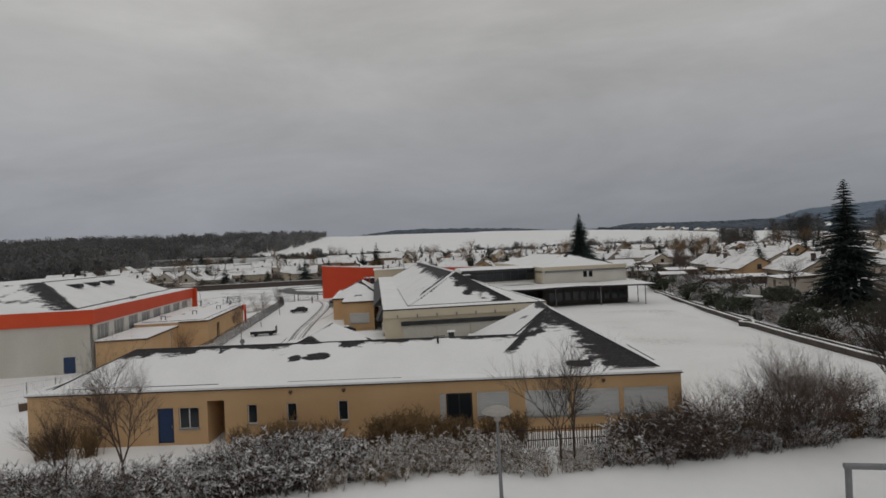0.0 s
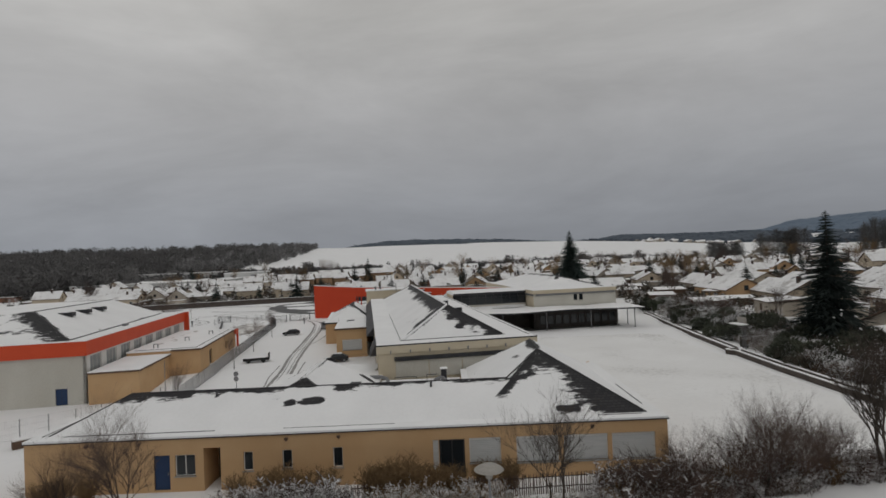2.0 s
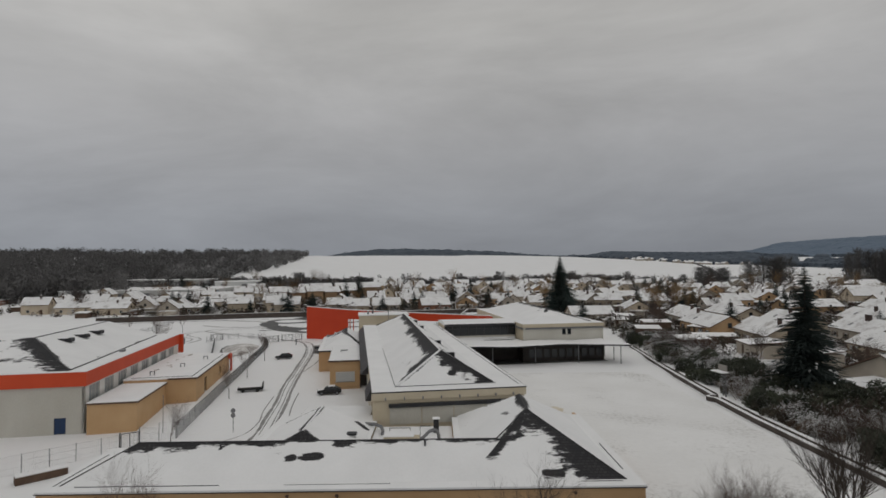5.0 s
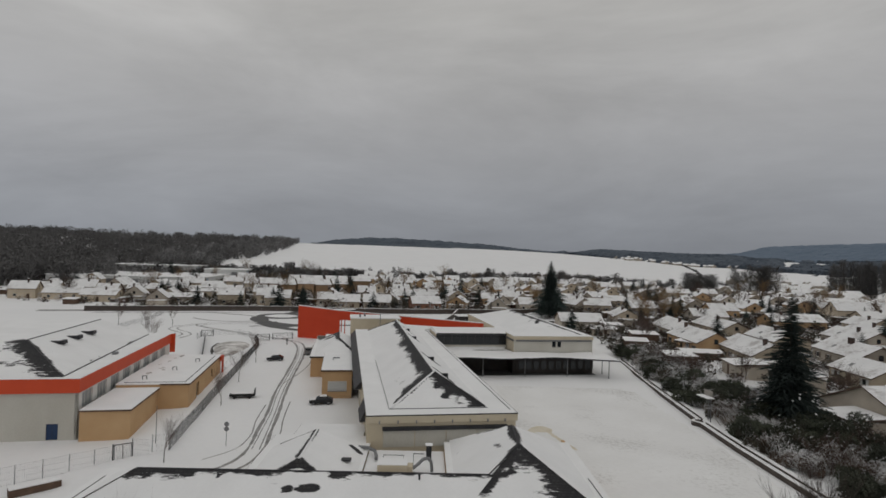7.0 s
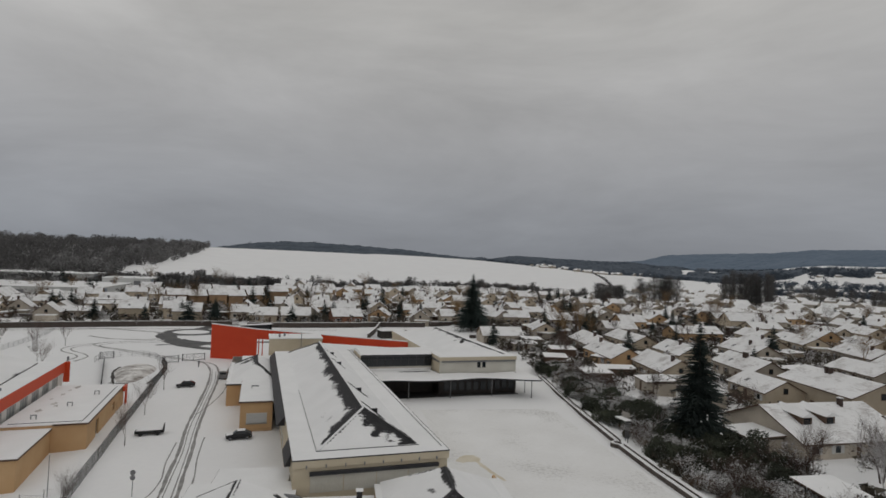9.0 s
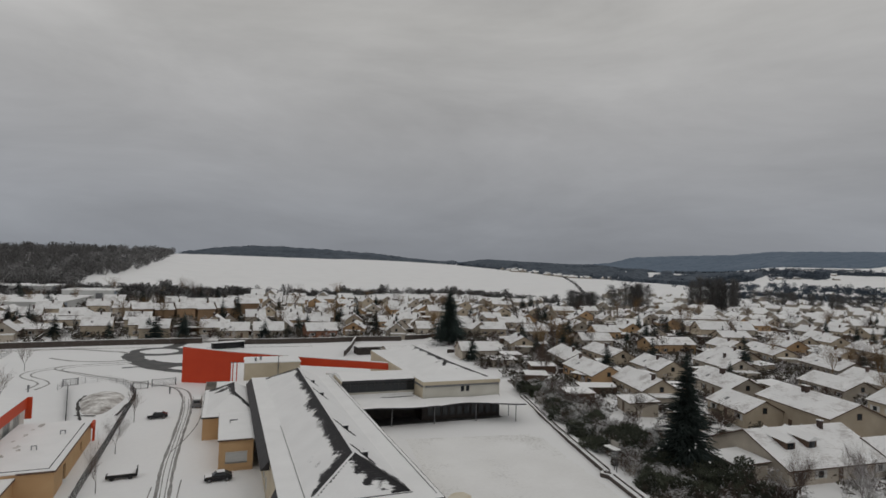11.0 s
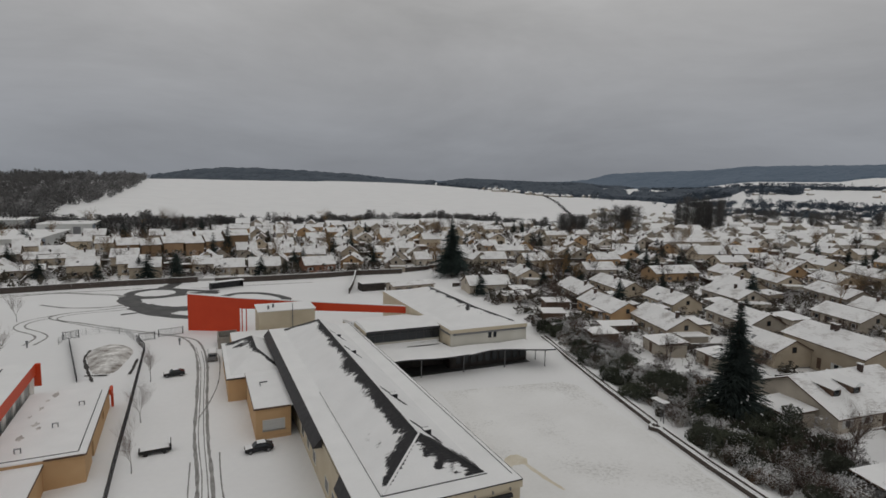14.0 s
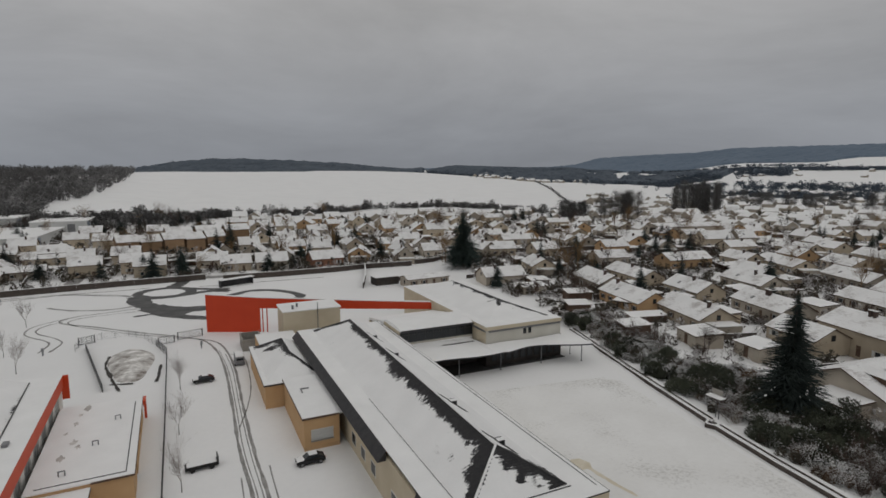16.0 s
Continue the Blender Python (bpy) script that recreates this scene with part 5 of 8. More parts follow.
frame_gate(-7.25, 22.85, 1.9, 33, 1.9)
frame_gate(-16.2, 103.6, 3.2, 25)
frame_gate(-12.9, 106.5, 5.2, 24)
frame_gate(-32.3, 108.2, 3.0, 30)


def long_planter(x, y, rz):
    g = thing("timber_planter", pose(x, y, land(x, y) - 0.05, 0, 0, rz), "long timber planter heaped with snow", "planter")
    part("planter_side", boxes((0, 0, 0, 4.2, 0.08, 0.75), (0, 1.0, 0, 4.2, 1.08, 0.75), (0, 0.08, 0, 0.08, 1.0, 0.75), (4.12, 0.08, 0, 4.2, 1.0, 0.75)), TIMBER, g)
    part("snow_fill", boxes((0.0, 0.0, 0.751, 4.2, 1.08, 0.92), bevel=0.07), SNOW_ROOF, g)


long_planter(-11.7, 13.5, 43)


def mound():
    """A round earth mound with bare soil showing through and dark timber edging."""
    bm = bmesh.new()
    rings = []
    for j in range(8):
        f = j / 7
        rings.append([bm.verts.new((-18.9 + 3.9 * f * math.cos(a) * (1 + 0.16 * math.sin(3 * a)) - 2.0 * f * math.sin(a), 92.2 + 10.4 * f * math.sin(a), 0.02 + 0.9 * (1 - f * f) + 0.12 * noise.noise((f * 6, a * 2, 0)) * (1 - f))) for a in [2 * math.pi * i / 28 for i in range(28)]])
    for a, b in zip(rings[1:], rings[2:]):
        for i in range(28):
            bm.faces.new((a[i], a[(i + 1) % 28], b[(i + 1) % 28], b[i]))
    bm.faces.new(rings[1])
    bmesh.ops.recalc_face_normals(bm, faces=bm.faces)
    m = part("earth_mound", bm, EARTH)
    tagged(m, "low earth mound with brown soil showing through thin snow", "mound")
    for pts, n in (([(-24.0, 98.3), (-23.3, 92.9), (-20.8, 85.9), (-17.4, 77.8)], "mound_edging"), ([(-13.3, 90.3), (-12.6, 84), (-12.4, 80.8)], "mound_edging"), ([(-19.8, 81.5), (-16, 81.0)], "mound_edging")):
        strip(n, pts, 0.5, 0.09, DARKWALL, "dark timber edging half buried in snow", "edging", kind="", wobble=0.5)
    t = thing("dark_bank_edge", pose(0, 0, 0), "dark steel retaining edge in the snow", "edging")
    p, q = Vector((-30.2, 105.5)), Vector((-20.0, 78.4))
    d = q - p
    w = part("sheet", boxes((0, -0.08, 0, d.length, 0.08, 1.1), bevel=0.02), DARKMETAL, t)
    w.matrix_basis = pose(p.x, p.y, 0, 0, 0, math.degrees(math.atan2(d.y, d.x)))


mound()


def street_wall():
    """The long dark wall with snow on its coping between the school's ground and the village."""
    b = thing("boundary_wall", pose(0, 0, 0), "long dark boundary wall with snowy coping", "wall", kind="structure")
    for line in ([(-95, 160), (-57, 171.5), (-42, 175.6), (-15.5, 180.9)], [(-9.5, 177.2), (9.8, 179.6), (30.1, 183.3), (41.0, 187.3)], [(34.5, 150), (37.5, 165), (41.0, 187.3), (60, 189)], [(62, 192), (90, 202), (150, 198), (175, 190)]):
        for p, q in zip(line, line[1:]):
            p, q = Vector(p), Vector(q)
            n = max(1, round((q - p).length / 6))
            ang = math.degrees(math.atan2(q.y - p.y, q.x - p.x))
            for i in range(n):
                a = p + (q - p) * (i / n)
                w = part("wall_section", boxes((0, -0.15, -0.4, (q - p).length / n - 0.04, 0.15, 1.9)), BRICKWALL, b)
                w.matrix_basis = pose(a.x, a.y, land(a.x, a.y), 0, 0, ang)
                part("snow_cap", boxes((0, -0.22, 1.9, (q - p).length / n, 0.22, 2.02), bevel=0.03), SNOW_ROOF, w)


street_wall()


def backboard():
    g = thing("basketball_hoop", pose(69.9, 39.8, 0.5, 0, 0, 100), "old basketball backboard on a grey pole with snow on its shade", "basketball hoop")
    bm = bmesh.new()
    tube(bm, (0, 0, -0.5), (0, 0, 3.4), 0.08, 0.07, 8)
    tube(bm, (0.5, 0, -0.5), (0.5, 0, 3.4), 0.06, 0.06, 8)
    part("pole", bm, GREYMETAL, g)
    part("board", boxes((-0.7, 0.25, 3.2, 1.1, 0.31, 4.3), bevel=0.02), CONCRETE, g)
    part("snow_shade", boxes((-1.2, 0.31, 3.3, 1.3, 1.5, 3.45), bevel=0.04), SNOW_ROOF, g)
    bm = bmesh.new()
    for i in range(12):
        a, c = 2 * math.pi * i / 12, 2 * math.pi * (i + 1) / 12
        tube(bm, (0.2 + 0.23 * math.cos(a), 0.02 + 0.23 * math.sin(a), 3.35), (0.2 + 0.23 * math.cos(c), 0.02 + 0.23 * math.sin(c), 3.35), 0.015, 0.015, 5)
    part("rim", bm, RED_FASCIA, g)


backboard()


def goal_and_lamp():
    g = thing("goal_frame", pose(46.1, -10.5, 0, 0, 0, -8), "grey steel football goal frame on the snow", "goal")
    bm = bmesh.new()
    tube(bm, (0, 0, 0), (0, 0, 1.62), 0.14, 0.14, 10)
    part("upright", bm, GREYMETAL, g)
    bm = bmesh.new()
    tube(bm, (7.3, 0, 0), (7.3, 0, 1.62), 0.14, 0.14, 10)
    part("upright", bm, GREYMETAL, g)
    bm = bmesh.new()
    tube(bm, (-0.16, 0, 1.56), (7.46, 0, 1.56), 0.14, 0.14, 10)
    part("crossbar", bm, GREYMETAL, g)
    s = thing("street_lamp", pose(30.5, -9.3, 0) @ Matrix.Diagonal((1, 1, 1.06, 1)), "grey lamp post with a broad snowy lantern", "street lamp")
    bm = bmesh.new()
    tube(bm, (0, 0, 0), (-0.05, 0, 3.6), 0.10, 0.06, 10)
    part("pole", bm, GREYMETAL, s)
    bm = bmesh.new()
    tube(bm, (-0.05, 0, 3.6), (-0.05, 0, 4.0), 0.16, 0.22, 12)
    part("lamp_body", bm, CONCRETE, s)
    bm = bmesh.new()
    tube(bm, (-0.05, 0, 4.0), (-0.05, 0, 4.1), 0.75, 0.62, 16)
    tube(bm, (-0.05, 0, 4.1), (-0.05, 0, 4.24), 0.62, 0.3, 16)
    part("shade", bm, CONCRETE, s, "broad flat grey shade")
    q = thing("road_sign", pose(4.2, 25.9, 0), "round traffic signs stacked on a grey post", "traffic sign")
    bm = bmesh.new()
    tube(bm, (0, 0, 0), (0, 0, 2.9), 0.04, 0.04, 8)
    part("post", bm, GREYMETAL, q)
    for z in (2.6, 2.05):
        bm = bmesh.new()
        tube(bm, (0, -0.07, z), (0, -0.03, z), 0.28, 0.28, 20)
        part("sign_plate", bm, GREYMETAL, q)
    for x, y in ((-7.2, 99.0), (-37.0, 103.0)):
        bm = bmesh.new()
        box(bm, -0.12, -0.12, 0, 0.12, 0.12, 1.1, bevel=0.02)
        box(bm, -0.2, -0.16, 0.8, 0.2, 0.16, 1.5, bevel=0.03)
        p = thing("marker_post", pose(x, y, 0), "small grey marker post in the snow", "bollard", "marker posts")
        part("body", bm, GREYMETAL, p)
    p = thing("thin_pole", pose(-4.7, 27.3, land(-4.7, 27.3)), "slim pale pole in the snow beside the annex", "pole")
    bm = bmesh.new()
    tube(bm, (0, 0, 0), (0, 0, 4.5), 0.05, 0.035, 8)
    part("shaft", bm, GREYMETAL, p)


goal_and_lamp()


# ---- cars ----
def car(m, label, hatch=True):
    c = thing("car", m, label, "car", "parked cars")
    side = [(-2.0, 0.32), (-2.05, 0.72), (-1.75, 0.86), (-0.95, 0.92), (-0.35, 1.36), (0.15, 1.45), (0.95, 1.42), (1.75, 0.98), (2.0, 0.9), (2.05, 0.4), (1.9, 0.28), (-1.9, 0.28)]
    n = len(side)
    verts = []
    for s in (-1, 1):
        for x, z in side:
            y = 0.84 if z < 1.0 else 0.62
            verts.append((x, s * y, z))
    bm = solid(verts, [tuple(range(n)), tuple(range(2 * n - 1, n - 1, -1))] + [(i, (i + 1) % n, n + (i + 1) % n, n + i) for i in range(n)])
    bmesh.ops.bevel(bm, geom=bm.edges[:], offset=0.05, segments=2, affect="EDGES")
    body = part("body", bm, CARPAINT, c)
    part("bonnet_snow", solid([(-1.95, -0.72, 0.80), (-0.95, -0.7, 0.94), (-0.95, 0.7, 0.94), (-1.95, 0.72, 0.80), (-1.95, -0.7, 0.86), (-0.95, -0.68, 1.0), (-0.95, 0.68, 1.0), (-1.95, 0.7, 0.86)], [(4, 5, 6, 7), (0, 3, 2, 1), (0, 1, 5, 4), (1, 2, 6, 5), (2, 3, 7, 6), (3, 0, 4, 7)]), SNOW_ROOF, c, "thin snow on the bonnet")
    part("roof_snow", boxes((-0.28, -0.58, 1.42, 0.95, 0.58, 1.52), bevel=0.04), SNOW_ROOF, c)
    for s in (-1, 1):
        part("side_window", solid([(-0.75, s * 0.80, 0.98), (1.4, s * 0.78, 1.02), (0.9, s * 0.66, 1.36), (-0.25, s * 0.67, 1.34), (-0.75, s * 0.825, 0.98), (1.4, s * 0.805, 1.02), (0.9, s * 0.685, 1.36), (-0.25, s * 0.695, 1.34)], [(4, 5, 6, 7), (0, 1, 2, 3), (0, 1, 5, 4), (1, 2, 6, 5), (2, 3, 7, 6), (3, 0, 4, 7)]), WINDOW, c)
        for x in (-1.3, 1.3):
            bm = bmesh.new()
            tube(bm, (x, s * 0.66, 0.31), (x, s * 0.87, 0.31), 0.31, 0.31, 16)
            w = part("wheel", bm, RUBBER, c)
            bm = bmesh.new()
            tube(bm, (x, s * 0.87, 0.31), (x, s * 0.885, 0.31), 0.19, 0.17, 12)
            part("rim", bm, GREYMETAL, w)
        part("headlight", boxes((-2.06, s * 0.45 - 0.14, 0.62, -1.98, s * 0.45 + 0.14, 0.74), bevel=0.02), WHITEFRAME, c)
        part("tail_light", boxes((1.98, s * 0.62 - 0.1, 0.7, 2.06, s * 0.62 + 0.1, 0.9), bevel=0.02), LAMP_RED, c)
    part("windscreen", solid([(-0.9, -0.68, 0.95), (-0.9, 0.68, 0.95), (-0.38, 0.58, 1.34), (-0.38, -0.58, 1.34), (-0.93, -0.68, 0.97), (-0.93, 0.68, 0.97), (-0.41, 0.58, 1.36), (-0.41, -0.58, 1.36)], [(4, 5, 6, 7), (0, 1, 2, 3), (0, 1, 5, 4), (1, 2, 6, 5), (2, 3, 7, 6), (3, 0, 4, 7)]), WINDOW, c)
    return c


car(pose(11.7, 45.2, 0, 0, 0, 10) @ Matrix.Diagonal((0.88, 0.88, 0.86, 1)), "black hatchback parked on snow beside the ochre annex")
car(pose(-4.5, 78.4, 0, 0, 0, 12) @ Matrix.Diagonal((0.86, 0.88, 0.86, 1)), "black car with snow on its bonnet parked in the snowy lot")


def snow_plough():
    c = thing("car_trailer", pose(-1.0, 47.9, 0, 0, 0, 12), "low dark flatbed trailer under snow in the car park", "trailer")
    part("bed", boxes((-2.1, -0.7, 0.35, 1.6, 0.7, 0.62), bevel=0.04), DARKMETAL, c)
    part("snow_load", boxes((-1.9, -0.66, 0.62, 1.5, 0.66, 0.8), bevel=0.07), SNOW_ROOF, c)
    part("side_board", boxes((-2.1, -0.74, 0.3, 1.6, -0.702, 0.72)), RUBBER, c)
    part("end_board", boxes((1.6, -0.75, 0.3, 1.72, 0.75, 1.35), bevel=0.03), DARKMETAL, c)
    for x in (-1.3, 0.9):
        for s in (-1, 1):
            bm = bmesh.new()
            tube(bm, (x, s * 0.75, 0.29), (x, s * 0.92, 0.29), 0.29, 0.29, 14)
            part("wheel", bm, RUBBER, c)


snow_plough()
v = thing("white_van", pose(0.9, 87.0, 0, 0, 0, 98), "small grey van with snow on its roof", "van")
part("body", boxes((-2.0, -0.85, 0.3, 1.9, 0.85, 1.75), bevel=0.12), GREYMETAL, v)
part("snow_load", boxes((-1.8, -0.75, 1.752, 1.7, 0.75, 1.9), bevel=0.05), SNOW_ROOF, v)
part("rear_window", boxes((-2.02, -0.6, 1.1, -2.001, 0.6, 1.55)), WINDOW, v)
for x in (-1.3, 1.2):
    for s in (-1, 1):
        bm = bmesh.new()
        tube(bm, (x, s * 0.72, 0.32), (x, s * 0.88, 0.32), 0.32, 0.32, 14)
        part("wheel", bm, RUBBER, v)


# ---- village houses ----
def roof_bm(L, D, e, rise, over=0.4, th=0.2):
    """Two slopes with thickness and overhang; the ridge runs along x at D/2."""
    k = rise / (D / 2)
    prof = [(-over, e - over * k), (D / 2, e + rise), (D + over, e - over * k)]
    verts, n = [], 3
    for x in (-over, L + over):
        for dz in (0.0, th):
            for y, z in prof:
                verts.append((x, y, z + dz))
    f = [(3, 4, 10, 9), (4, 5, 11, 10), (0, 6, 7, 1), (1, 7, 8, 2), (0, 3, 9, 6), (2, 8, 11, 5), (0, 1, 4, 3), (1, 2, 5, 4), (6, 9, 10, 7), (7, 10, 11, 8)]
    return solid(verts, f)


def house_wall_bm(L, D, e, rise):
    v = [(0, 0, -0.6), (L, 0, -0.6), (L, D, -0.6), (0, D, -0.6), (0, 0, e), (L, 0, e), (L, D, e), (0, D, e), (0, D / 2, e + rise - 0.03), (L, D / 2, e + rise - 0.03)]
    return solid(v, [(0, 1, 5, 4), (2, 3, 7, 6), (1, 2, 6, 9, 5), (3, 0, 4, 8, 7), (4, 5, 9, 8), (6, 7, 8, 9), (0, 3, 2, 1)])


def small_window(parent, x, y, z, w, h, along, mat=None):
    """A shallow framed window set on a wall; along: the wall runs in x or in y."""
    t = 0.07
    if along == "x":
        win = part("window", boxes((x, y - 0.05, z, x + w, y - 0.002, z + t), (x, y - 0.05, z + h - t, x + w, y - 0.002, z + h), (x, y - 0.05, z + t, x + t, y - 0.002, z + h - t), (x + w - t, y - 0.05, z + t, x + w, y - 0.002, z + h - t)), WHITEFRAME, parent)
        part("pane", boxes((x + t, y - 0.03, z + t, x + w - t, y - 0.004, z + h - t)), mat or WINDOW, win)
    else:
        s = -1 if y < 0 else 1
        y0 = x
        xx = 0.0 if y < 0 else y
        a, b = (xx - 0.05, xx - 0.002) if s < 0 else (xx + 0.002, xx + 0.05)
        win = part("window", boxes((a, y0, z, b, y0 + w, z + t), (a, y0, z + h - t, b, y0 + w, z + h), (a, y0, z + t, b, y0 + t, z + h - t), (a, y0 + w - t, z + t, b, y0 + w, z + h - t)), TIMBER, parent)
        c, d = (xx - 0.03, xx - 0.004) if s < 0 else (xx + 0.004, xx + 0.03)
        part("pane", boxes((c, y0 + t, z + t, d, y0 + w - t, z + h - t)), mat or WINDOW, win)
    return win


HOUSE_COUNT = [0]


def house(m, L, D, e, rise, wall, label, chimneys=(0.6,), windows=True, gable_window=True, group="village houses", rich=True):
    h = thing("house", m, label, "house", group)
    HOUSE_COUNT[0] += 1
    part("wall", house_wall_bm(L, D, e, rise), wall, h)
    r = part("roof", roof_bm(L, D, e, rise), HOUSE_ROOF, h, "snow-covered tiled roof")
    r.data.materials.append(TIMBER)
    for p in r.data.polygons:
        if p.normal.z < 0.4:
            p.material_index = 1
    k = rise / (D / 2)
    for c in chimneys:
        x, y = c * L, D / 2 - 1.2
        zt = e + rise + 1.0
        ch = part("chimney", boxes((x, y, e + rise - 1.6, x + 0.55, y + 0.75, zt), bevel=0.02), CHIMNEY, h)
        part("chimney_cap", boxes((x - 0.08, y - 0.08, zt, x + 0.63, y + 0.83, zt + 0.12), bevel=0.03), SNOW_ROOF, ch)
    if windows:
        n = max(2, int(L / 3.6))
        for i in range(n):
            x = L * (i + 0.5) / n - 0.5
            if i == n // 2:
                d = part("door", boxes((x, -0.06, -0.1, x + 0.95, -0.002, 2.05), bevel=0.01), TIMBER, h)
            else:
                small_window(h, x, 0.0, 0.85, 1.15, 1.15, "x")
                if rich:
                    for sx in (x - 0.6, x + 1.2):
                        part("shutter", boxes((sx, -0.055, 0.82, sx + 0.52, -0.003, 2.03)), TIMBER if HOUSE_COUNT[0] % 3 else SHUTTER, h)
    if gable_window:
        small_window(h, D / 2 - 0.55, -1, e - 0.2 if rise > 2 else 1.0, 1.0, 1.2, "y")
        small_window(h, D / 2 - 0.5, L, e - 0.2 if rise > 2 else 1.0, 1.0, 1.2, "y")
    if rich and HOUSE_COUNT[0] % 2:
        s = 0.3 * L
        part("roof_window", solid([(s, 1.2, e + 1.2 * k + 0.19), (s + 0.8, 1.2, e + 1.2 * k + 0.19), (s + 0.8, 2.1, e + 2.1 * k + 0.19), (s, 2.1, e + 2.1 * k + 0.19), (s, 1.2, e + 1.2 * k + 0.26), (s + 0.8, 1.2, e + 1.2 * k + 0.26), (s + 0.8, 2.1, e + 2.1 * k + 0.26), (s, 2.1, e + 2.1 * k + 0.26)], [(4, 5, 6, 7), (0, 3, 2, 1), (0, 1, 5, 4), (1, 2, 6, 5), (2, 3, 7, 6), (3, 0, 4, 7)]), GREYMETAL, h)
    return h


CREAM_H, OCHRE_H, GREY_H = "cream rendered bungalow with snowy gable roof", "ochre rendered house with snowy gable roof", "grey-beige house under a snowy gable roof"
NEAR_HOUSES = [
    (94.1, 108.4, -93, 18.4, 9.0, 2.9, 2.4, HOUSE_OCHRE, OCHRE_H, (0.15,)), (98.6, 90.4, -98, 17.6, 9.0, 2.9, 2.5, HOUSE_CREAM, CREAM_H, (0.85,)),
    (117.0, 110.4, -94, 14.5, 9.0, 2.9, 2.5, HOUSE_CREAM, CREAM_H, (0.55,)), (115.6, 138.0, -93, 20.0, 8.6, 2.9, 2.2, HOUSE_CREAM, CREAM_H, (0.5,)),
    (121.5, 89.9, -99, 17.4, 9.0, 2.9, 2.5, HOUSE_GREY, GREY_H, (0.45, 0.5)), (116.2, 61.8, -97, 19.0, 11.5, 4.7, 2.5, HOUSE_CREAM, "tall cream house with twin dark chimneys and snowy roof", (0.35, 0.4)),
    (178.9, 110.9, -106, 19, 9.0, 2.9, 2.4, HOUSE_GREY, GREY_H, (0.7,)), (204, 131, -108, 16, 9.0, 2.9, 2.4, HOUSE_CREAM, CREAM_H, (0.6,)), (184.2, 141.8, -106, 22, 9.0, 2.9, 2.2, HOUSE_CREAM, CREAM_H, ()),
    (151.0, 84.8, -98, 15, 9.5, 2.6, 2.2, HOUSE_GREY, GREY_H, ()), (146.0, 142.7, 1, 19, 9.0, 3.4, 2.2, HOUSE_OCHRE, "ochre house with wide garage doors and snowy roof", (0.25,)), (99.8, 131.7, -97, 18, 9.0, 2.9, 2.4, HOUSE_GREY, GREY_H, (0.75,)),
    (72.6, 139.6, 1, 14, 9.0, 3.2, 2.4, HOUSE_GREY, GREY_H, (0.3,)), (95.7, 193.2, -4, 11.4, 8.5, 3.2, 2.6, HOUSE_CREAM, CREAM_H, ()), (113.2, 185.0, 6, 11.2, 8.5, 3.2, 2.6, HOUSE_CREAM, CREAM_H, (0.6,)),
    (147.0, 216.0, -104, 15, 9.0, 3.0, 3.0, HOUSE_GREY, GREY_H, ()), (126.2, 158.0, -4, 12.5, 9.0, 3.0, 2.4, HOUSE_GREY, GREY_H, (0.2,)), (203.3, 188.2, -7, 15.4, 9.0, 4.4, 3.4, HOUSE_CREAM, "steep-roofed cream house under snow", ()),
    (222.8, 187.5, -10, 9.0, 9.0, 4.4, 3.6, HOUSE_GREY, "steep-roofed grey-beige house under snow", ()), (223.4, 168.0, -98, 17, 9.0, 3.0, 2.4, HOUSE_CREAM, CREAM_H, (0.3,)), (240.5, 164.0, -100, 12, 9.0, 3.0, 2.4, HOUSE_CREAM, CREAM_H, ()),
    (48.5, 146.0, 14, 15.0, 6.0, 2.6, 0.9, HOUSE_GREY, "low grey-beige garage row with snowy roof", ()), (179.6, 223.0, -30, 13, 9.0, 3.0, 2.6, HOUSE_GREY, GREY_H, ()), (22.0, 196.5, 14, 12.5, 9.0, 3.0, 2.8, HOUSE_BRICK, "red brick house with snow-covered hipped roof", ()),
    (-11.5, 195.0, 6, 10.5, 9.5, 3.0, 2.8, HOUSE_CREAM, CREAM_H, ()), (1.0, 194.5, 6, 11.5, 9.5, 3.2, 3.0, HOUSE_GREY, GREY_H, ()), (108.3, 67.0, -96, 12.0, 8.5, 2.5, 2.2, HOUSE_CREAM, CREAM_H, ()),
    (232, 140, -106, 21, 9.5, 3.0, 2.5, HOUSE_CREAM, CREAM_H, (0.4,)), (-61.3, 196, 12, 10, 8.5, 4.4, 2.6, HOUSE_CREAM, CREAM_H, ()), (-46, 200, 12, 10, 8.5, 4.4, 2.6, HOUSE_CREAM, CREAM_H, ()), (-82, 230, 20, 9.5, 9, 4.6, 2.8, HOUSE_CREAM, CREAM_H, ()),
    (-84, 196, 14, 15, 7, 2.8, 1.6, HOUSE_GREY, GREY_H, ()), (146, 62, -97, 18, 10, 3.0, 2.6, HOUSE_CREAM, CREAM_H, (0.5,)), (166, 86, -99, 16, 9, 3.0, 2.4, HOUSE_GREY, GREY_H, (0.3,)), (142, 115, -97, 17, 9, 3.0, 2.4, HOUSE_GREY, GREY_H, (0.6,))]
for x, y, rz, L, D, e, rise, wall, lab, chims in NEAR_HOUSES:
    house(pose(x, y, land(x, y), 0, 0, rz), L, D, e, rise, wall, lab, chims)

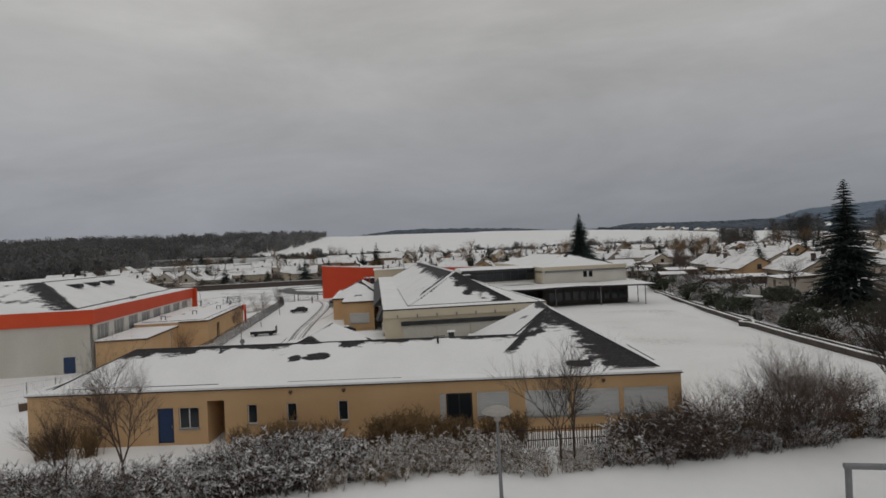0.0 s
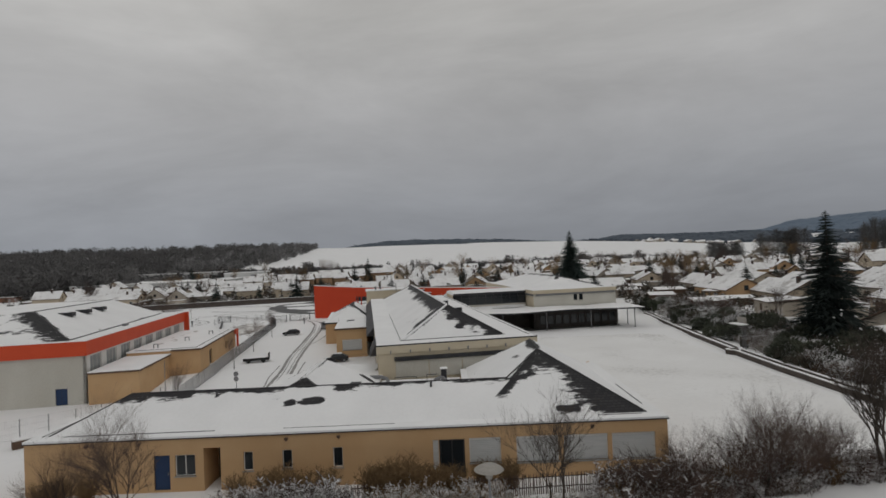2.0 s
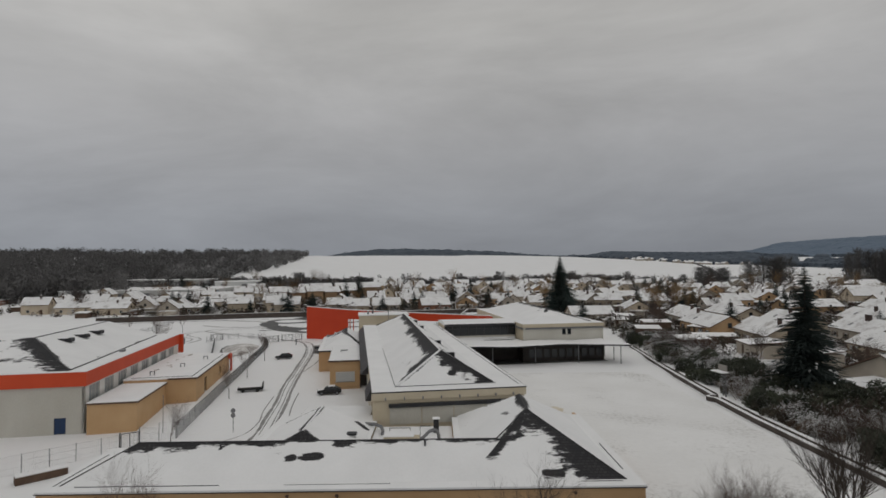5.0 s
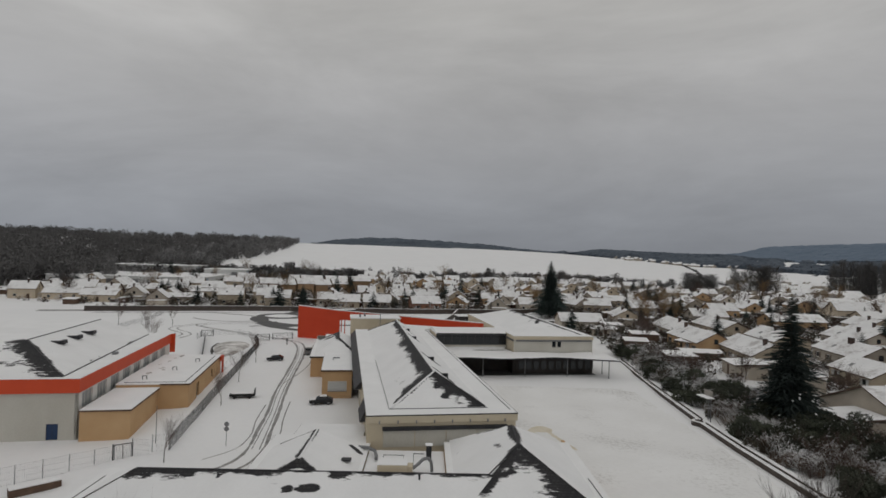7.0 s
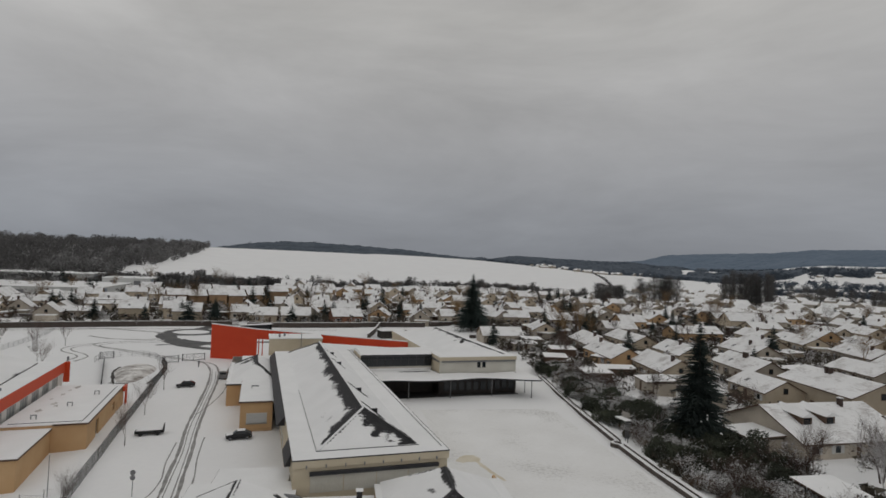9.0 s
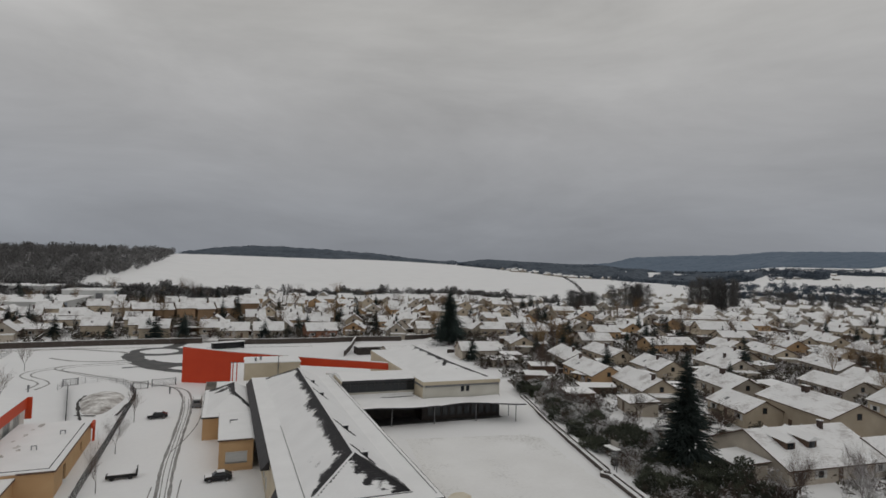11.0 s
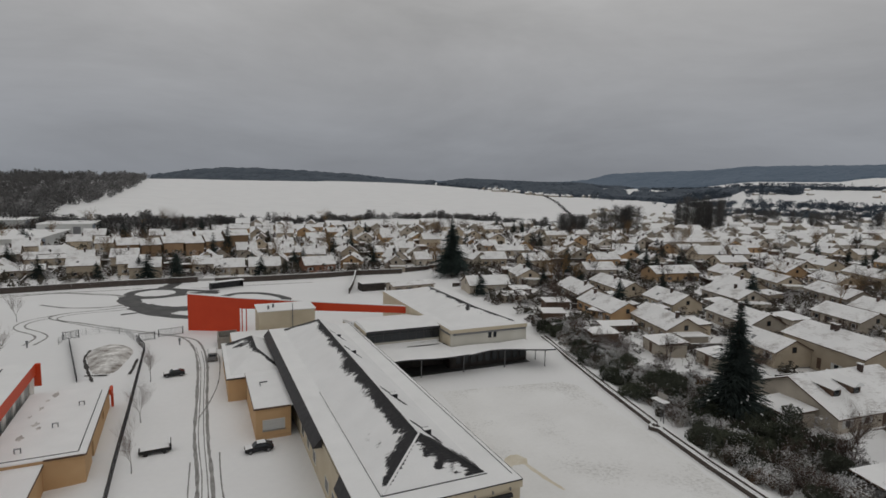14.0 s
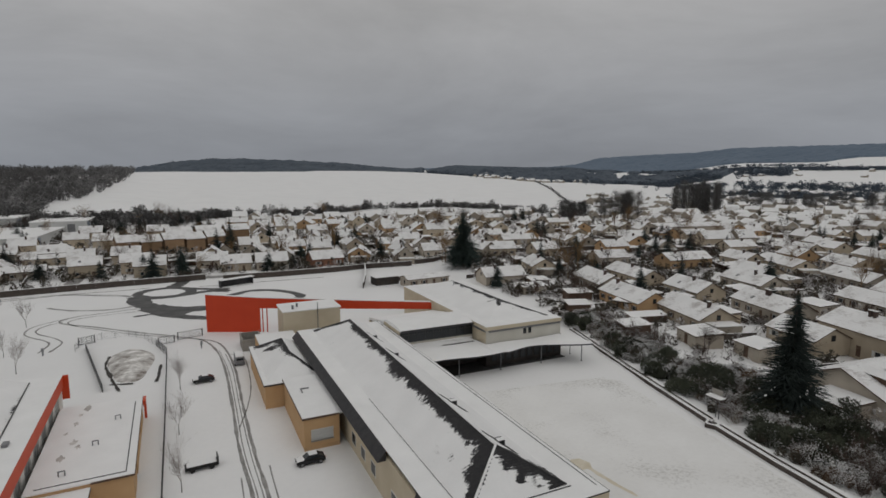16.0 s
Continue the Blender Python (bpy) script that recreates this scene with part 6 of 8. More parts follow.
# the big house with dormers by the school's bank
dh = house(pose(92.3, 30.4, land(94, 34), 0, 0, 4), 20.5, 16.0, 2.4, 3.6, HOUSE_GREY, "large beige house with two dormers and broad snowy roof", (0.72,), gable_window=False)
for x in (3.2, 7.6):
    d = part("dormer", boxes((x, 3.4, 3.3, x + 2.0, 7.4, 5.3), bevel=0.02), TIMBER, dh, "brown timber dormer")
    part("dormer_roof", solid([(x - 0.35, 2.9, 5.3), (x + 2.35, 2.9, 5.3), (x + 2.35, 8.2, 5.7), (x - 0.35, 8.2, 5.7), (x + 1.0, 2.9, 6.0), (x + 1.0, 8.2, 6.5)], [(0, 1, 4), (1, 2, 5, 4), (2, 3, 5), (3, 0, 4, 5), (0, 3, 2, 1)]), SNOW_ROOF, d)
    part("dormer_window", boxes((x + 0.4, 3.34, 3.9, x + 1.6, 3.398, 5.05)), WINDOW, d)
house(pose(113.0, 31.5, land(113, 34), 0, 0, 4), 8.0, 9.0, 2.4, 2.2, HOUSE_GREY, "low beige house wing with snowy roof", (), group="village houses")


def shed(x, y, rz, L, D, h, wall, label, open_front=False):
    s = thing("garden_shed", pose(x, y, land(x, y), 0, 0, rz), label, "shed", "garden sheds")
    if open_front:
        for a in (0.1, L - 0.1):
            for b in (0.1, D - 0.1):
                part("post", boxes((a - 0.07, b - 0.07, -0.3, a + 0.07, b + 0.07, h)), TIMBER, s)
        part("back_wall", boxes((0.18, D - 0.12, -0.3, L - 0.18, D - 0.04, h)), TIMBER, s)
    else:
        part("wall", boxes((0, 0, -0.4, L, D, h), bevel=0.02), wall, s)
        part("door", boxes((L * 0.5 - 0.5, -0.06, 0, L * 0.5 + 0.5, -0.003, min(2.0, h - 0.1))), TIMBER, s)
    v = [(-0.3, -0.3, h + 0.002), (L + 0.3, -0.3, h + 0.002), (L + 0.3, D + 0.3, h + 0.5), (-0.3, D + 0.3, h + 0.5)]
    r = part("roof", solid(v + [(a, b, c + 0.2) for a, b, c in v], [(0, 3, 2, 1), (4, 5, 6, 7), (0, 1, 5, 4), (1, 2, 6, 5), (2, 3, 7, 6), (3, 0, 4, 7)]), SNOW_ROOF, s)
    r.data.materials.append(TIMBER)
    for p in r.data.polygons:
        if p.normal.z < 0.4:
            p.material_index = 1


for row in ((89.0, 71.5, -100, 7.0, 6.0, 2.3, HOUSE_GREY, "grey lean-to garage under snow"), (78.6, 98.0, -12, 5.6, 4.0, 2.0, TIMBER, "brown timber shed under snow"), (80.0, 76.2, 0, 6.2, 4.2, 1.9, TIMBER, "brown timber shed under snow"),
            (86.4, 39.8, -92, 6.4, 5.2, 2.2, HOUSE_GREY, "beige garage under snow"), (94.3, 61.6, -92, 6.0, 5.0, 2.2, HOUSE_GREY, "beige garage under snow"), (84.5, 108.5, -5, 7, 4, 2.1, TIMBER, "brown timber shed under snow"),
            (77.5, 122, 4, 8, 4.4, 2.0, HOUSE_GREY, "beige garage under snow"), (83.0, 128, 0, 6, 4, 2.1, TIMBER, "brown timber shed under snow"), (107, 84, -98, 7, 5, 2.2, HOUSE_CREAM, "cream garage under snow"), (109, 100, -98, 6, 4.5, 2.2, HOUSE_GREY, "beige garage under snow"),
            (133, 104, -98, 6, 5, 2.2, TIMBER, "brown timber shed under snow"), (136, 84, -98, 8, 5, 2.3, HOUSE_GREY, "beige garage under snow"), (159, 112, -98, 7, 5, 2.2, HOUSE_CREAM, "cream garage under snow"), (164, 128, -98, 6, 5, 2.2, TIMBER, "brown timber shed under snow"),
            (106, 118, -95, 6, 5, 2.2, HOUSE_GREY, "beige garage under snow"), (87, 84, -6, 9, 3, 1.4, TIMBER, "long low timber shed under snow"), (128, 52, -97, 7, 5, 2.2, HOUSE_GREY, "beige garage under snow")):
    shed(*row)
shed(91.0, 97.2, -60, 6.5, 4.0, 2.3, TIMBER, "open timber carport with snowy roof", True)
shed(79.3, 13.2, 2, 5.4, 5.0, 2.1, TIMBER, "open timber carport with snowy roof", True)
shed(161, 133, 1, 12, 4.0, 2.2, TIMBER, "open timber carport with snowy roof", True)


def hangar():
    h = house(pose(221, 242.6, land(221, 242.6), 0, 0, -2), 44, 18, 4.4, 1.6, HOUSE_GREY, "long low grey hall with snowy roof at the village edge", (), windows=False, gable_window=False, group="", rich=False)
    # solid near-black box; its colour stands for the shade inside an opening
    part("wall_opening", boxes((-3.8, 3, 0, -0.01, 14, 3.9)), DARKWALL, h)


hangar()
for x, y, rz, L, D, h in ((-176, 258, 6, 80, 62, 5.6), (-118, 322, 8, 26, 30, 6.4), (-200, 330, 8, 70, 30, 6.0)):
    b = thing("industrial_hall", pose(x, y, land(x + L / 2, y), 0, 0, rz), "pale blue-grey flat-roofed hall with snow on top", "hall", "industrial halls")
    part("wall", boxes((0, 0, -2, L, D, h), bevel=0.05), SHUTTER, b)
    part("roof_deck", boxes((-0.3, -0.3, h, L + 0.3, D + 0.3, h + 0.4), bevel=0.08), SNOW_ROOF, b)
    for k in range(int(L / 13)):
        part("panel", boxes((4 + k * 13, -0.06, 0.2, 7.6 + k * 13, -0.002, h - 1.4)), GREYMETAL, b)
    part("gable_panel", boxes((L + 0.002, 3, 0.2, L + 0.08, 11, h - 0.6)), HALLBLUE, b, "pale blue cladding panel")
for i in range(5):
    b = house(pose(-57 + i * 8.6, 242 + i * 3.6, land(-40, 250), 0, 0, 22 + 3 * (i % 2)), 8.2, 10, 6.6 - 0.5 * (i % 2), 2.6, HOUSE_BROWN, "tall brown terrace house with snowy roof", (), rich=False)
for i in range(3):
    b = house(pose(-42 + i * 13, 268 + i * 5, land(-30, 275), 0, 0, 20), 11.5, 9, 7.0, 2.6, HOUSE_BROWN, "tall brown terrace house with snowy roof", (), rich=False)
bs = thing("bus_shelter", pose(-9.0, 163.8, 0, 0, 0, 30), "long dark glazed bus shelter with snowy roof", "shelter")
part("glazing", boxes((0, 1.6, 0, 11, 1.7, 2.3), (0, 0, 0, 0.1, 1.6, 2.3), (10.9, 0, 0, 11, 1.6, 2.3)), DARKMETAL, bs)
part("roof", boxes((-0.3, -0.3, 2.3, 11.3, 2.0, 2.5), bevel=0.03), SNOW_ROOF, bs)
cr = thing("modular_classroom", pose(39.2, 152.5, 0, 0, 0, 12), "dark flat-roofed portable classroom under snow", "classroom")
part("wall", boxes((0, 0, 0, 8, 5, 2.6), bevel=0.03), DARKWALL, cr)
part("roof", boxes((-0.3, -0.3, 2.6, 8.3, 5.3, 2.85), bevel=0.05), SNOW_ROOF, cr)

# ---- further houses: a few built once and repeated along the streets ----
PROTOS = [house(pose(0, -900 - 40 * i, -60), *spec, gable_window=True, rich=False, group="village houses", windows=True) for i, spec in enumerate((
    (14, 9, 2.9, 2.4, HOUSE_CREAM, CREAM_H), (17, 9, 2.9, 2.3, HOUSE_CREAM, CREAM_H), (11, 8.5, 3.0, 2.8, HOUSE_GREY, GREY_H), (10, 8, 4.2, 3.0, HOUSE_CREAM, "tall cream house with steep snowy roof"), (12, 9, 3.0, 2.6, HOUSE_OCHRE, OCHRE_H), (9, 8, 3.2, 3.2, HOUSE_GREY, GREY_H)))]
rng = random.Random(5)
placed = [(x + 8 * math.cos(radians(rz)) - 4.5 * math.sin(radians(rz)), y + 8 * math.sin(radians(rz)) + 4.5 * math.cos(radians(rz))) for x, y, rz, *_ in NEAR_HOUSES] + [(103, 38), (240, 250), (-35, 258), (-20, 264), (-47, 252), (-55, 248), (-28, 256), (-42, 274), (-28, 280), (-16, 284), (-46, 238), (-34, 244)]
FAR = []


def settle(x, y, rz, kinds, gap):
    if any((x - a) ** 2 + (y - b) ** 2 < gap * gap for a, b in placed):
        return
    placed.append((x, y))
    FAR.append((x, y, rz, rng.choice(kinds)))


for i in range(14):
    for j in range(18):
        x = 92 + i * 25 + rng.uniform(-3.5, 3.5) - j * 3.0
        y = 32 + j * 21 + rng.uniform(-3, 3) + i * 3.0
        if x > 84 + max(0, (120 - y) * 0.1) and y < 404 and not (x < 132 and y < 150):
            settle(x, y, -98 + rng.uniform(-5, 5) if rng.random() < 0.72 else rng.uniform(-8, 6), (0, 1, 0, 4, 2), 19.5)
for i in range(9):
    for j in range(12):
        x, y = -22 + i * 15.5 + rng.uniform(-3, 3), 206 + j * 15.5 + rng.uniform(-3, 3)
        if math.hypot(x - 20, y + 20) < 412:
            settle(x, y, rng.choice((-98, 5, 8, -80)) + rng.uniform(-9, 9), (2, 3, 5, 4), 13.0)
for i in range(9):
    for j in range(8):
        x, y = -150 + i * 15.5 + rng.uniform(-3, 3), 196 + j * 15 + rng.uniform(-3, 3) - i * 0.5
        if x < -24 and y < (258 if x < -88 else 300):
            settle(x, y, rng.choice((12, 12, -80)) + rng.uniform(-8, 8), (2, 5, 0, 0, 3), 13.5)
for k in range(170):
    az, r = radians(rng.uniform(30, 66)), rng.uniform(400, 860)
    settle(20 + r * math.sin(az), -20 + r * math.cos(az), rng.uniform(-110, 20), (0, 2, 3, 4), 20)
for k in range(36):
    az, r = radians(rng.uniform(40, 66)), rng.uniform(900, 2100)
    settle(20 + r * math.sin(az), -20 + r * math.cos(az), rng.uniform(-110, 20), (0, 2, 3, 4), 20)
for k in range(34):
    az = rng.choice((20.2, 22.5, 23.6, 25.0, 26.5, 28.0, 30.0, 31.5)) + rng.gauss(0, 0.45)
    az, r = radians(az), rng.uniform(1230, 1470)
    settle(20 + r * math.sin(az), -20 + r * math.cos(az), rng.uniform(-110, 20), (3, 2), 22)
for k in range(22):
    az, r = radians(rng.uniform(20.5, 27.5)), rng.uniform(1215, 1300)
    settle(20 + r * math.sin(az), -20 + r * math.cos(az), rng.uniform(-110, 20), (3, 1), 17)
FAR.sort(key=lambda q: math.hypot(q[0] - 20, q[1] + 20))
for x, y, rz, k in FAR[:165]:
    copy_thing(PROTOS[k], pose(x, y, land(x, y), 0, 0, rz))
# the farthest houses in one piece
bw, br = bmesh.new(), bmesh.new()
for x, y, rz, k in FAR[165:]:
    L, D, e, rise = ((14, 9, 2.9, 2.4), (17, 9, 2.9, 2.3), (11, 8.5, 3.0, 2.8), (10, 8, 4.2, 3.0), (12, 9, 3.0, 2.6), (9, 8, 3.2, 3.2))[k]
    for target, src in ((bw, house_wall_bm(L, D, e, rise)), (br, roof_bm(L, D, e, rise))):
        src.transform(pose(x, y, land(x, y), 0, 0, rz))
        me = bpy.data.meshes.new("tmp")
        src.to_mesh(me)
        src.free()
        target.from_mesh(me)
        bpy.data.meshes.remove(me)
dist = thing("distant_houses", pose(0, 0, 0), "distant village houses with snowy roofs", "houses", kind="stuff")
part("walls", bw, HOUSE_GREY, dist)
part("roofs", br, SNOW_ROOF, dist)
for p in PROTOS:
    for o in (*p.children_recursive, p):
        bpy.data.objects.remove(o)


SHED = thing("garden_shed", pose(0, -900, -60), "small dark garden shed under snow", "shed", "village sheds")
part("wall", boxes((0, 0, -0.4, 4.5, 3.4, 2.0), bevel=0.02), TIMBER, SHED)
part("roof", solid([(-0.3, -0.3, 2.0), (4.8, -0.3, 2.0), (4.8, 3.7, 2.4), (-0.3, 3.7, 2.4), (-0.3, -0.3, 2.2), (4.8, -0.3, 2.2), (4.8, 3.7, 2.6), (-0.3, 3.7, 2.6)], [(0, 3, 2, 1), (4, 5, 6, 7), (0, 1, 5, 4), (1, 2, 6, 5), (2, 3, 7, 6), (3, 0, 4, 7)]), SNOW_ROOF, SHED)
for x, y, rz, k in FAR[:190]:
    a = radians(rz + rng.choice((0, 90, 180, 270)))
    sx, sy = x + 12.5 * math.cos(a), y + 12.5 * math.sin(a)
    if rng.random() < 0.6 and not any((sx - a2) ** 2 + (sy - b2) ** 2 < 90 for a2, b2 in placed):
        copy_thing(SHED, pose(sx, sy, land(sx, sy), 0, 0, rz))


# garages and garden walls of the village
GARAGE = thing("garage", pose(0, -900, -60), "low rendered garage with flat snowy roof", "garage", "village garages")
part("wall", boxes((0, 0, -0.4, 3.6, 6.2, 2.3), bevel=0.02), HOUSE_GREY, GARAGE)
part("roof", boxes((-0.15, -0.15, 2.3, 3.75, 6.35, 2.5), bevel=0.04), SNOW_ROOF, GARAGE)
part("door", boxes((0.5, -0.05, 0, 3.1, -0.002, 2.0), bevel=0.01), TIMBER, GARAGE)
CARPORT = thing("carport", pose(0, -900, -60), "open timber carport with snow on its roof", "carport", "village carports")
part("roof", boxes((-0.15, -0.15, 2.2, 5.15, 4.15, 2.36), bevel=0.03), SNOW_ROOF, CARPORT)
part("fascia", boxes((-0.1, -0.1, 2.02, 5.1, 4.1, 2.198)), TIMBER, CARPORT)
for x, y in ((0, 0), (4.85, 0), (0, 3.85), (4.85, 3.85)):
    part("post", boxes((x, y, -0.4, x + 0.15, y + 0.15, 2.02)), TIMBER, CARPORT)
part("back_panel", boxes((0.15, 3.88, -0.4, 4.85, 3.96, 1.9)), TIMBER, CARPORT)
GWALL = thing("garden_wall", pose(0, -900, -60), "low grey-brown garden wall capped with snow", "wall", "village garden walls")
part("masonry", boxes((0, 0, -0.5, 14, 0.2, 1.25)), BRICKWALL, GWALL)
part("snow_cap", boxes((-0.02, -0.04, 1.25, 14.02, 0.24, 1.34), bevel=0.03), SNOW_ROOF, GWALL)
SIZES = ((14, 9), (17, 9), (11, 8.5), (10, 8), (12, 9), (9, 8))
near = [(x, y, rz, L, D) for x, y, rz, L, D, *_ in NEAR_HOUSES] + [(x, y, rz, *SIZES[k]) for x, y, rz, k in FAR[:110]]


def free(m, px, py, own, gap):
    q = m @ Vector((px, py, 0))
    return not (q.y < 150 and q.x < 88) and not any((q.x - a) ** 2 + (q.y - b) ** 2 < gap * gap for a, b in placed if (a - own[0]) ** 2 + (b - own[1]) ** 2 > 70)


for x, y, rz, L, D in near:
    m = pose(x, y, 0, 0, 0, rz)
    for src, chance, px, py, turn, gap in ((GARAGE, 0.5, L + 0.05, 1.4, 0, 10), (CARPORT, 0.4, -6.0, D - 3.0, 0, 9), (GWALL, 0.6, -1.0, D + 6.5, 0, 7), (GWALL, 0.5, L + 5.0, -4.0, 90, 7), (SHED, 0.45, 2.0, D + 2.6, 0, 9)):
        if rng.random() < chance and free(m, px + 2, py + 2, (x, y), gap):
            q = m @ Vector((px + 2, py + 2, 0))
            o = pose(x, y, land(q.x, q.y), 0, 0, rz) @ pose(px, py, 0, 0, 0, turn)
            copy_thing(src, o)
for src in (GARAGE, CARPORT, GWALL, SHED):
    for o in (*src.children_recursive, src):
        bpy.data.objects.remove(o)


# ---- plants ----
def conifer_bm(h, r, seed, levels=26):
    rg = random.Random(seed)
    crown, trunk = bmesh.new(), bmesh.new()
    tube(trunk, (0, 0, -0.5), (0, 0, h * 0.5), 0.018 * h, 0.012 * h, 8)
    tube(trunk, (0, 0, h * 0.5), (0, 0, h * 0.98), 0.012 * h, 0.002 * h, 6)
    for i in range(levels):
        f = i / (levels - 1)
        z = h * (0.10 + 0.88 * f)
        rad = r * (1 - f) ** 0.78 + 0.04 * r
        n = int(6 + 10 * (1 - f)) if levels < 70 else int(4 + 6 * (1 - f))
        a0 = rg.uniform(0, 6.28)
        for k in range(n):
            a = a0 + 2 * math.pi * k / n + rg.uniform(-0.25, 0.25)
            lump = noise.noise((1.3 * math.cos(a) + seed, 1.3 * math.sin(a), f * 7))
            L = rad * (1 + 0.45 * lump) * rg.uniform(0.6, 1.12)
            zb = z + rg.uniform(-0.03, 0.03) * h * (1 - 0.7 * f)
            droop = rg.uniform(0.12, 0.34) * L * (1.25 - f)
            d = Vector((math.cos(a), math.sin(a), 0))
            s = Vector((-d.y, d.x, 0))
            segs = 4
            for q in range(segs):
                t0, t1 = q / segs, (q + 1) / segs
                p0 = d * (L * t0) + Vector((0, 0, zb - droop * t0 * t0))
                w = L * 0.26 * (1 - t0) + 0.12
                for sg in (-1, 1, 0):
                    tip = p0 + d * (L * 0.36) * (1.05 - 0.4 * t0) + s * (sg * w * rg.uniform(0.9, 1.6)) + Vector((0, 0, -droop * 0.5 * rg.uniform(0.2, 1.1)))
                    vs = [crown.verts.new(p0 + s * 0.06 * w), crown.verts.new(p0 - s * 0.06 * w + Vector((0, 0, -0.22 * w))), crown.verts.new(tip)]
                    crown.faces.new(vs)
                    vs = [crown.verts.new(p0 + Vector((0, 0, 0.10 * w))), crown.verts.new(p0 + d * 0.3 * w + s * sg * 0.5 * w), crown.verts.new(tip + Vector((0, 0, 0.12 * w)))]
                    crown.faces.new(vs)
    return trunk, crown


def snow_tufts(bm, n, h, r, seed, low=0.05, high=0.5, size=0.22):
    rg = random.Random(seed)
    for _ in range(n):
        f = rg.uniform(low, high)
        a = rg.uniform(0, 6.28)
        rad = r * (1 - f) ** 0.85 * rg.uniform(0.6, 1.02)
        c = Vector((rad * math.cos(a), rad * math.sin(a), h * (0.08 + 0.85 * f)))
        d = Vector((math.cos(a), math.sin(a), -0.4)) * size * rg.uniform(0.6, 2.0)
        s = Vector((-math.sin(a), math.cos(a), 0)) * size * rg.uniform(0.4, 0.9)
        up = Vector((0, 0, size * 0.25))
        v = [bm.verts.new(c - s), bm.verts.new(c + s), bm.verts.new(c + d), bm.verts.new(c + up)]
        bm.faces.new((v[0], v[2], v[3]))
        bm.faces.new((v[2], v[1], v[3]))
        bm.faces.new((v[1], v[0], v[3]))


def conifer(m, h, r, seed, label, levels=26, snow=0):
    t = thing("conifer", m, label, "tree", "conifers")
    trunk, crown = conifer_bm(h, r, seed, levels)
    part("trunk", trunk, BARK, t)
    part("crown", crown, NEEDLE, t)
    if snow:
        bm = bmesh.new()
        snow_tufts(bm, snow, h, r, seed + 1, 0.0, 0.28)
        part("snow_dusting", bm, SNOW_ROOF, t)["kind"] = "stuff"
    return t


def limb(bm, p, d, length, r, depth, rg, sides=4, spread=0.75, up=0.15):
    n = 3
    for i in range(n):
        q = p + d * (length / n)
        tube(bm, p, q, r * (1 - 0.22 * i), r * (1 - 0.22 * (i + 1)), sides)
        if depth > 0:
            for _ in range(2 if depth > 1 else 3):
                side = Vector((rg.gauss(0, 1), rg.gauss(0, 1), rg.gauss(0, 0.5))).normalized()
                nd = (d + side * spread + Vector((0, 0, up))).normalized()
                limb(bm, q, nd, length * rg.uniform(0.5, 0.75), r * (0.55 - 0.08 * i), depth - 1, rg, 3, spread, up)
        p = q
        d = (d + Vector((rg.gauss(0, 0.12), rg.gauss(0, 0.12), rg.gauss(0.03, 0.08)))).normalized()


def bare_tree(m, h, seed, label, mat=None, stems=1, depth=3, name="bare_tree", group="bare trees", lean=0.0, thick=0.022, spread=0.75):
    rg = random.Random(seed)
    t = thing(name, m, label, "tree", group)
    trunk, crown = bmesh.new(), bmesh.new()
    for s in range(stems):
        a = 2 * math.pi * s / max(stems, 1) + rg.uniform(-0.4, 0.4)
        k = 0.0 if stems == 1 else 0.16 + lean
        d = Vector((k * math.cos(a), k * math.sin(a), 1)).normalized()
        base = Vector((0.12 * math.cos(a), 0.12 * math.sin(a), -0.3)) * (0 if stems == 1 else 1)
        base.z = -0.3
        top = base + d * h * 0.34
        tube(trunk, base, top, thick * h, thick * h * 0.72, 7)
        for _ in range(3):
            nd = (d + Vector((rg.gauss(0, 0.35), rg.gauss(0, 0.35), 0.25))).normalized()
            limb(crown, top, nd, h * rg.uniform(0.42, 0.6), thick * h * 0.5, depth, rg, 4, spread)
    part("trunk", trunk, mat or BARK, t)
    part("crown", crown, mat or TWIG, t)
    return t


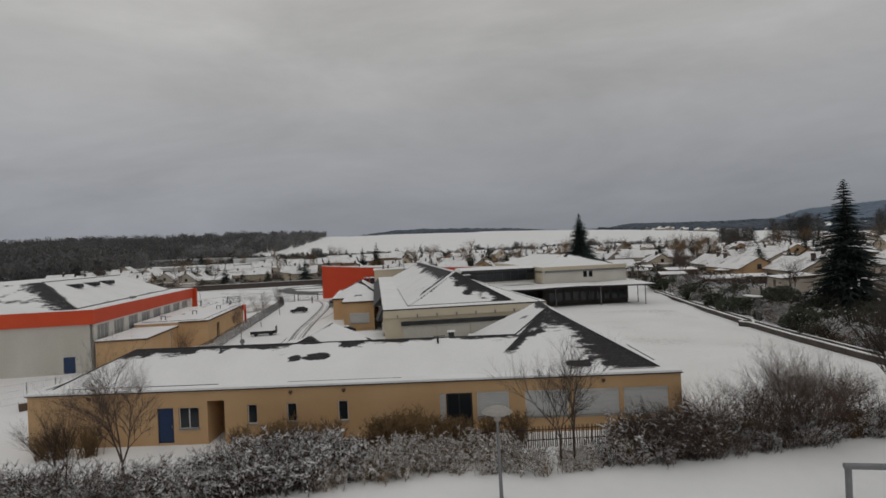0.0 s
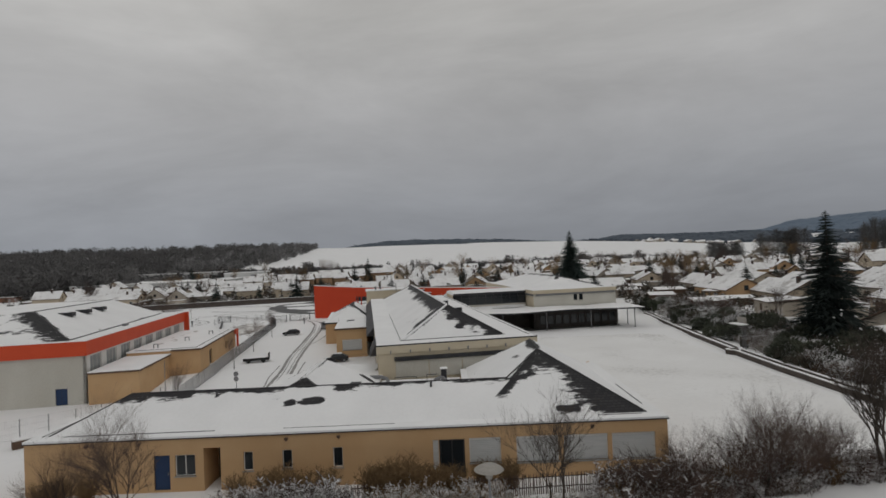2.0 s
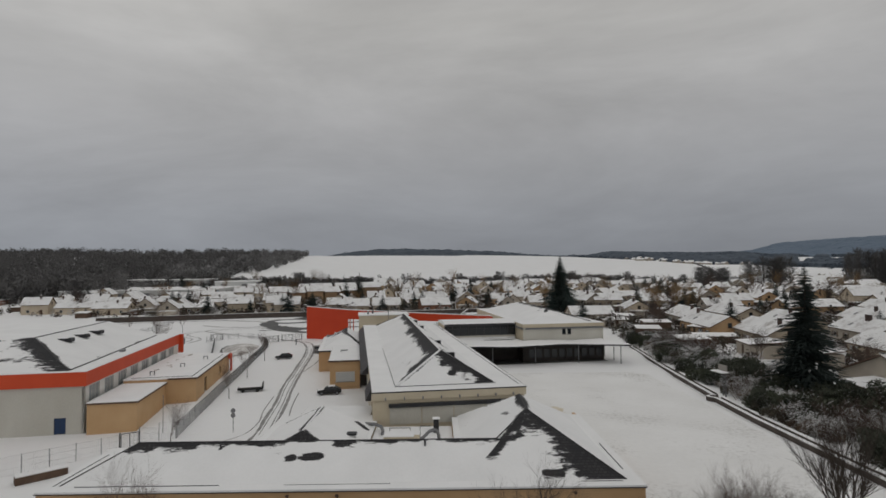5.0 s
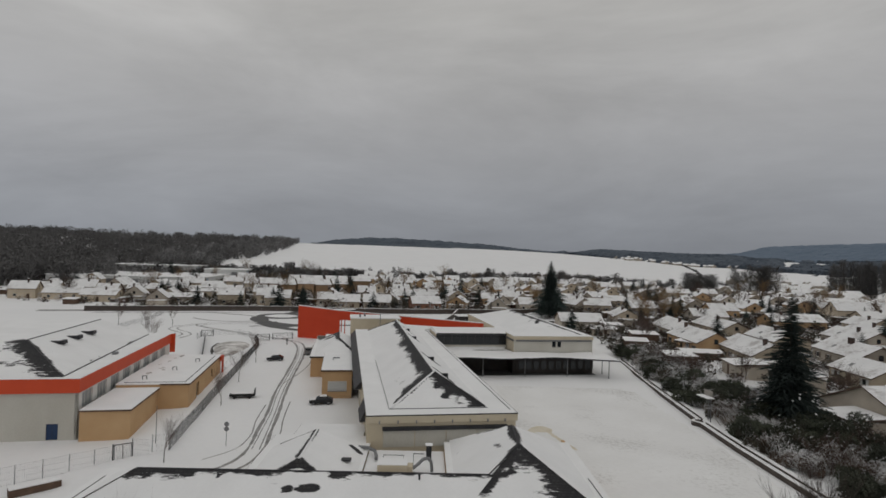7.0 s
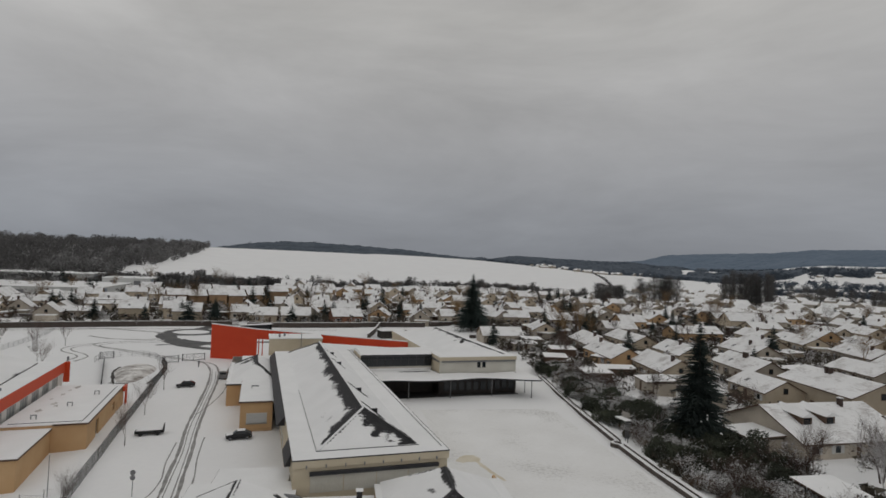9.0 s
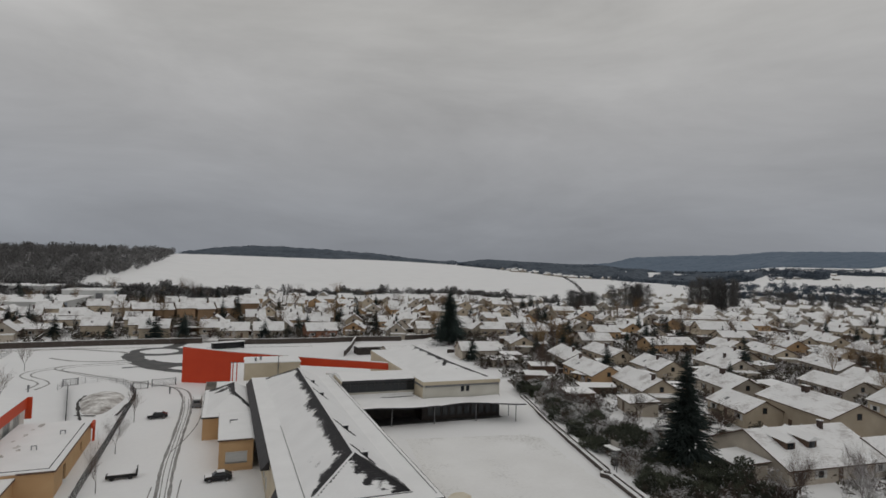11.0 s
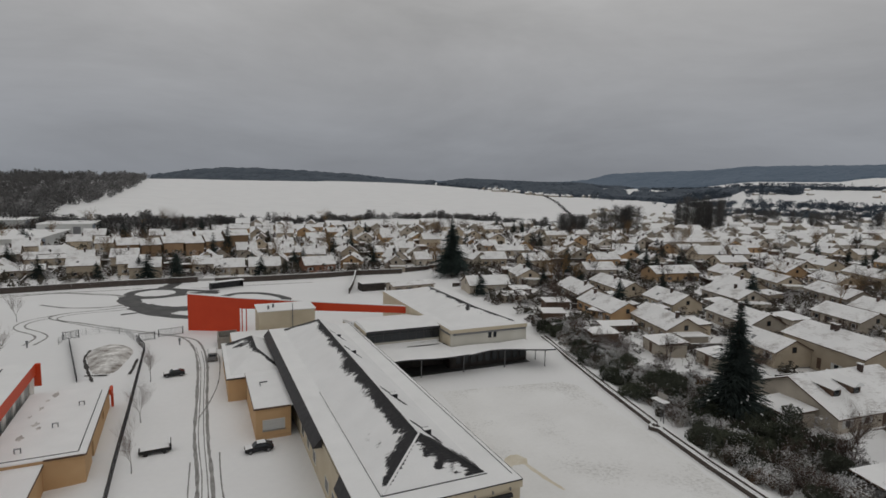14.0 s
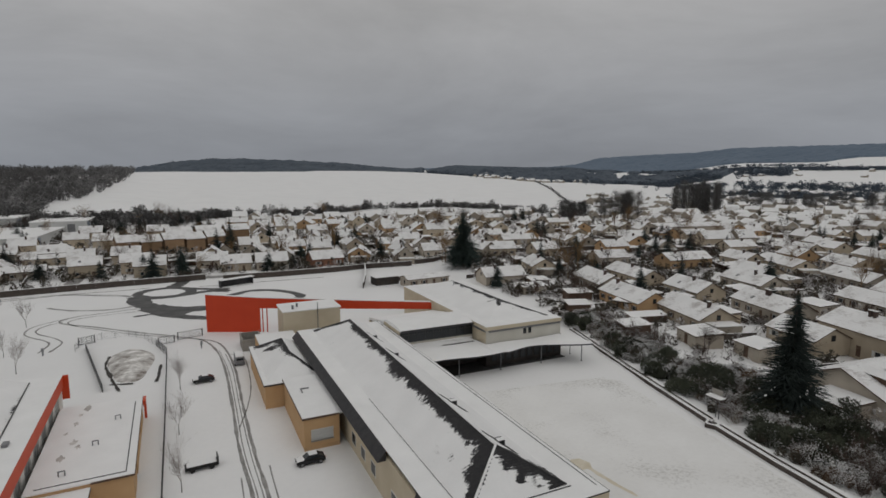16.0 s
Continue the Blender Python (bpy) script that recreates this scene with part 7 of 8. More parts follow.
def shrub_meshes(h, r, seed, stems, twigs=10, up=1.0, frost=0.4):
    """Upright stems that fork into fine twigs; returns stem and frosted-twig meshes."""
    rg = random.Random(seed)
    a_bm, b_bm = bmesh.new(), bmesh.new()
    for _ in range(stems):
        a = rg.uniform(0, 6.28)
        p = Vector((rg.gauss(0, 0.22 * r), rg.gauss(0, 0.22 * r), -0.1))
        d = Vector((math.cos(a) * rg.uniform(0.1, 0.75), math.sin(a) * rg.uniform(0.1, 0.75), up)).normalized()
        L = h * rg.uniform(0.65, 1.1)
        n = 4
        rad = 0.016 * rg.uniform(0.8, 1.8)
        for i in range(n):
            q = p + d * (L / n)
            tube(a_bm, p, q, rad * (1 - i / (n + 1)), rad * (1 - (i + 1) / (n + 1)), 3)
            for _ in range(twigs if i else 2):
                s = Vector((rg.gauss(0, 1), rg.gauss(0, 1), rg.gauss(0.3, 0.6))).normalized()
                nd = (d * 0.7 + s).normalized()
                tl = L * rg.uniform(0.07, 0.22)
                o = p + (q - p) * rg.random()
                tube(a_bm, o, o + nd * tl, 0.011, 0.004, 3)
                if rg.random() < frost * (1.5 if noise.noise((o.x * 1.6, o.y * 1.6, o.z * 1.6 + seed)) > 0.0 else 0.35):
                    c, e = o + nd * tl * rg.uniform(0.0, 0.3), rg.uniform(0.016, 0.042)
                    tip = o + nd * tl * rg.uniform(0.75, 1.1)
                    w2 = nd.orthogonal().normalized() * e
                    v = [b_bm.verts.new(q2) for q2 in (c + w2, c - w2, c + Vector((0, 0, 1.4 * e)), tip)]
                    for f in ((0, 1, 2), (0, 3, 1), (1, 3, 2), (2, 3, 0)):
                        b_bm.faces.new([v[i2] for i2 in f])
            p = q
            d = (d + Vector((rg.gauss(0, 0.26), rg.gauss(0, 0.26), rg.gauss(-0.06, 0.14)))).normalized()
    out = []
    for nm, bm in (("branching", a_bm), ("frosted_growth", b_bm)):
        me = bpy.data.meshes.new(nm)
        bm.to_mesh(me)
        bm.free()
        out.append(me)
    return out


def leaf_bush_mesh(name, r, h, seed, n, size, mat):
    """An uneven evergreen mass of small leaf sprays in several lumps."""
    rg = random.Random(seed)
    lumps = [(Vector((rg.gauss(0, 0.42 * r), rg.gauss(0, 0.42 * r), h * rg.uniform(0.25, 0.75))), r * rg.uniform(0.35, 0.62)) for _ in range(8)]
    verts, faces = [], []
    for _ in range(n):
        c, q = rg.choice(lumps)
        d = Vector((rg.gauss(0, 1), rg.gauss(0, 1), rg.gauss(0, 1))).normalized()
        p = c + d * q * rg.uniform(0.55, 1.12)
        if p.z < 0:
            continue
        s = size * rg.uniform(0.5, 1.5)
        i = len(verts)
        u = (d + Vector((rg.gauss(0, 0.8), rg.gauss(0, 0.8), rg.gauss(0, 0.8)))).normalized()
        w = u.orthogonal().normalized()
        verts += [p - w * s * 0.5, p + w * s * 0.5, p + u * s * 1.3, p + u * s * 0.5 + d * 0.3 * s]
        faces += [(i, i + 1, i + 3), (i + 1, i + 2, i + 3), (i + 2, i, i + 3)]
    me = bpy.data.meshes.new(name)
    me.from_pydata([tuple(v) for v in verts], [], faces)
    me.materials.append(mat)
    return me


def stem_mesh(h, seed):
    bm = bmesh.new()
    rg = random.Random(seed)
    for _ in range(5):
        tube(bm, (rg.gauss(0, 0.1), rg.gauss(0, 0.1), -0.2), (rg.gauss(0, 0.5), rg.gauss(0, 0.5), h * 0.6), 0.06, 0.02, 5)
    me = bpy.data.meshes.new("branching")
    bm.to_mesh(me)
    bm.free()
    me.materials.append(BARK)
    return me


SHRUBS = []
for i, (h, r, n) in enumerate(((2.2, 1.6, 32), (2.7, 1.7, 34), (1.8, 1.6, 32), (3.3, 1.9, 38))):
    a, b = shrub_meshes(h, r, 40 + i, n, frost=(0.62, 0.4, 0.95, 0.16)[i])
    a.materials.append((TWIG, TWIG, TWIG_TAN, TWIG)[i])
    b.materials.append(FROST_LEAF)
    SHRUBS.append((a, b))
tan_a, tan_b = shrub_meshes(1.9, 1.1, 60, 60, 6, 1.6, 0.3)
dark_a, dark_b = shrub_meshes(1.9, 1.5, 64, 70, 14, 0.9, 0.34)
dark_a.materials.append(PURPLE)
dark_b.materials.append(FROST_LEAF)
tan_a.materials.append(TWIG_TAN)
tan_b.materials.append(TWIG_TAN)


def shrub(x, y, k, s, label, rz=0.0, name="shrub", group="hedge shrubs"):
    t = thing(name, pose(x, y, land(x, y), 0, 0, rz) @ Matrix.Diagonal((s, s, s, 1)), label, "shrub", group)
    a, b = SHRUBS[k] if k < 4 else (tan_a, tan_b) if k == 4 else (dark_a, dark_b)
    shared("branching", a, t)["kind"] = "stuff"
    shared("dry_growth" if k == 4 else "frosted_growth", b, t)["kind"] = "stuff"


rg = random.Random(11)
FROST, DARKS, TANS = "leafless shrub with frost and snow on its twigs", "dense dark leafless shrub in the hedge", "tan dry-stalked shrub against the school wall"
EDGE = [(-12, -13.5), (10, -10.2), (19.8, -8.1), (23.7, -7.2), (28.1, -6.3), (33, -6.9), (37.4, -6.5), (42.8, -5.6), (46.8, -5.0), (50.6, -4.2), (54, -3.4), (62, -2.4)]
for i in range(104):
    x = -11 + 70 * (i / 103) + rg.uniform(-0.5, 0.5)
    for row in range(2):
        y = along(EDGE, x) + 0.75 + row * 1.3 + rg.uniform(-0.45, 0.45)
        if 7.5 < x < 15.5 and row == 1:
            continue
        k = 2 if 22 < x < 36 else rg.choice((0, 1, 2, 0, 1)) if x < 40 else rg.choice((1, 3, 3, 0))
        s = (0.85 if x < 13 else 1.05 if x < 22 else 0.62 if x < 38 else 0.66) * rg.uniform(0.75, 1.08)
        shrub(x, y, k, s * (0.75 if k == 3 else 1.0), FROST if k < 3 else DARKS, rg.uniform(0, 360))
for i in range(44):
    x = rg.uniform(-11, 12)
    shrub(x, along(EDGE, x) + rg.uniform(0.2, 3.4), rg.choice((0, 1, 2, 0, 3)), rg.uniform(0.5, 0.9), FROST, rg.uniform(0, 360))
for i in range(34):
    x = rg.uniform(15.6, 23.2)
    shrub(x, along(EDGE, x) + rg.uniform(1.0, 4.4), rg.choice((0, 1, 0, 2)), rg.uniform(0.75, 1.05), FROST, rg.uniform(0, 360))
for i in range(20):
    x = rg.uniform(23.2, 31)
    shrub(x, along(EDGE, x) + rg.uniform(0.8, 3.0), 2, rg.uniform(0.7, 1.05), FROST, rg.uniform(0, 360))
for i in range(16):
    x = rg.uniform(37.5, 43.5)
    shrub(x, along(EDGE, x) + rg.uniform(0.8, 2.6), rg.choice((3, 3, 4)), rg.uniform(0.7, 0.98), DARKS, rg.uniform(0, 360))
for x in (14.9, 16.5, 17.6, 19.0, 20.6, 24.0, 24.8, 25.4, 26.0, 26.6, 27.1, 30.6, 32.2, 2.2, 3.4, 5.0):
    shrub(x, -1.4 + rg.uniform(-0.6, 0.3), 4, rg.uniform(0.75, 1.1), TANS, rg.uniform(0, 360))
for i in range(34):
    x = rg.uniform(35.5, 52.5)
    shrub(x, along(EDGE, x) + rg.uniform(1.2, 3.6), rg.choice((0, 4, 4, 1)), rg.uniform(0.62, 0.95), FROST, rg.uniform(0, 360))
for i in range(9):
    x = rg.uniform(16.2, 22.8)
    shrub(x, along(EDGE, x) + rg.uniform(0.6, 2.4), 5, rg.uniform(0.75, 1.1), "dense purple-brown shrub in the snowy hedge", rg.uniform(0, 360))
for i in range(7):
    x = rg.uniform(3.0, 9.5)
    shrub(x, along(EDGE, x) + rg.uniform(0.8, 2.6), 5, rg.uniform(0.6, 0.95), "dense purple-brown shrub in the snowy hedge", rg.uniform(0, 360))
for i in range(16):
    shrub(rg.uniform(23.6, 29.0), rg.uniform(-2.9, -1.7), 4, rg.uniform(0.9, 1.3), TANS, rg.uniform(0, 360))
bare_tree(pose(10.8, -7.2, 0), 5.4, 3, "small leafless tree with upswept branches before the school wing", stems=1, depth=4, spread=0.66, thick=0.02, mat=TWIG)
bare_tree(pose(6.6, -6.0, 0), 3.9, 12, "thin leafless sapling before the school wing", stems=2, depth=3, spread=0.45, thick=0.014)
bare_tree(pose(34.8, -5.7, 0), 5.6, 5, "leafless two-stemmed tree before the shuttered windows", stems=1, depth=3, spread=0.6, thick=0.015, mat=BARK)
bare_tree(pose(34.1, -5.5, 0), 5.3, 6, "leafless tree leaning out of the hedge", stems=1, depth=3, lean=0.1, spread=0.6, thick=0.015, mat=BARK)
for i, (x, y, h, st) in enumerate(((45.2, -3.6, 2.9, 4), (47.0, -3.4, 3.7, 5), (48.7, -3.2, 4.3, 6), (49.8, -2.8, 3.8, 5), (43.6, -1.6, 2.9, 2), (52.4, -2.4, 3.0, 4))):
    bare_tree(pose(x, y, 0, 0, 0, 70 * i), h, 60 + i, "tall leafless shrub of many arching stems in the hedge", stems=st + 2, depth=3, spread=0.66, thick=0.010, lean=0.5, name="tall_shrub", group="tall hedge shrubs")
bare_tree(pose(55.4, -2.6, 0), 6.5, 8, "tall leafless tree beside the yard", stems=3, depth=3, spread=0.32, mat=BARK)
shrub(48.9, -3.5, 2, 0.5, "small snow-laden shrub at the edge of the hedge")
for i, (x, y, h) in enumerate(((-5.3, 58.1, 4.6), (-7.8, 75.8, 5.0), (-2.7, 42.8, 4.6), (-0.55, 20.6, 4.4), (-37.5, 92.4, 5.0), (-49, 128, 5.5), (-54, 122, 5.0), (-44, 104, 4.5), (-58, 132, 6.5), (-64, 126, 6.0))):
    bare_tree(pose(x, y, land(x, y), 0, 0, 40 * i), h, 20 + i, "slim leafless tree planted in the snow", stems=1, depth=3, thick=0.013, spread=0.55)


def paling():
    f = thing("paling_fence", pose(0, 0, 0), "rustic paling fence of thin grey stakes before the school wing", "fence")
    bm = bmesh.new()
    tube(bm, (0, 0, -0.1), (0, 0, 1.25), 0.035, 0.025, 5)
    me = bpy.data.meshes.new("stake")
    bm.to_mesh(me)
    bm.free()
    me.materials.append(TWIG)
    r2 = random.Random(2)
    for i in range(150):
        x = 22.5 + 20.0 * i / 149
        shared("stake", me, f, pose(x, -3.2 + 0.05 * (x - 22.5) + r2.uniform(-0.05, 0.05), 0, r2.uniform(-3, 3), r2.uniform(-4, 4), 0))
    for z in (0.4, 1.0):
        w = part("rail", boxes((0, -0.02, z, 20.2, 0.02, z + 0.05)), TWIG, f)
        w.matrix_basis = pose(22.4, -3.16, 0, 0, 0, 2.86)


paling()

# dark bank of bushes between the yard wall and the gardens
BUSHES = [leaf_bush_mesh("crown", 2.0, 2.4, 70, 3000, 0.22, LEAF), leaf_bush_mesh("crown", 1.7, 2.0, 71, 2400, 0.18, BRUSH), leaf_bush_mesh("crown", 2.2, 2.9, 72, 3200, 0.22, LEAF), leaf_bush_mesh("crown", 1.6, 1.7, 73, 1900, 0.14, HAZEL)]
STEMS = stem_mesh(2.5, 9)
SNOWY = [leaf_bush_mesh("snow_dusting", 2.0, 2.5, 70, 700, 0.13, FROST_LEAF), leaf_bush_mesh("snow_dusting", 1.75, 2.1, 71, 2300, 0.15, FROST_LEAF)]


def bush(x, y, k, s, snow, label):
    t = thing("bush", pose(x, y, land(x, y), 0, 0, rg.uniform(0, 360)) @ Matrix.Diagonal((s, s, s * rg.uniform(0.85, 1.15), 1)), label, "bush", "bushes on the bank")
    shared("crown", BUSHES[k], t)["kind"] = "stuff"
    shared("branching", STEMS, t)
    if snow:
        shared("snow_dusting", SNOWY[snow - 1], t)["kind"] = "stuff"


EVERG, SCRUB, RUSTY = "dark evergreen bush on the bank dusted with snow", "tangled dark scrub bush with some snow", "rust-brown leafy bush with some snow"
for i in range(275):
    y = rg.uniform(2, 94)
    base = 69.6 + max(0, (y - 38) * 0.095)
    width = 15 if y < 55 else 6
    x = base + 0.8 + width * rg.random() ** 1.3
    if any((x - a) ** 2 + (y - b) ** 2 < 18 for a, b in ((69.9, 39.8), (83, 76), (82, 15), (89, 36.5))):
        continue
    clump = noise.noise((x * 0.16, y * 0.13, 4))
    k = rg.choice((0, 2, 2)) if clump > 0.12 else rg.choice((1, 3, 3, 1)) if y < 36 else rg.choice((1, 1, 3, 0))
    big = 1.15 if 40 < y < 56 and x > 76 else 0.92
    bush(x, y, k, big * rg.uniform(0.65, 1.1), rg.choice((0, 1, 1, 2)) if clump > 0.12 else rg.choice((1, 1, 2, 2)), (EVERG, SCRUB, SCRUB, RUSTY)[k])
for i in range(120):
    y = rg.uniform(0, 88)
    x = 70.4 + max(0, (y - 38) * 0.095) + rg.uniform(0, 9 if y > 36 else 16)
    shrub(x, y, rg.choice((0, 1, 2, 3)) if y > 32 else rg.choice((1, 3, 3, 3)), rg.uniform(0.8, 1.3), FROST, rg.uniform(0, 360), "bank_shrub", "leafless shrubs on the bank")
for i in range(16):
    bush(80 + rg.gauss(0, 3.0), 32.5 + rg.gauss(0, 3.5), rg.choice((0, 2, 2)), rg.uniform(0.8, 1.2), rg.choice((0, 1)), EVERG)
conifer(pose(79.9, 37.0, land(80, 37)), 19.0, 5.6, 1, "tall dark spruce above the bank with snow low on its boughs", 96, 40)
conifer(pose(76.5, 174.0, land(76, 174)), 22.8, 7.6, 2, "tall dark spruce among the village roofs", 62)
for i, (x, y) in enumerate(((96, 22), (104, 20), (92, 18), (87, 24), (112, 26), (99, 52), (88, 62), (92, 118), (86, 104))):
    bare_tree(pose(x, y, land(x, y), 0, 0, 50 * i), rg.uniform(4.5, 6.5), 100 + i, "leafless garden tree dusted with snow", TWIG_SNOW if i in (2, 4) else TWIG, stems=2, depth=3, spread=0.8, thick=0.018)
# garden and street trees of the village, each kind built once
TREE_A = bare_tree(pose(110, 150, land(110, 150)), 8, 200, "leafless village garden tree", depth=3, spread=0.8, thick=0.018)
TREE_B = bare_tree(pose(60, 230, land(60, 230)), 10, 201, "leafless village garden tree", TWIG_TAN, depth=3, spread=0.7, thick=0.018)
TREE_C = conifer(pose(60, 205, land(60, 205)), 10, 3.2, 210, "dark village conifer dusted with snow", 18, 14)
TREE_D = conifer(pose(-24, 190, land(-24, 190)), 9, 3.8, 211, "broad dark conifer by the village street", 16, 10)
for i in range(440):
    az, r = radians(rg.uniform(-34, 62)), rg.uniform(150, 480)
    x, y = 20 + r * math.sin(az), -20 + r * math.cos(az)
    if (y < 185 and x < 72) or (az < radians(31) and r > 415) or (x - 76.5) ** 2 + (y - 174) ** 2 < 200 or any((x - a) ** 2 + (y - b) ** 2 < 38 for a, b in placed):
        continue
    src = rg.choice((TREE_A, TREE_A, TREE_B, TREE_C, TREE_D))
    copy_thing(src, pose(x, y, land(x, y) - 0.1, 0, 0, rg.uniform(0, 360)) @ Matrix.Diagonal((*(3 * [rg.uniform(0.6, 1.15)]), 1)))
for x, y, s in ((-70, 196, 0.9), (-33, 187, 1.1), (-26, 200, 1.0), (-37, 193, 0.9), (-16, 228, 1.3), (-12, 246, 1.5), (46, 250, 1.2), (52, 214, 1.0)):
    copy_thing(TREE_D if s < 1.15 else TREE_C, pose(x, y, land(x, y), 0, 0, 30 * x) @ Matrix.Diagonal((s, s, s * 1.1, 1)))


def wood(name, spots, mat, label, n, seed, category="woods", fine=0.2):
    """Leafless crowns seen from far off: fine slivers fanning out and small ragged facets all round."""
    g = np.random.default_rng(seed)
    base = np.repeat(np.array([(x, y, land(x, y) - 0.3, w, h) for x, y, w, h in spots]), n, axis=0)
    m = len(base)
    cx, cy, cz, w, h = base.T
    a, f = g.uniform(0, 6.2832, m), 0.12 + 0.88 * g.random(m)
    rad = w * np.sqrt(np.maximum(0.05, 1 - ((f - 0.55) / 0.5) ** 2)) * g.random(m) ** 0.4
    ca, sa = np.cos(a), np.sin(a)
    tip = np.stack((cx + rad * ca, cy + rad * sa, cz + h * f * g.uniform(0.9, 1.04, m)), 1)
    root = np.stack((cx + 0.3 * rad * ca, cy + 0.3 * rad * sa, cz + h * np.maximum(0, 0.8 * f - 0.2)), 1)
    s = g.normal(size=(m, 3)) * (1, 1, 0.7)
    s *= (w * g.uniform(0.6, 1.4, m) * min(fine, 0.1) / np.linalg.norm(s, axis=1))[:, None]
    sliver = np.stack((root, tip + s, tip - s * 0.6), 1)
    e = (w * fine * g.uniform(0.8, 1.7, m))[:, None, None]
    facet = tip[:, None, :] + g.normal(size=(m, 3, 3)) * e * (1, 1, 0.8)
    facet[:, :, 2] = np.maximum(facet[:, :, 2], cz[:, None])
    pick = g.random(m) < (1.0 if fine < 0.09 else 0.25)
    tri = np.where(pick[:, None, None], sliver, facet)
    me = bpy.data.meshes.new(name)
    me.vertices.add(3 * m)
    me.vertices.foreach_set("co", tri.astype(np.float32).ravel())
    me.loops.add(3 * m)
    me.loops.foreach_set("vertex_index", np.arange(3 * m, dtype=np.int32))
    me.polygons.add(m)
    me.polygons.foreach_set("loop_start", np.arange(0, 3 * m, 3, dtype=np.int32))
    me.update(calc_edges=True)
    me.validate()
    me.materials.append(mat)
    return tagged(new(name, me), label, category, kind="stuff")


def polar(az, r):
    return 20 + r * math.sin(radians(az)), -20 + r * math.cos(radians(az))


def wood_edge(r):
    for (r0, a0), (r1, a1) in zip(WOOD_EDGE, WOOD_EDGE[1:]):
        if r <= r1:
            return a0 + (a1 - a0) * (r - r0) / (r1 - r0)
    return -13.0


WOOD_EDGE = [(300, -24.0), (430, -21.6), (490, -20.5), (545, -19.5), (557, -17.3), (620, -16.0), (680, -15.0), (730, -14.4), (800, -13.6), (900, -13.1)]


def canopy(name, az0, az1, r0, r1, da, dr, h0, h1, mat, label, seed, where=None):
    """The closed, uneven top of a far wood, one bumpy sheet over its land."""
    r3 = random.Random(seed)
    verts, faces = [], []
    na, nr = int((az1 - az0) / da), int((r1 - r0) / dr)
    for j in range(nr + 1):
        for i in range(na + 1):
            a, r = az0 + da * (i + r3.uniform(-0.4, 0.4)), r0 + dr * (j + r3.uniform(-0.4, 0.4))
            x, y = polar(a, r)
            rim = i in (0, na) or j in (0, nr) or (where and not where(a, r))
            verts.append((x, y, land(x, y) + (-3.0 if rim else r3.uniform(h0, h1))))
    for j in range(nr):
        for i in range(na):
            k = j * (na + 1) + i
            faces.append((k, k + 1, k + na + 2, k + na + 1))
    me = bpy.data.meshes.new(name)
    me.from_pydata(verts, [], faces)
    me.materials.append(mat)
    return tagged(new(name, me), label, "woods", kind="stuff")


rw = random.Random(21)
spots, pale = [], []
while len(spots) < 5200:
    r = 330 + 720 * rw.random() ** 1.15
    az = rw.uniform(-72, wood_edge(r))
    if r < 436 and az > -30:
        continue
    h = rw.uniform(9, 14.5) * (0.75 if az > wood_edge(r) - 1.2 else 1.0)
    spot = (*polar(az, r), rw.uniform(3.4, 5.6), h)
    spots.append(spot)
    if (az > wood_edge(r) - 5 and rw.random() < 0.62):
        pale.append(spot)
        spots.pop()
        spots.append((spot[0], spot[1], spot[2] * 0.7, h * 0.75))
wood("hillside_woods", spots, WOODS, "dark leafless woods on the hillside", 110, 31, fine=0.1)
wood("hillside_wood_edge", pale, FROSTWOODS, "frosted grey trees along the edge of the hillside woods", 120, 38, fine=0.09)
spots, pale = [], []
for i in range(420):
    az = rw.uniform(-8, 28)
    r = along(FOOT_R, az) + rw.uniform(-12, 2)
    (spots if rw.random() < 0.7 else pale).append((*polar(az, r), rw.uniform(1.8, 3.8), rw.uniform(2.5, 6.0) * (1.5 if noise.noise((az * 0.7, 3, 1)) > 0.25 else 1.0)))
for i in range(620):
    az = rw.uniform(-38, -7)
    r = along(FOOT_R, az) - 3 - 60 * rw.random() * smooth((-6 - az) / 6)
    tall = 1.75 if noise.noise((az * 0.55, 9, 1)) > 0.3 else 1.0
    (spots if rw.random() < 0.75 else pale).append((*polar(az, r), rw.uniform(2.6, 4.6), rw.uniform(4.0, 7.0) * tall))
wood("field_hedgerow", spots, WOODS, "leafless hedgerow along the foot of the white field", 90, 32, fine=0.12)
wood("frosted_hedgerow", pale, FROSTWOODS, "frosted bushes along the foot of the white field", 90, 39, fine=0.1)


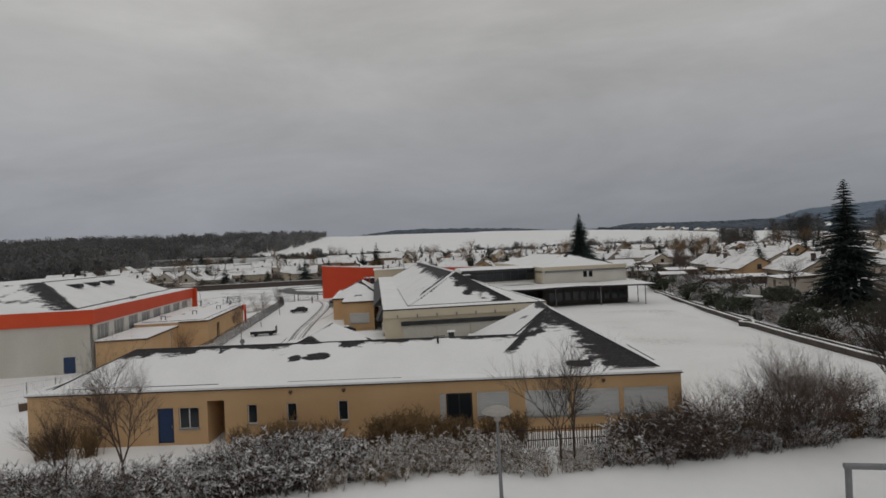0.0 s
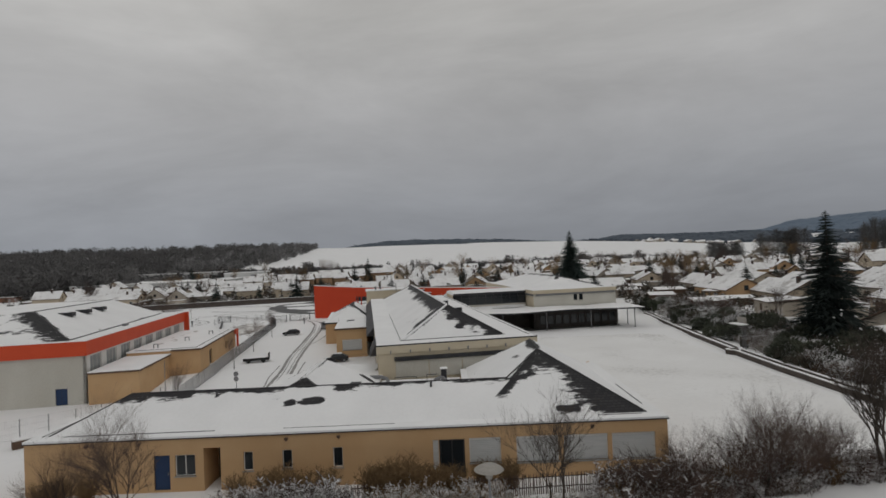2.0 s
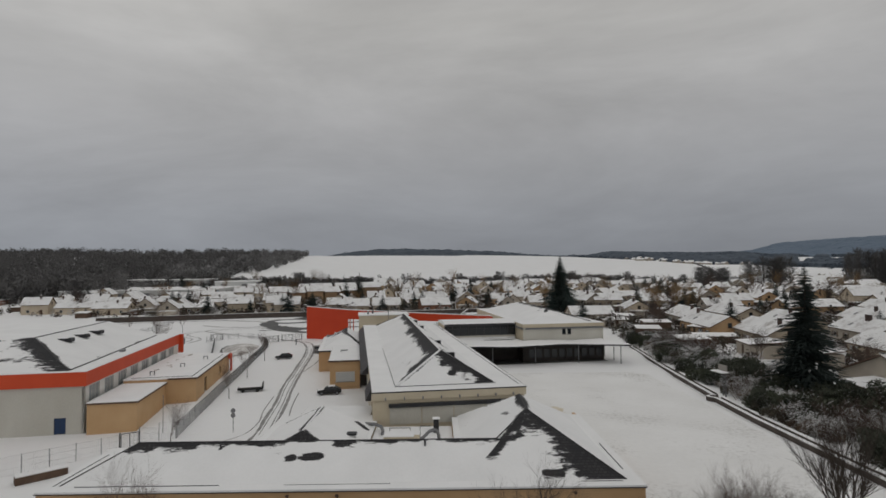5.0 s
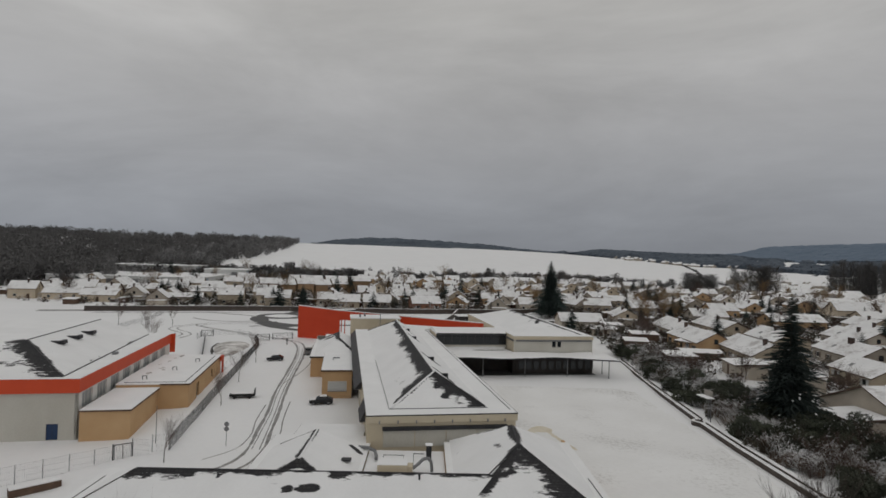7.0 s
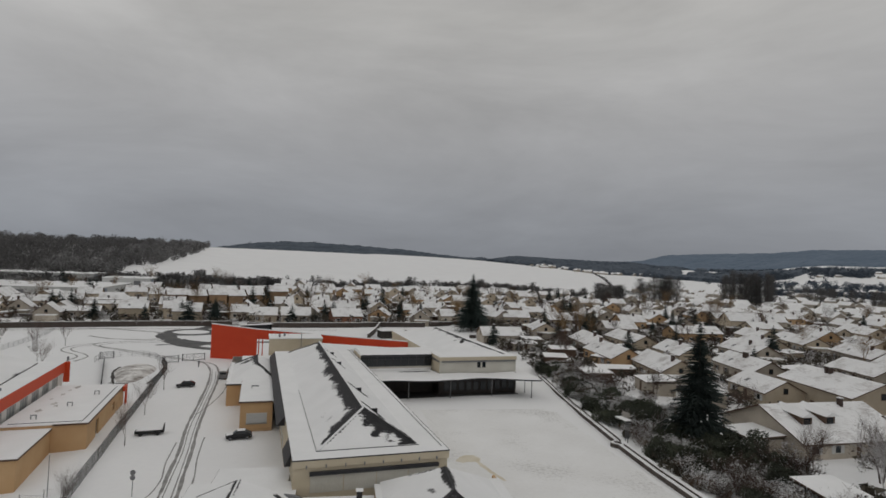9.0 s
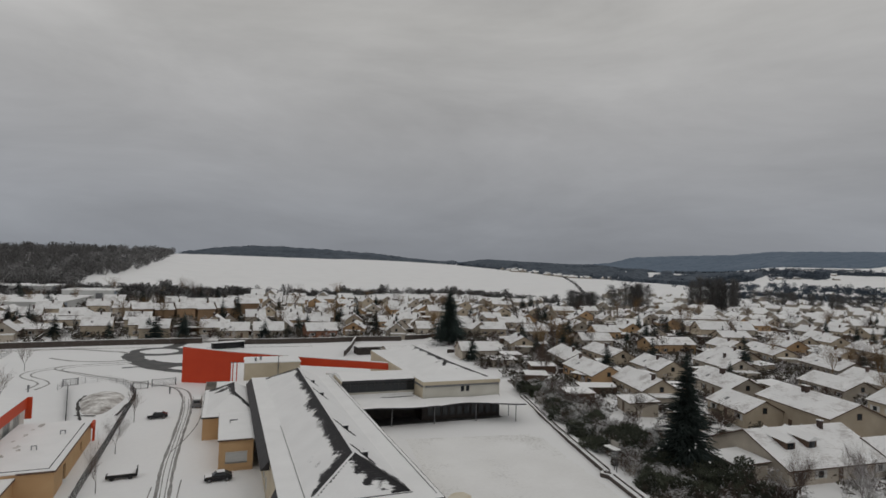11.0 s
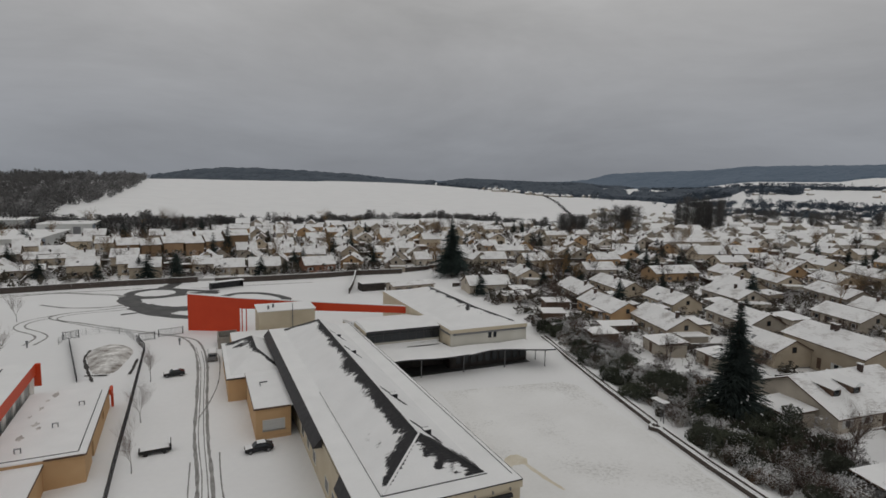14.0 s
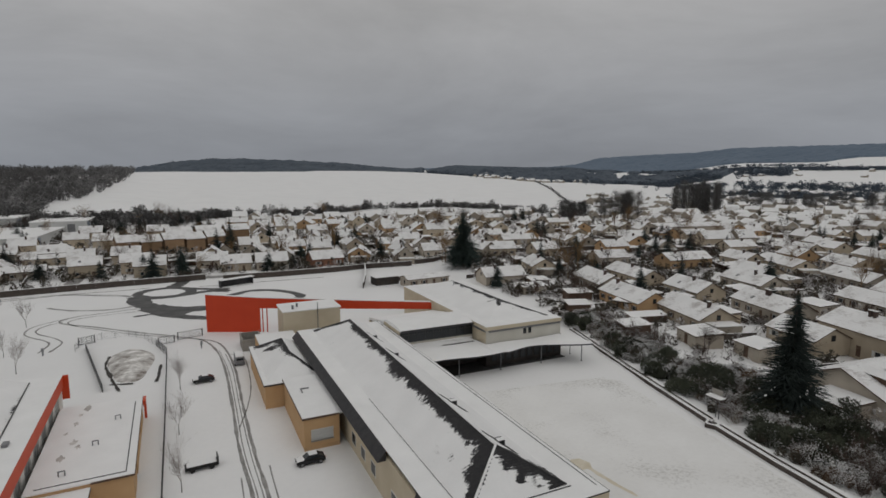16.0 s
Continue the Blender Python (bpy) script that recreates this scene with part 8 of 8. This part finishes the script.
def tall_tree(m, h, w, seed, label, low=0.2, n=420):
    """A leafless tree far off: a trunk, some limbs and a haze of fine upswept twigs."""
    r3 = random.Random(seed)
    t = thing("tall_tree", m, label, "tree", "tall trees beyond the village")
    bm = bmesh.new()
    tube(bm, (0, 0, -0.5), (0, 0, h * 0.9), 0.3, 0.06, 6)
    part("trunk", bm, BARK, t)
    verts, faces = [], []
    for _ in range(n):
        f, a = low + (1 - low) * r3.random(), r3.uniform(0, 6.28)
        reach = w * math.sqrt(max(0.04, 1 - ((f - 0.55) / 0.55) ** 2)) * r3.random() ** 0.6
        o = Vector((0.35 * reach * math.cos(a), 0.35 * reach * math.sin(a), h * max(0.1, f - 0.09)))
        e = Vector((reach * math.cos(a) + r3.gauss(0, 0.4), reach * math.sin(a) + r3.gauss(0, 0.4), h * min(1.03, f * r3.uniform(0.95, 1.08))))
        s = Vector((r3.gauss(0, 1), r3.gauss(0, 1), r3.gauss(0, 0.4))).normalized() * r3.uniform(0.03, 0.085)
        i = len(verts)
        verts.extend((tuple(o - s), tuple(o + s), tuple(e + s * 0.5), tuple(e - s * 0.5)))
        faces.append((i, i + 1, i + 2, i + 3))
    me = bpy.data.meshes.new("crown")
    me.from_pydata(verts, [], faces)
    me.materials.append(WOODS)
    shared("crown", me, t)
    return t


POPLAR, SPREAD = "tall slim leafless tree in a row beyond the village", "wide leafless tree beyond the village roofs"
TALL = [tall_tree(pose(*polar(30.2, 410), land(*polar(30.2, 410))), 15, 5.6, 301, SPREAD, 0.22, 800), tall_tree(pose(*polar(34.6, 425), land(*polar(34.6, 425))), 23, 7.0, 302, SPREAD, 0.3, 900), tall_tree(pose(*polar(40.4, 540), land(*polar(40.4, 540))), 29, 6.0, 303, POPLAR, 0.12, 1100)]
for kind, a0, a1, r0, r1, num, s0, s1 in ((0, 27, 31, 395, 420, 13, 0.7, 1.05), (1, 32.0, 36.2, 410, 440, 11, 0.75, 1.05), (2, 38.7, 43.2, 520, 560, 26, 0.75, 1.08), (0, 23, 27, 392, 402, 4, 0.4, 0.6), (0, 44, 52, 640, 700, 22, 0.8, 1.2), (0, 52, 62, 600, 760, 16, 0.7, 1.2)):
    for _ in range(num):
        x, y = polar(rw.uniform(a0, a1), rw.uniform(r0, r1))
        s = rw.uniform(s0, s1)
        copy_thing(TALL[kind], pose(x, y, land(x, y), 0, 0, rw.uniform(0, 360)) @ Matrix.Diagonal((s, s, s, 1)))
spots = [(*polar(rw.uniform(28.8, 30.8), rw.uniform(470, 620)), rw.uniform(1.5, 3), rw.uniform(2, 5)) for _ in range(40)]
TRACK = [(440, 29.9), (660, 28.8), (750, 28.3), (930, 27.6), (1090, 26.8), (1300, 26.0)]
spots += [(*polar(along(TRACK, r) + rw.gauss(0, 0.08), r), 2.0, rw.uniform(1.8, 3.8)) for r in range(440, 1290, 5)]
wood("field_track_hedge", spots, WOODS, "thin leafless hedge beside the track across the field", 60, 33, "hedge", 0.1)
# brush, hedges and fruit trees in the gardens
CELLS = {}
for a, c in placed:
    for i in (-1, 0, 1):
        for j in (-1, 0, 1):
            CELLS.setdefault((int(a // 10) + i, int(c // 10) + j), []).append((a, c))


def built_up(x, y, d2):
    return any((x - a) ** 2 + (y - c) ** 2 < d2 for a, c in CELLS.get((int(x // 10), int(y // 10)), ()))


spots = []
while len(spots) < 5600:
    az, r = rw.uniform(-40, 64), 150 + 600 * rw.random() ** 1.2
    x, y = polar(az, r)
    if (y < 186 and x < 74) or (az < 31 and r > 420) or built_up(x, y, 30):
        continue
    if noise.noise((x * 0.05, y * 0.05, 3)) < -0.2:
        continue
    spots.append((x, y, rw.uniform(0.6, 1.9), rw.uniform(0.9, 4.2)))
for i in range(700):
    x, y = rw.uniform(-120, 60), rw.uniform(192, 300)
    if not built_up(x, y, 26):
        spots.append((x, y, rw.uniform(0.9, 2.4), rw.uniform(1.5, 5.5)))
for i in range(2600):
    x, y = rw.uniform(76, 230), rw.uniform(10, 190)
    if x < 76 + max(0, (60 - y) * 0.15) or built_up(x, y, 34):
        continue
    spots.append((x, y, rw.uniform(0.6, 1.7), rw.uniform(0.8, 3.0)))
for k in range(70):
    x0, y0 = rw.uniform(84, 330), rw.uniform(40, 330)
    ang, run = radians(98 if rw.random() < 0.6 else 8), rw.uniform(14, 40)
    for i in range(int(run / 0.9)):
        x, y = x0 + 0.9 * i * math.cos(ang) + rw.gauss(0, 0.25), y0 + 0.9 * i * math.sin(ang) + rw.gauss(0, 0.25)
        if not built_up(x, y, 48):
            spots.append((x, y, rw.uniform(0.6, 1.1), rw.uniform(1.0, 2.2)))
for (xa, ya), (xb, yb) in (((-95, 163), (-57, 174.5)), ((-57, 174.5), (-15.5, 184)), ((-9.5, 180.5), (41, 190)), ((62, 195), (90, 205)), ((90, 205), (150, 201))):
    for i in range(int(math.hypot(xb - xa, yb - ya) * 0.9)):
        f = rw.random()
        if noise.noise((xa + (xb - xa) * f * 0.09, ya * 0.1, 8)) > -0.2:
            spots.append((xa + (xb - xa) * f, ya + (yb - ya) * f + rw.uniform(0, 3.0), rw.uniform(0.6, 1.5), rw.uniform(1.5, 3.6)))
wood("garden_brush", spots[::3], BRUSH, "dark brush and hedges in the village gardens", 70, 34, "brush")
wood("garden_thicket", spots[1::3], TWIG, "leafless brown thickets in the village gardens", 70, 35, "brush", 0.12)
wood("frosted_thicket", spots[2::3], TWIG_SNOW, "frosted leafless thickets in the village gardens", 70, 40, "brush", 0.1)
# woods of the far country, with distance haze in their base colour
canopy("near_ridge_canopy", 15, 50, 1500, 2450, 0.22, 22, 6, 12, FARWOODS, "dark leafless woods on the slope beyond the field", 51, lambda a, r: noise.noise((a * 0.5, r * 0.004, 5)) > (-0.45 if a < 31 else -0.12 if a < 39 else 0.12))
canopy("far_hill_canopy", 5, 80, 3340, 4790, 0.3, 40, 8, 15, HILLWOODS, "woods over the far hill, distance haze painted blue-grey", 52)
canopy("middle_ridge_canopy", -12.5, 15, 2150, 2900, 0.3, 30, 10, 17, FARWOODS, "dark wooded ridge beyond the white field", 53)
spots = []
for a0, a1, r0, r1, num, w, h in ((15, 41, 1490, 1530, 220, 7, 10), (15, 41, 2380, 2450, 220, 8, 9), (-12.5, 15, 2140, 2200, 120, 12, 13), (-12.5, 15, 2800, 2900, 120, 12, 16), (38, 41.5, 1300, 1500, 60, 7, 10), (19.3, 33, 1440, 1500, 150, 6, 10), (19.3, 33, 1220, 1440, 70, 4, 7),
                                  (42, 80, 860, 960, 520, 6, 9), (40, 80, 1080, 1230, 620, 6, 9), (38, 49, 1400, 1580, 380, 7, 9), (62, 80, 1400, 1480, 200, 7, 10), (36, 80, 1660, 1900, 1100, 8, 10), (38, 80, 2160, 2420, 900, 10, 11), (42, 52, 2680, 2800, 90, 8, 9), (58, 80, 2900, 3160, 300, 11, 12)):
    for _ in range(num):
        az = rw.uniform(a0, a1)
        if noise.noise((az * 0.35, r0 * 0.01, 2)) < -0.3:
            continue
        spots.append((*polar(az, rw.uniform(r0, r1) + 60 * noise.noise((az * 0.2, r0 * 0.02, 7))), w * rw.uniform(0.7, 1.3), h * rw.uniform(0.6, 1.15)))
for _ in range(260):
    az, r = rw.uniform(36, 78), rw.uniform(860, 2900)
    if 48.5 < az < 61 and 1230 < r < 1660:
        continue
    spots.append((*polar(az, r), rw.uniform(4, 8), rw.uniform(5, 10)))
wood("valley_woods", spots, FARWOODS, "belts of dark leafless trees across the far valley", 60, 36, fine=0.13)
bb = thing("brick_hall", pose(-216, 226, 0, 0, 0, 14), "long red-brown brick hall with snowy flat roof", "hall")
part("wall", boxes((0, 0, -0.5, 30, 14, 4.6), bevel=0.05), HOUSE_BRICK, bb)
part("roof_deck", boxes((-0.3, -0.3, 4.6, 30.3, 14.3, 4.9), bevel=0.05), SNOW_ROOF, bb)
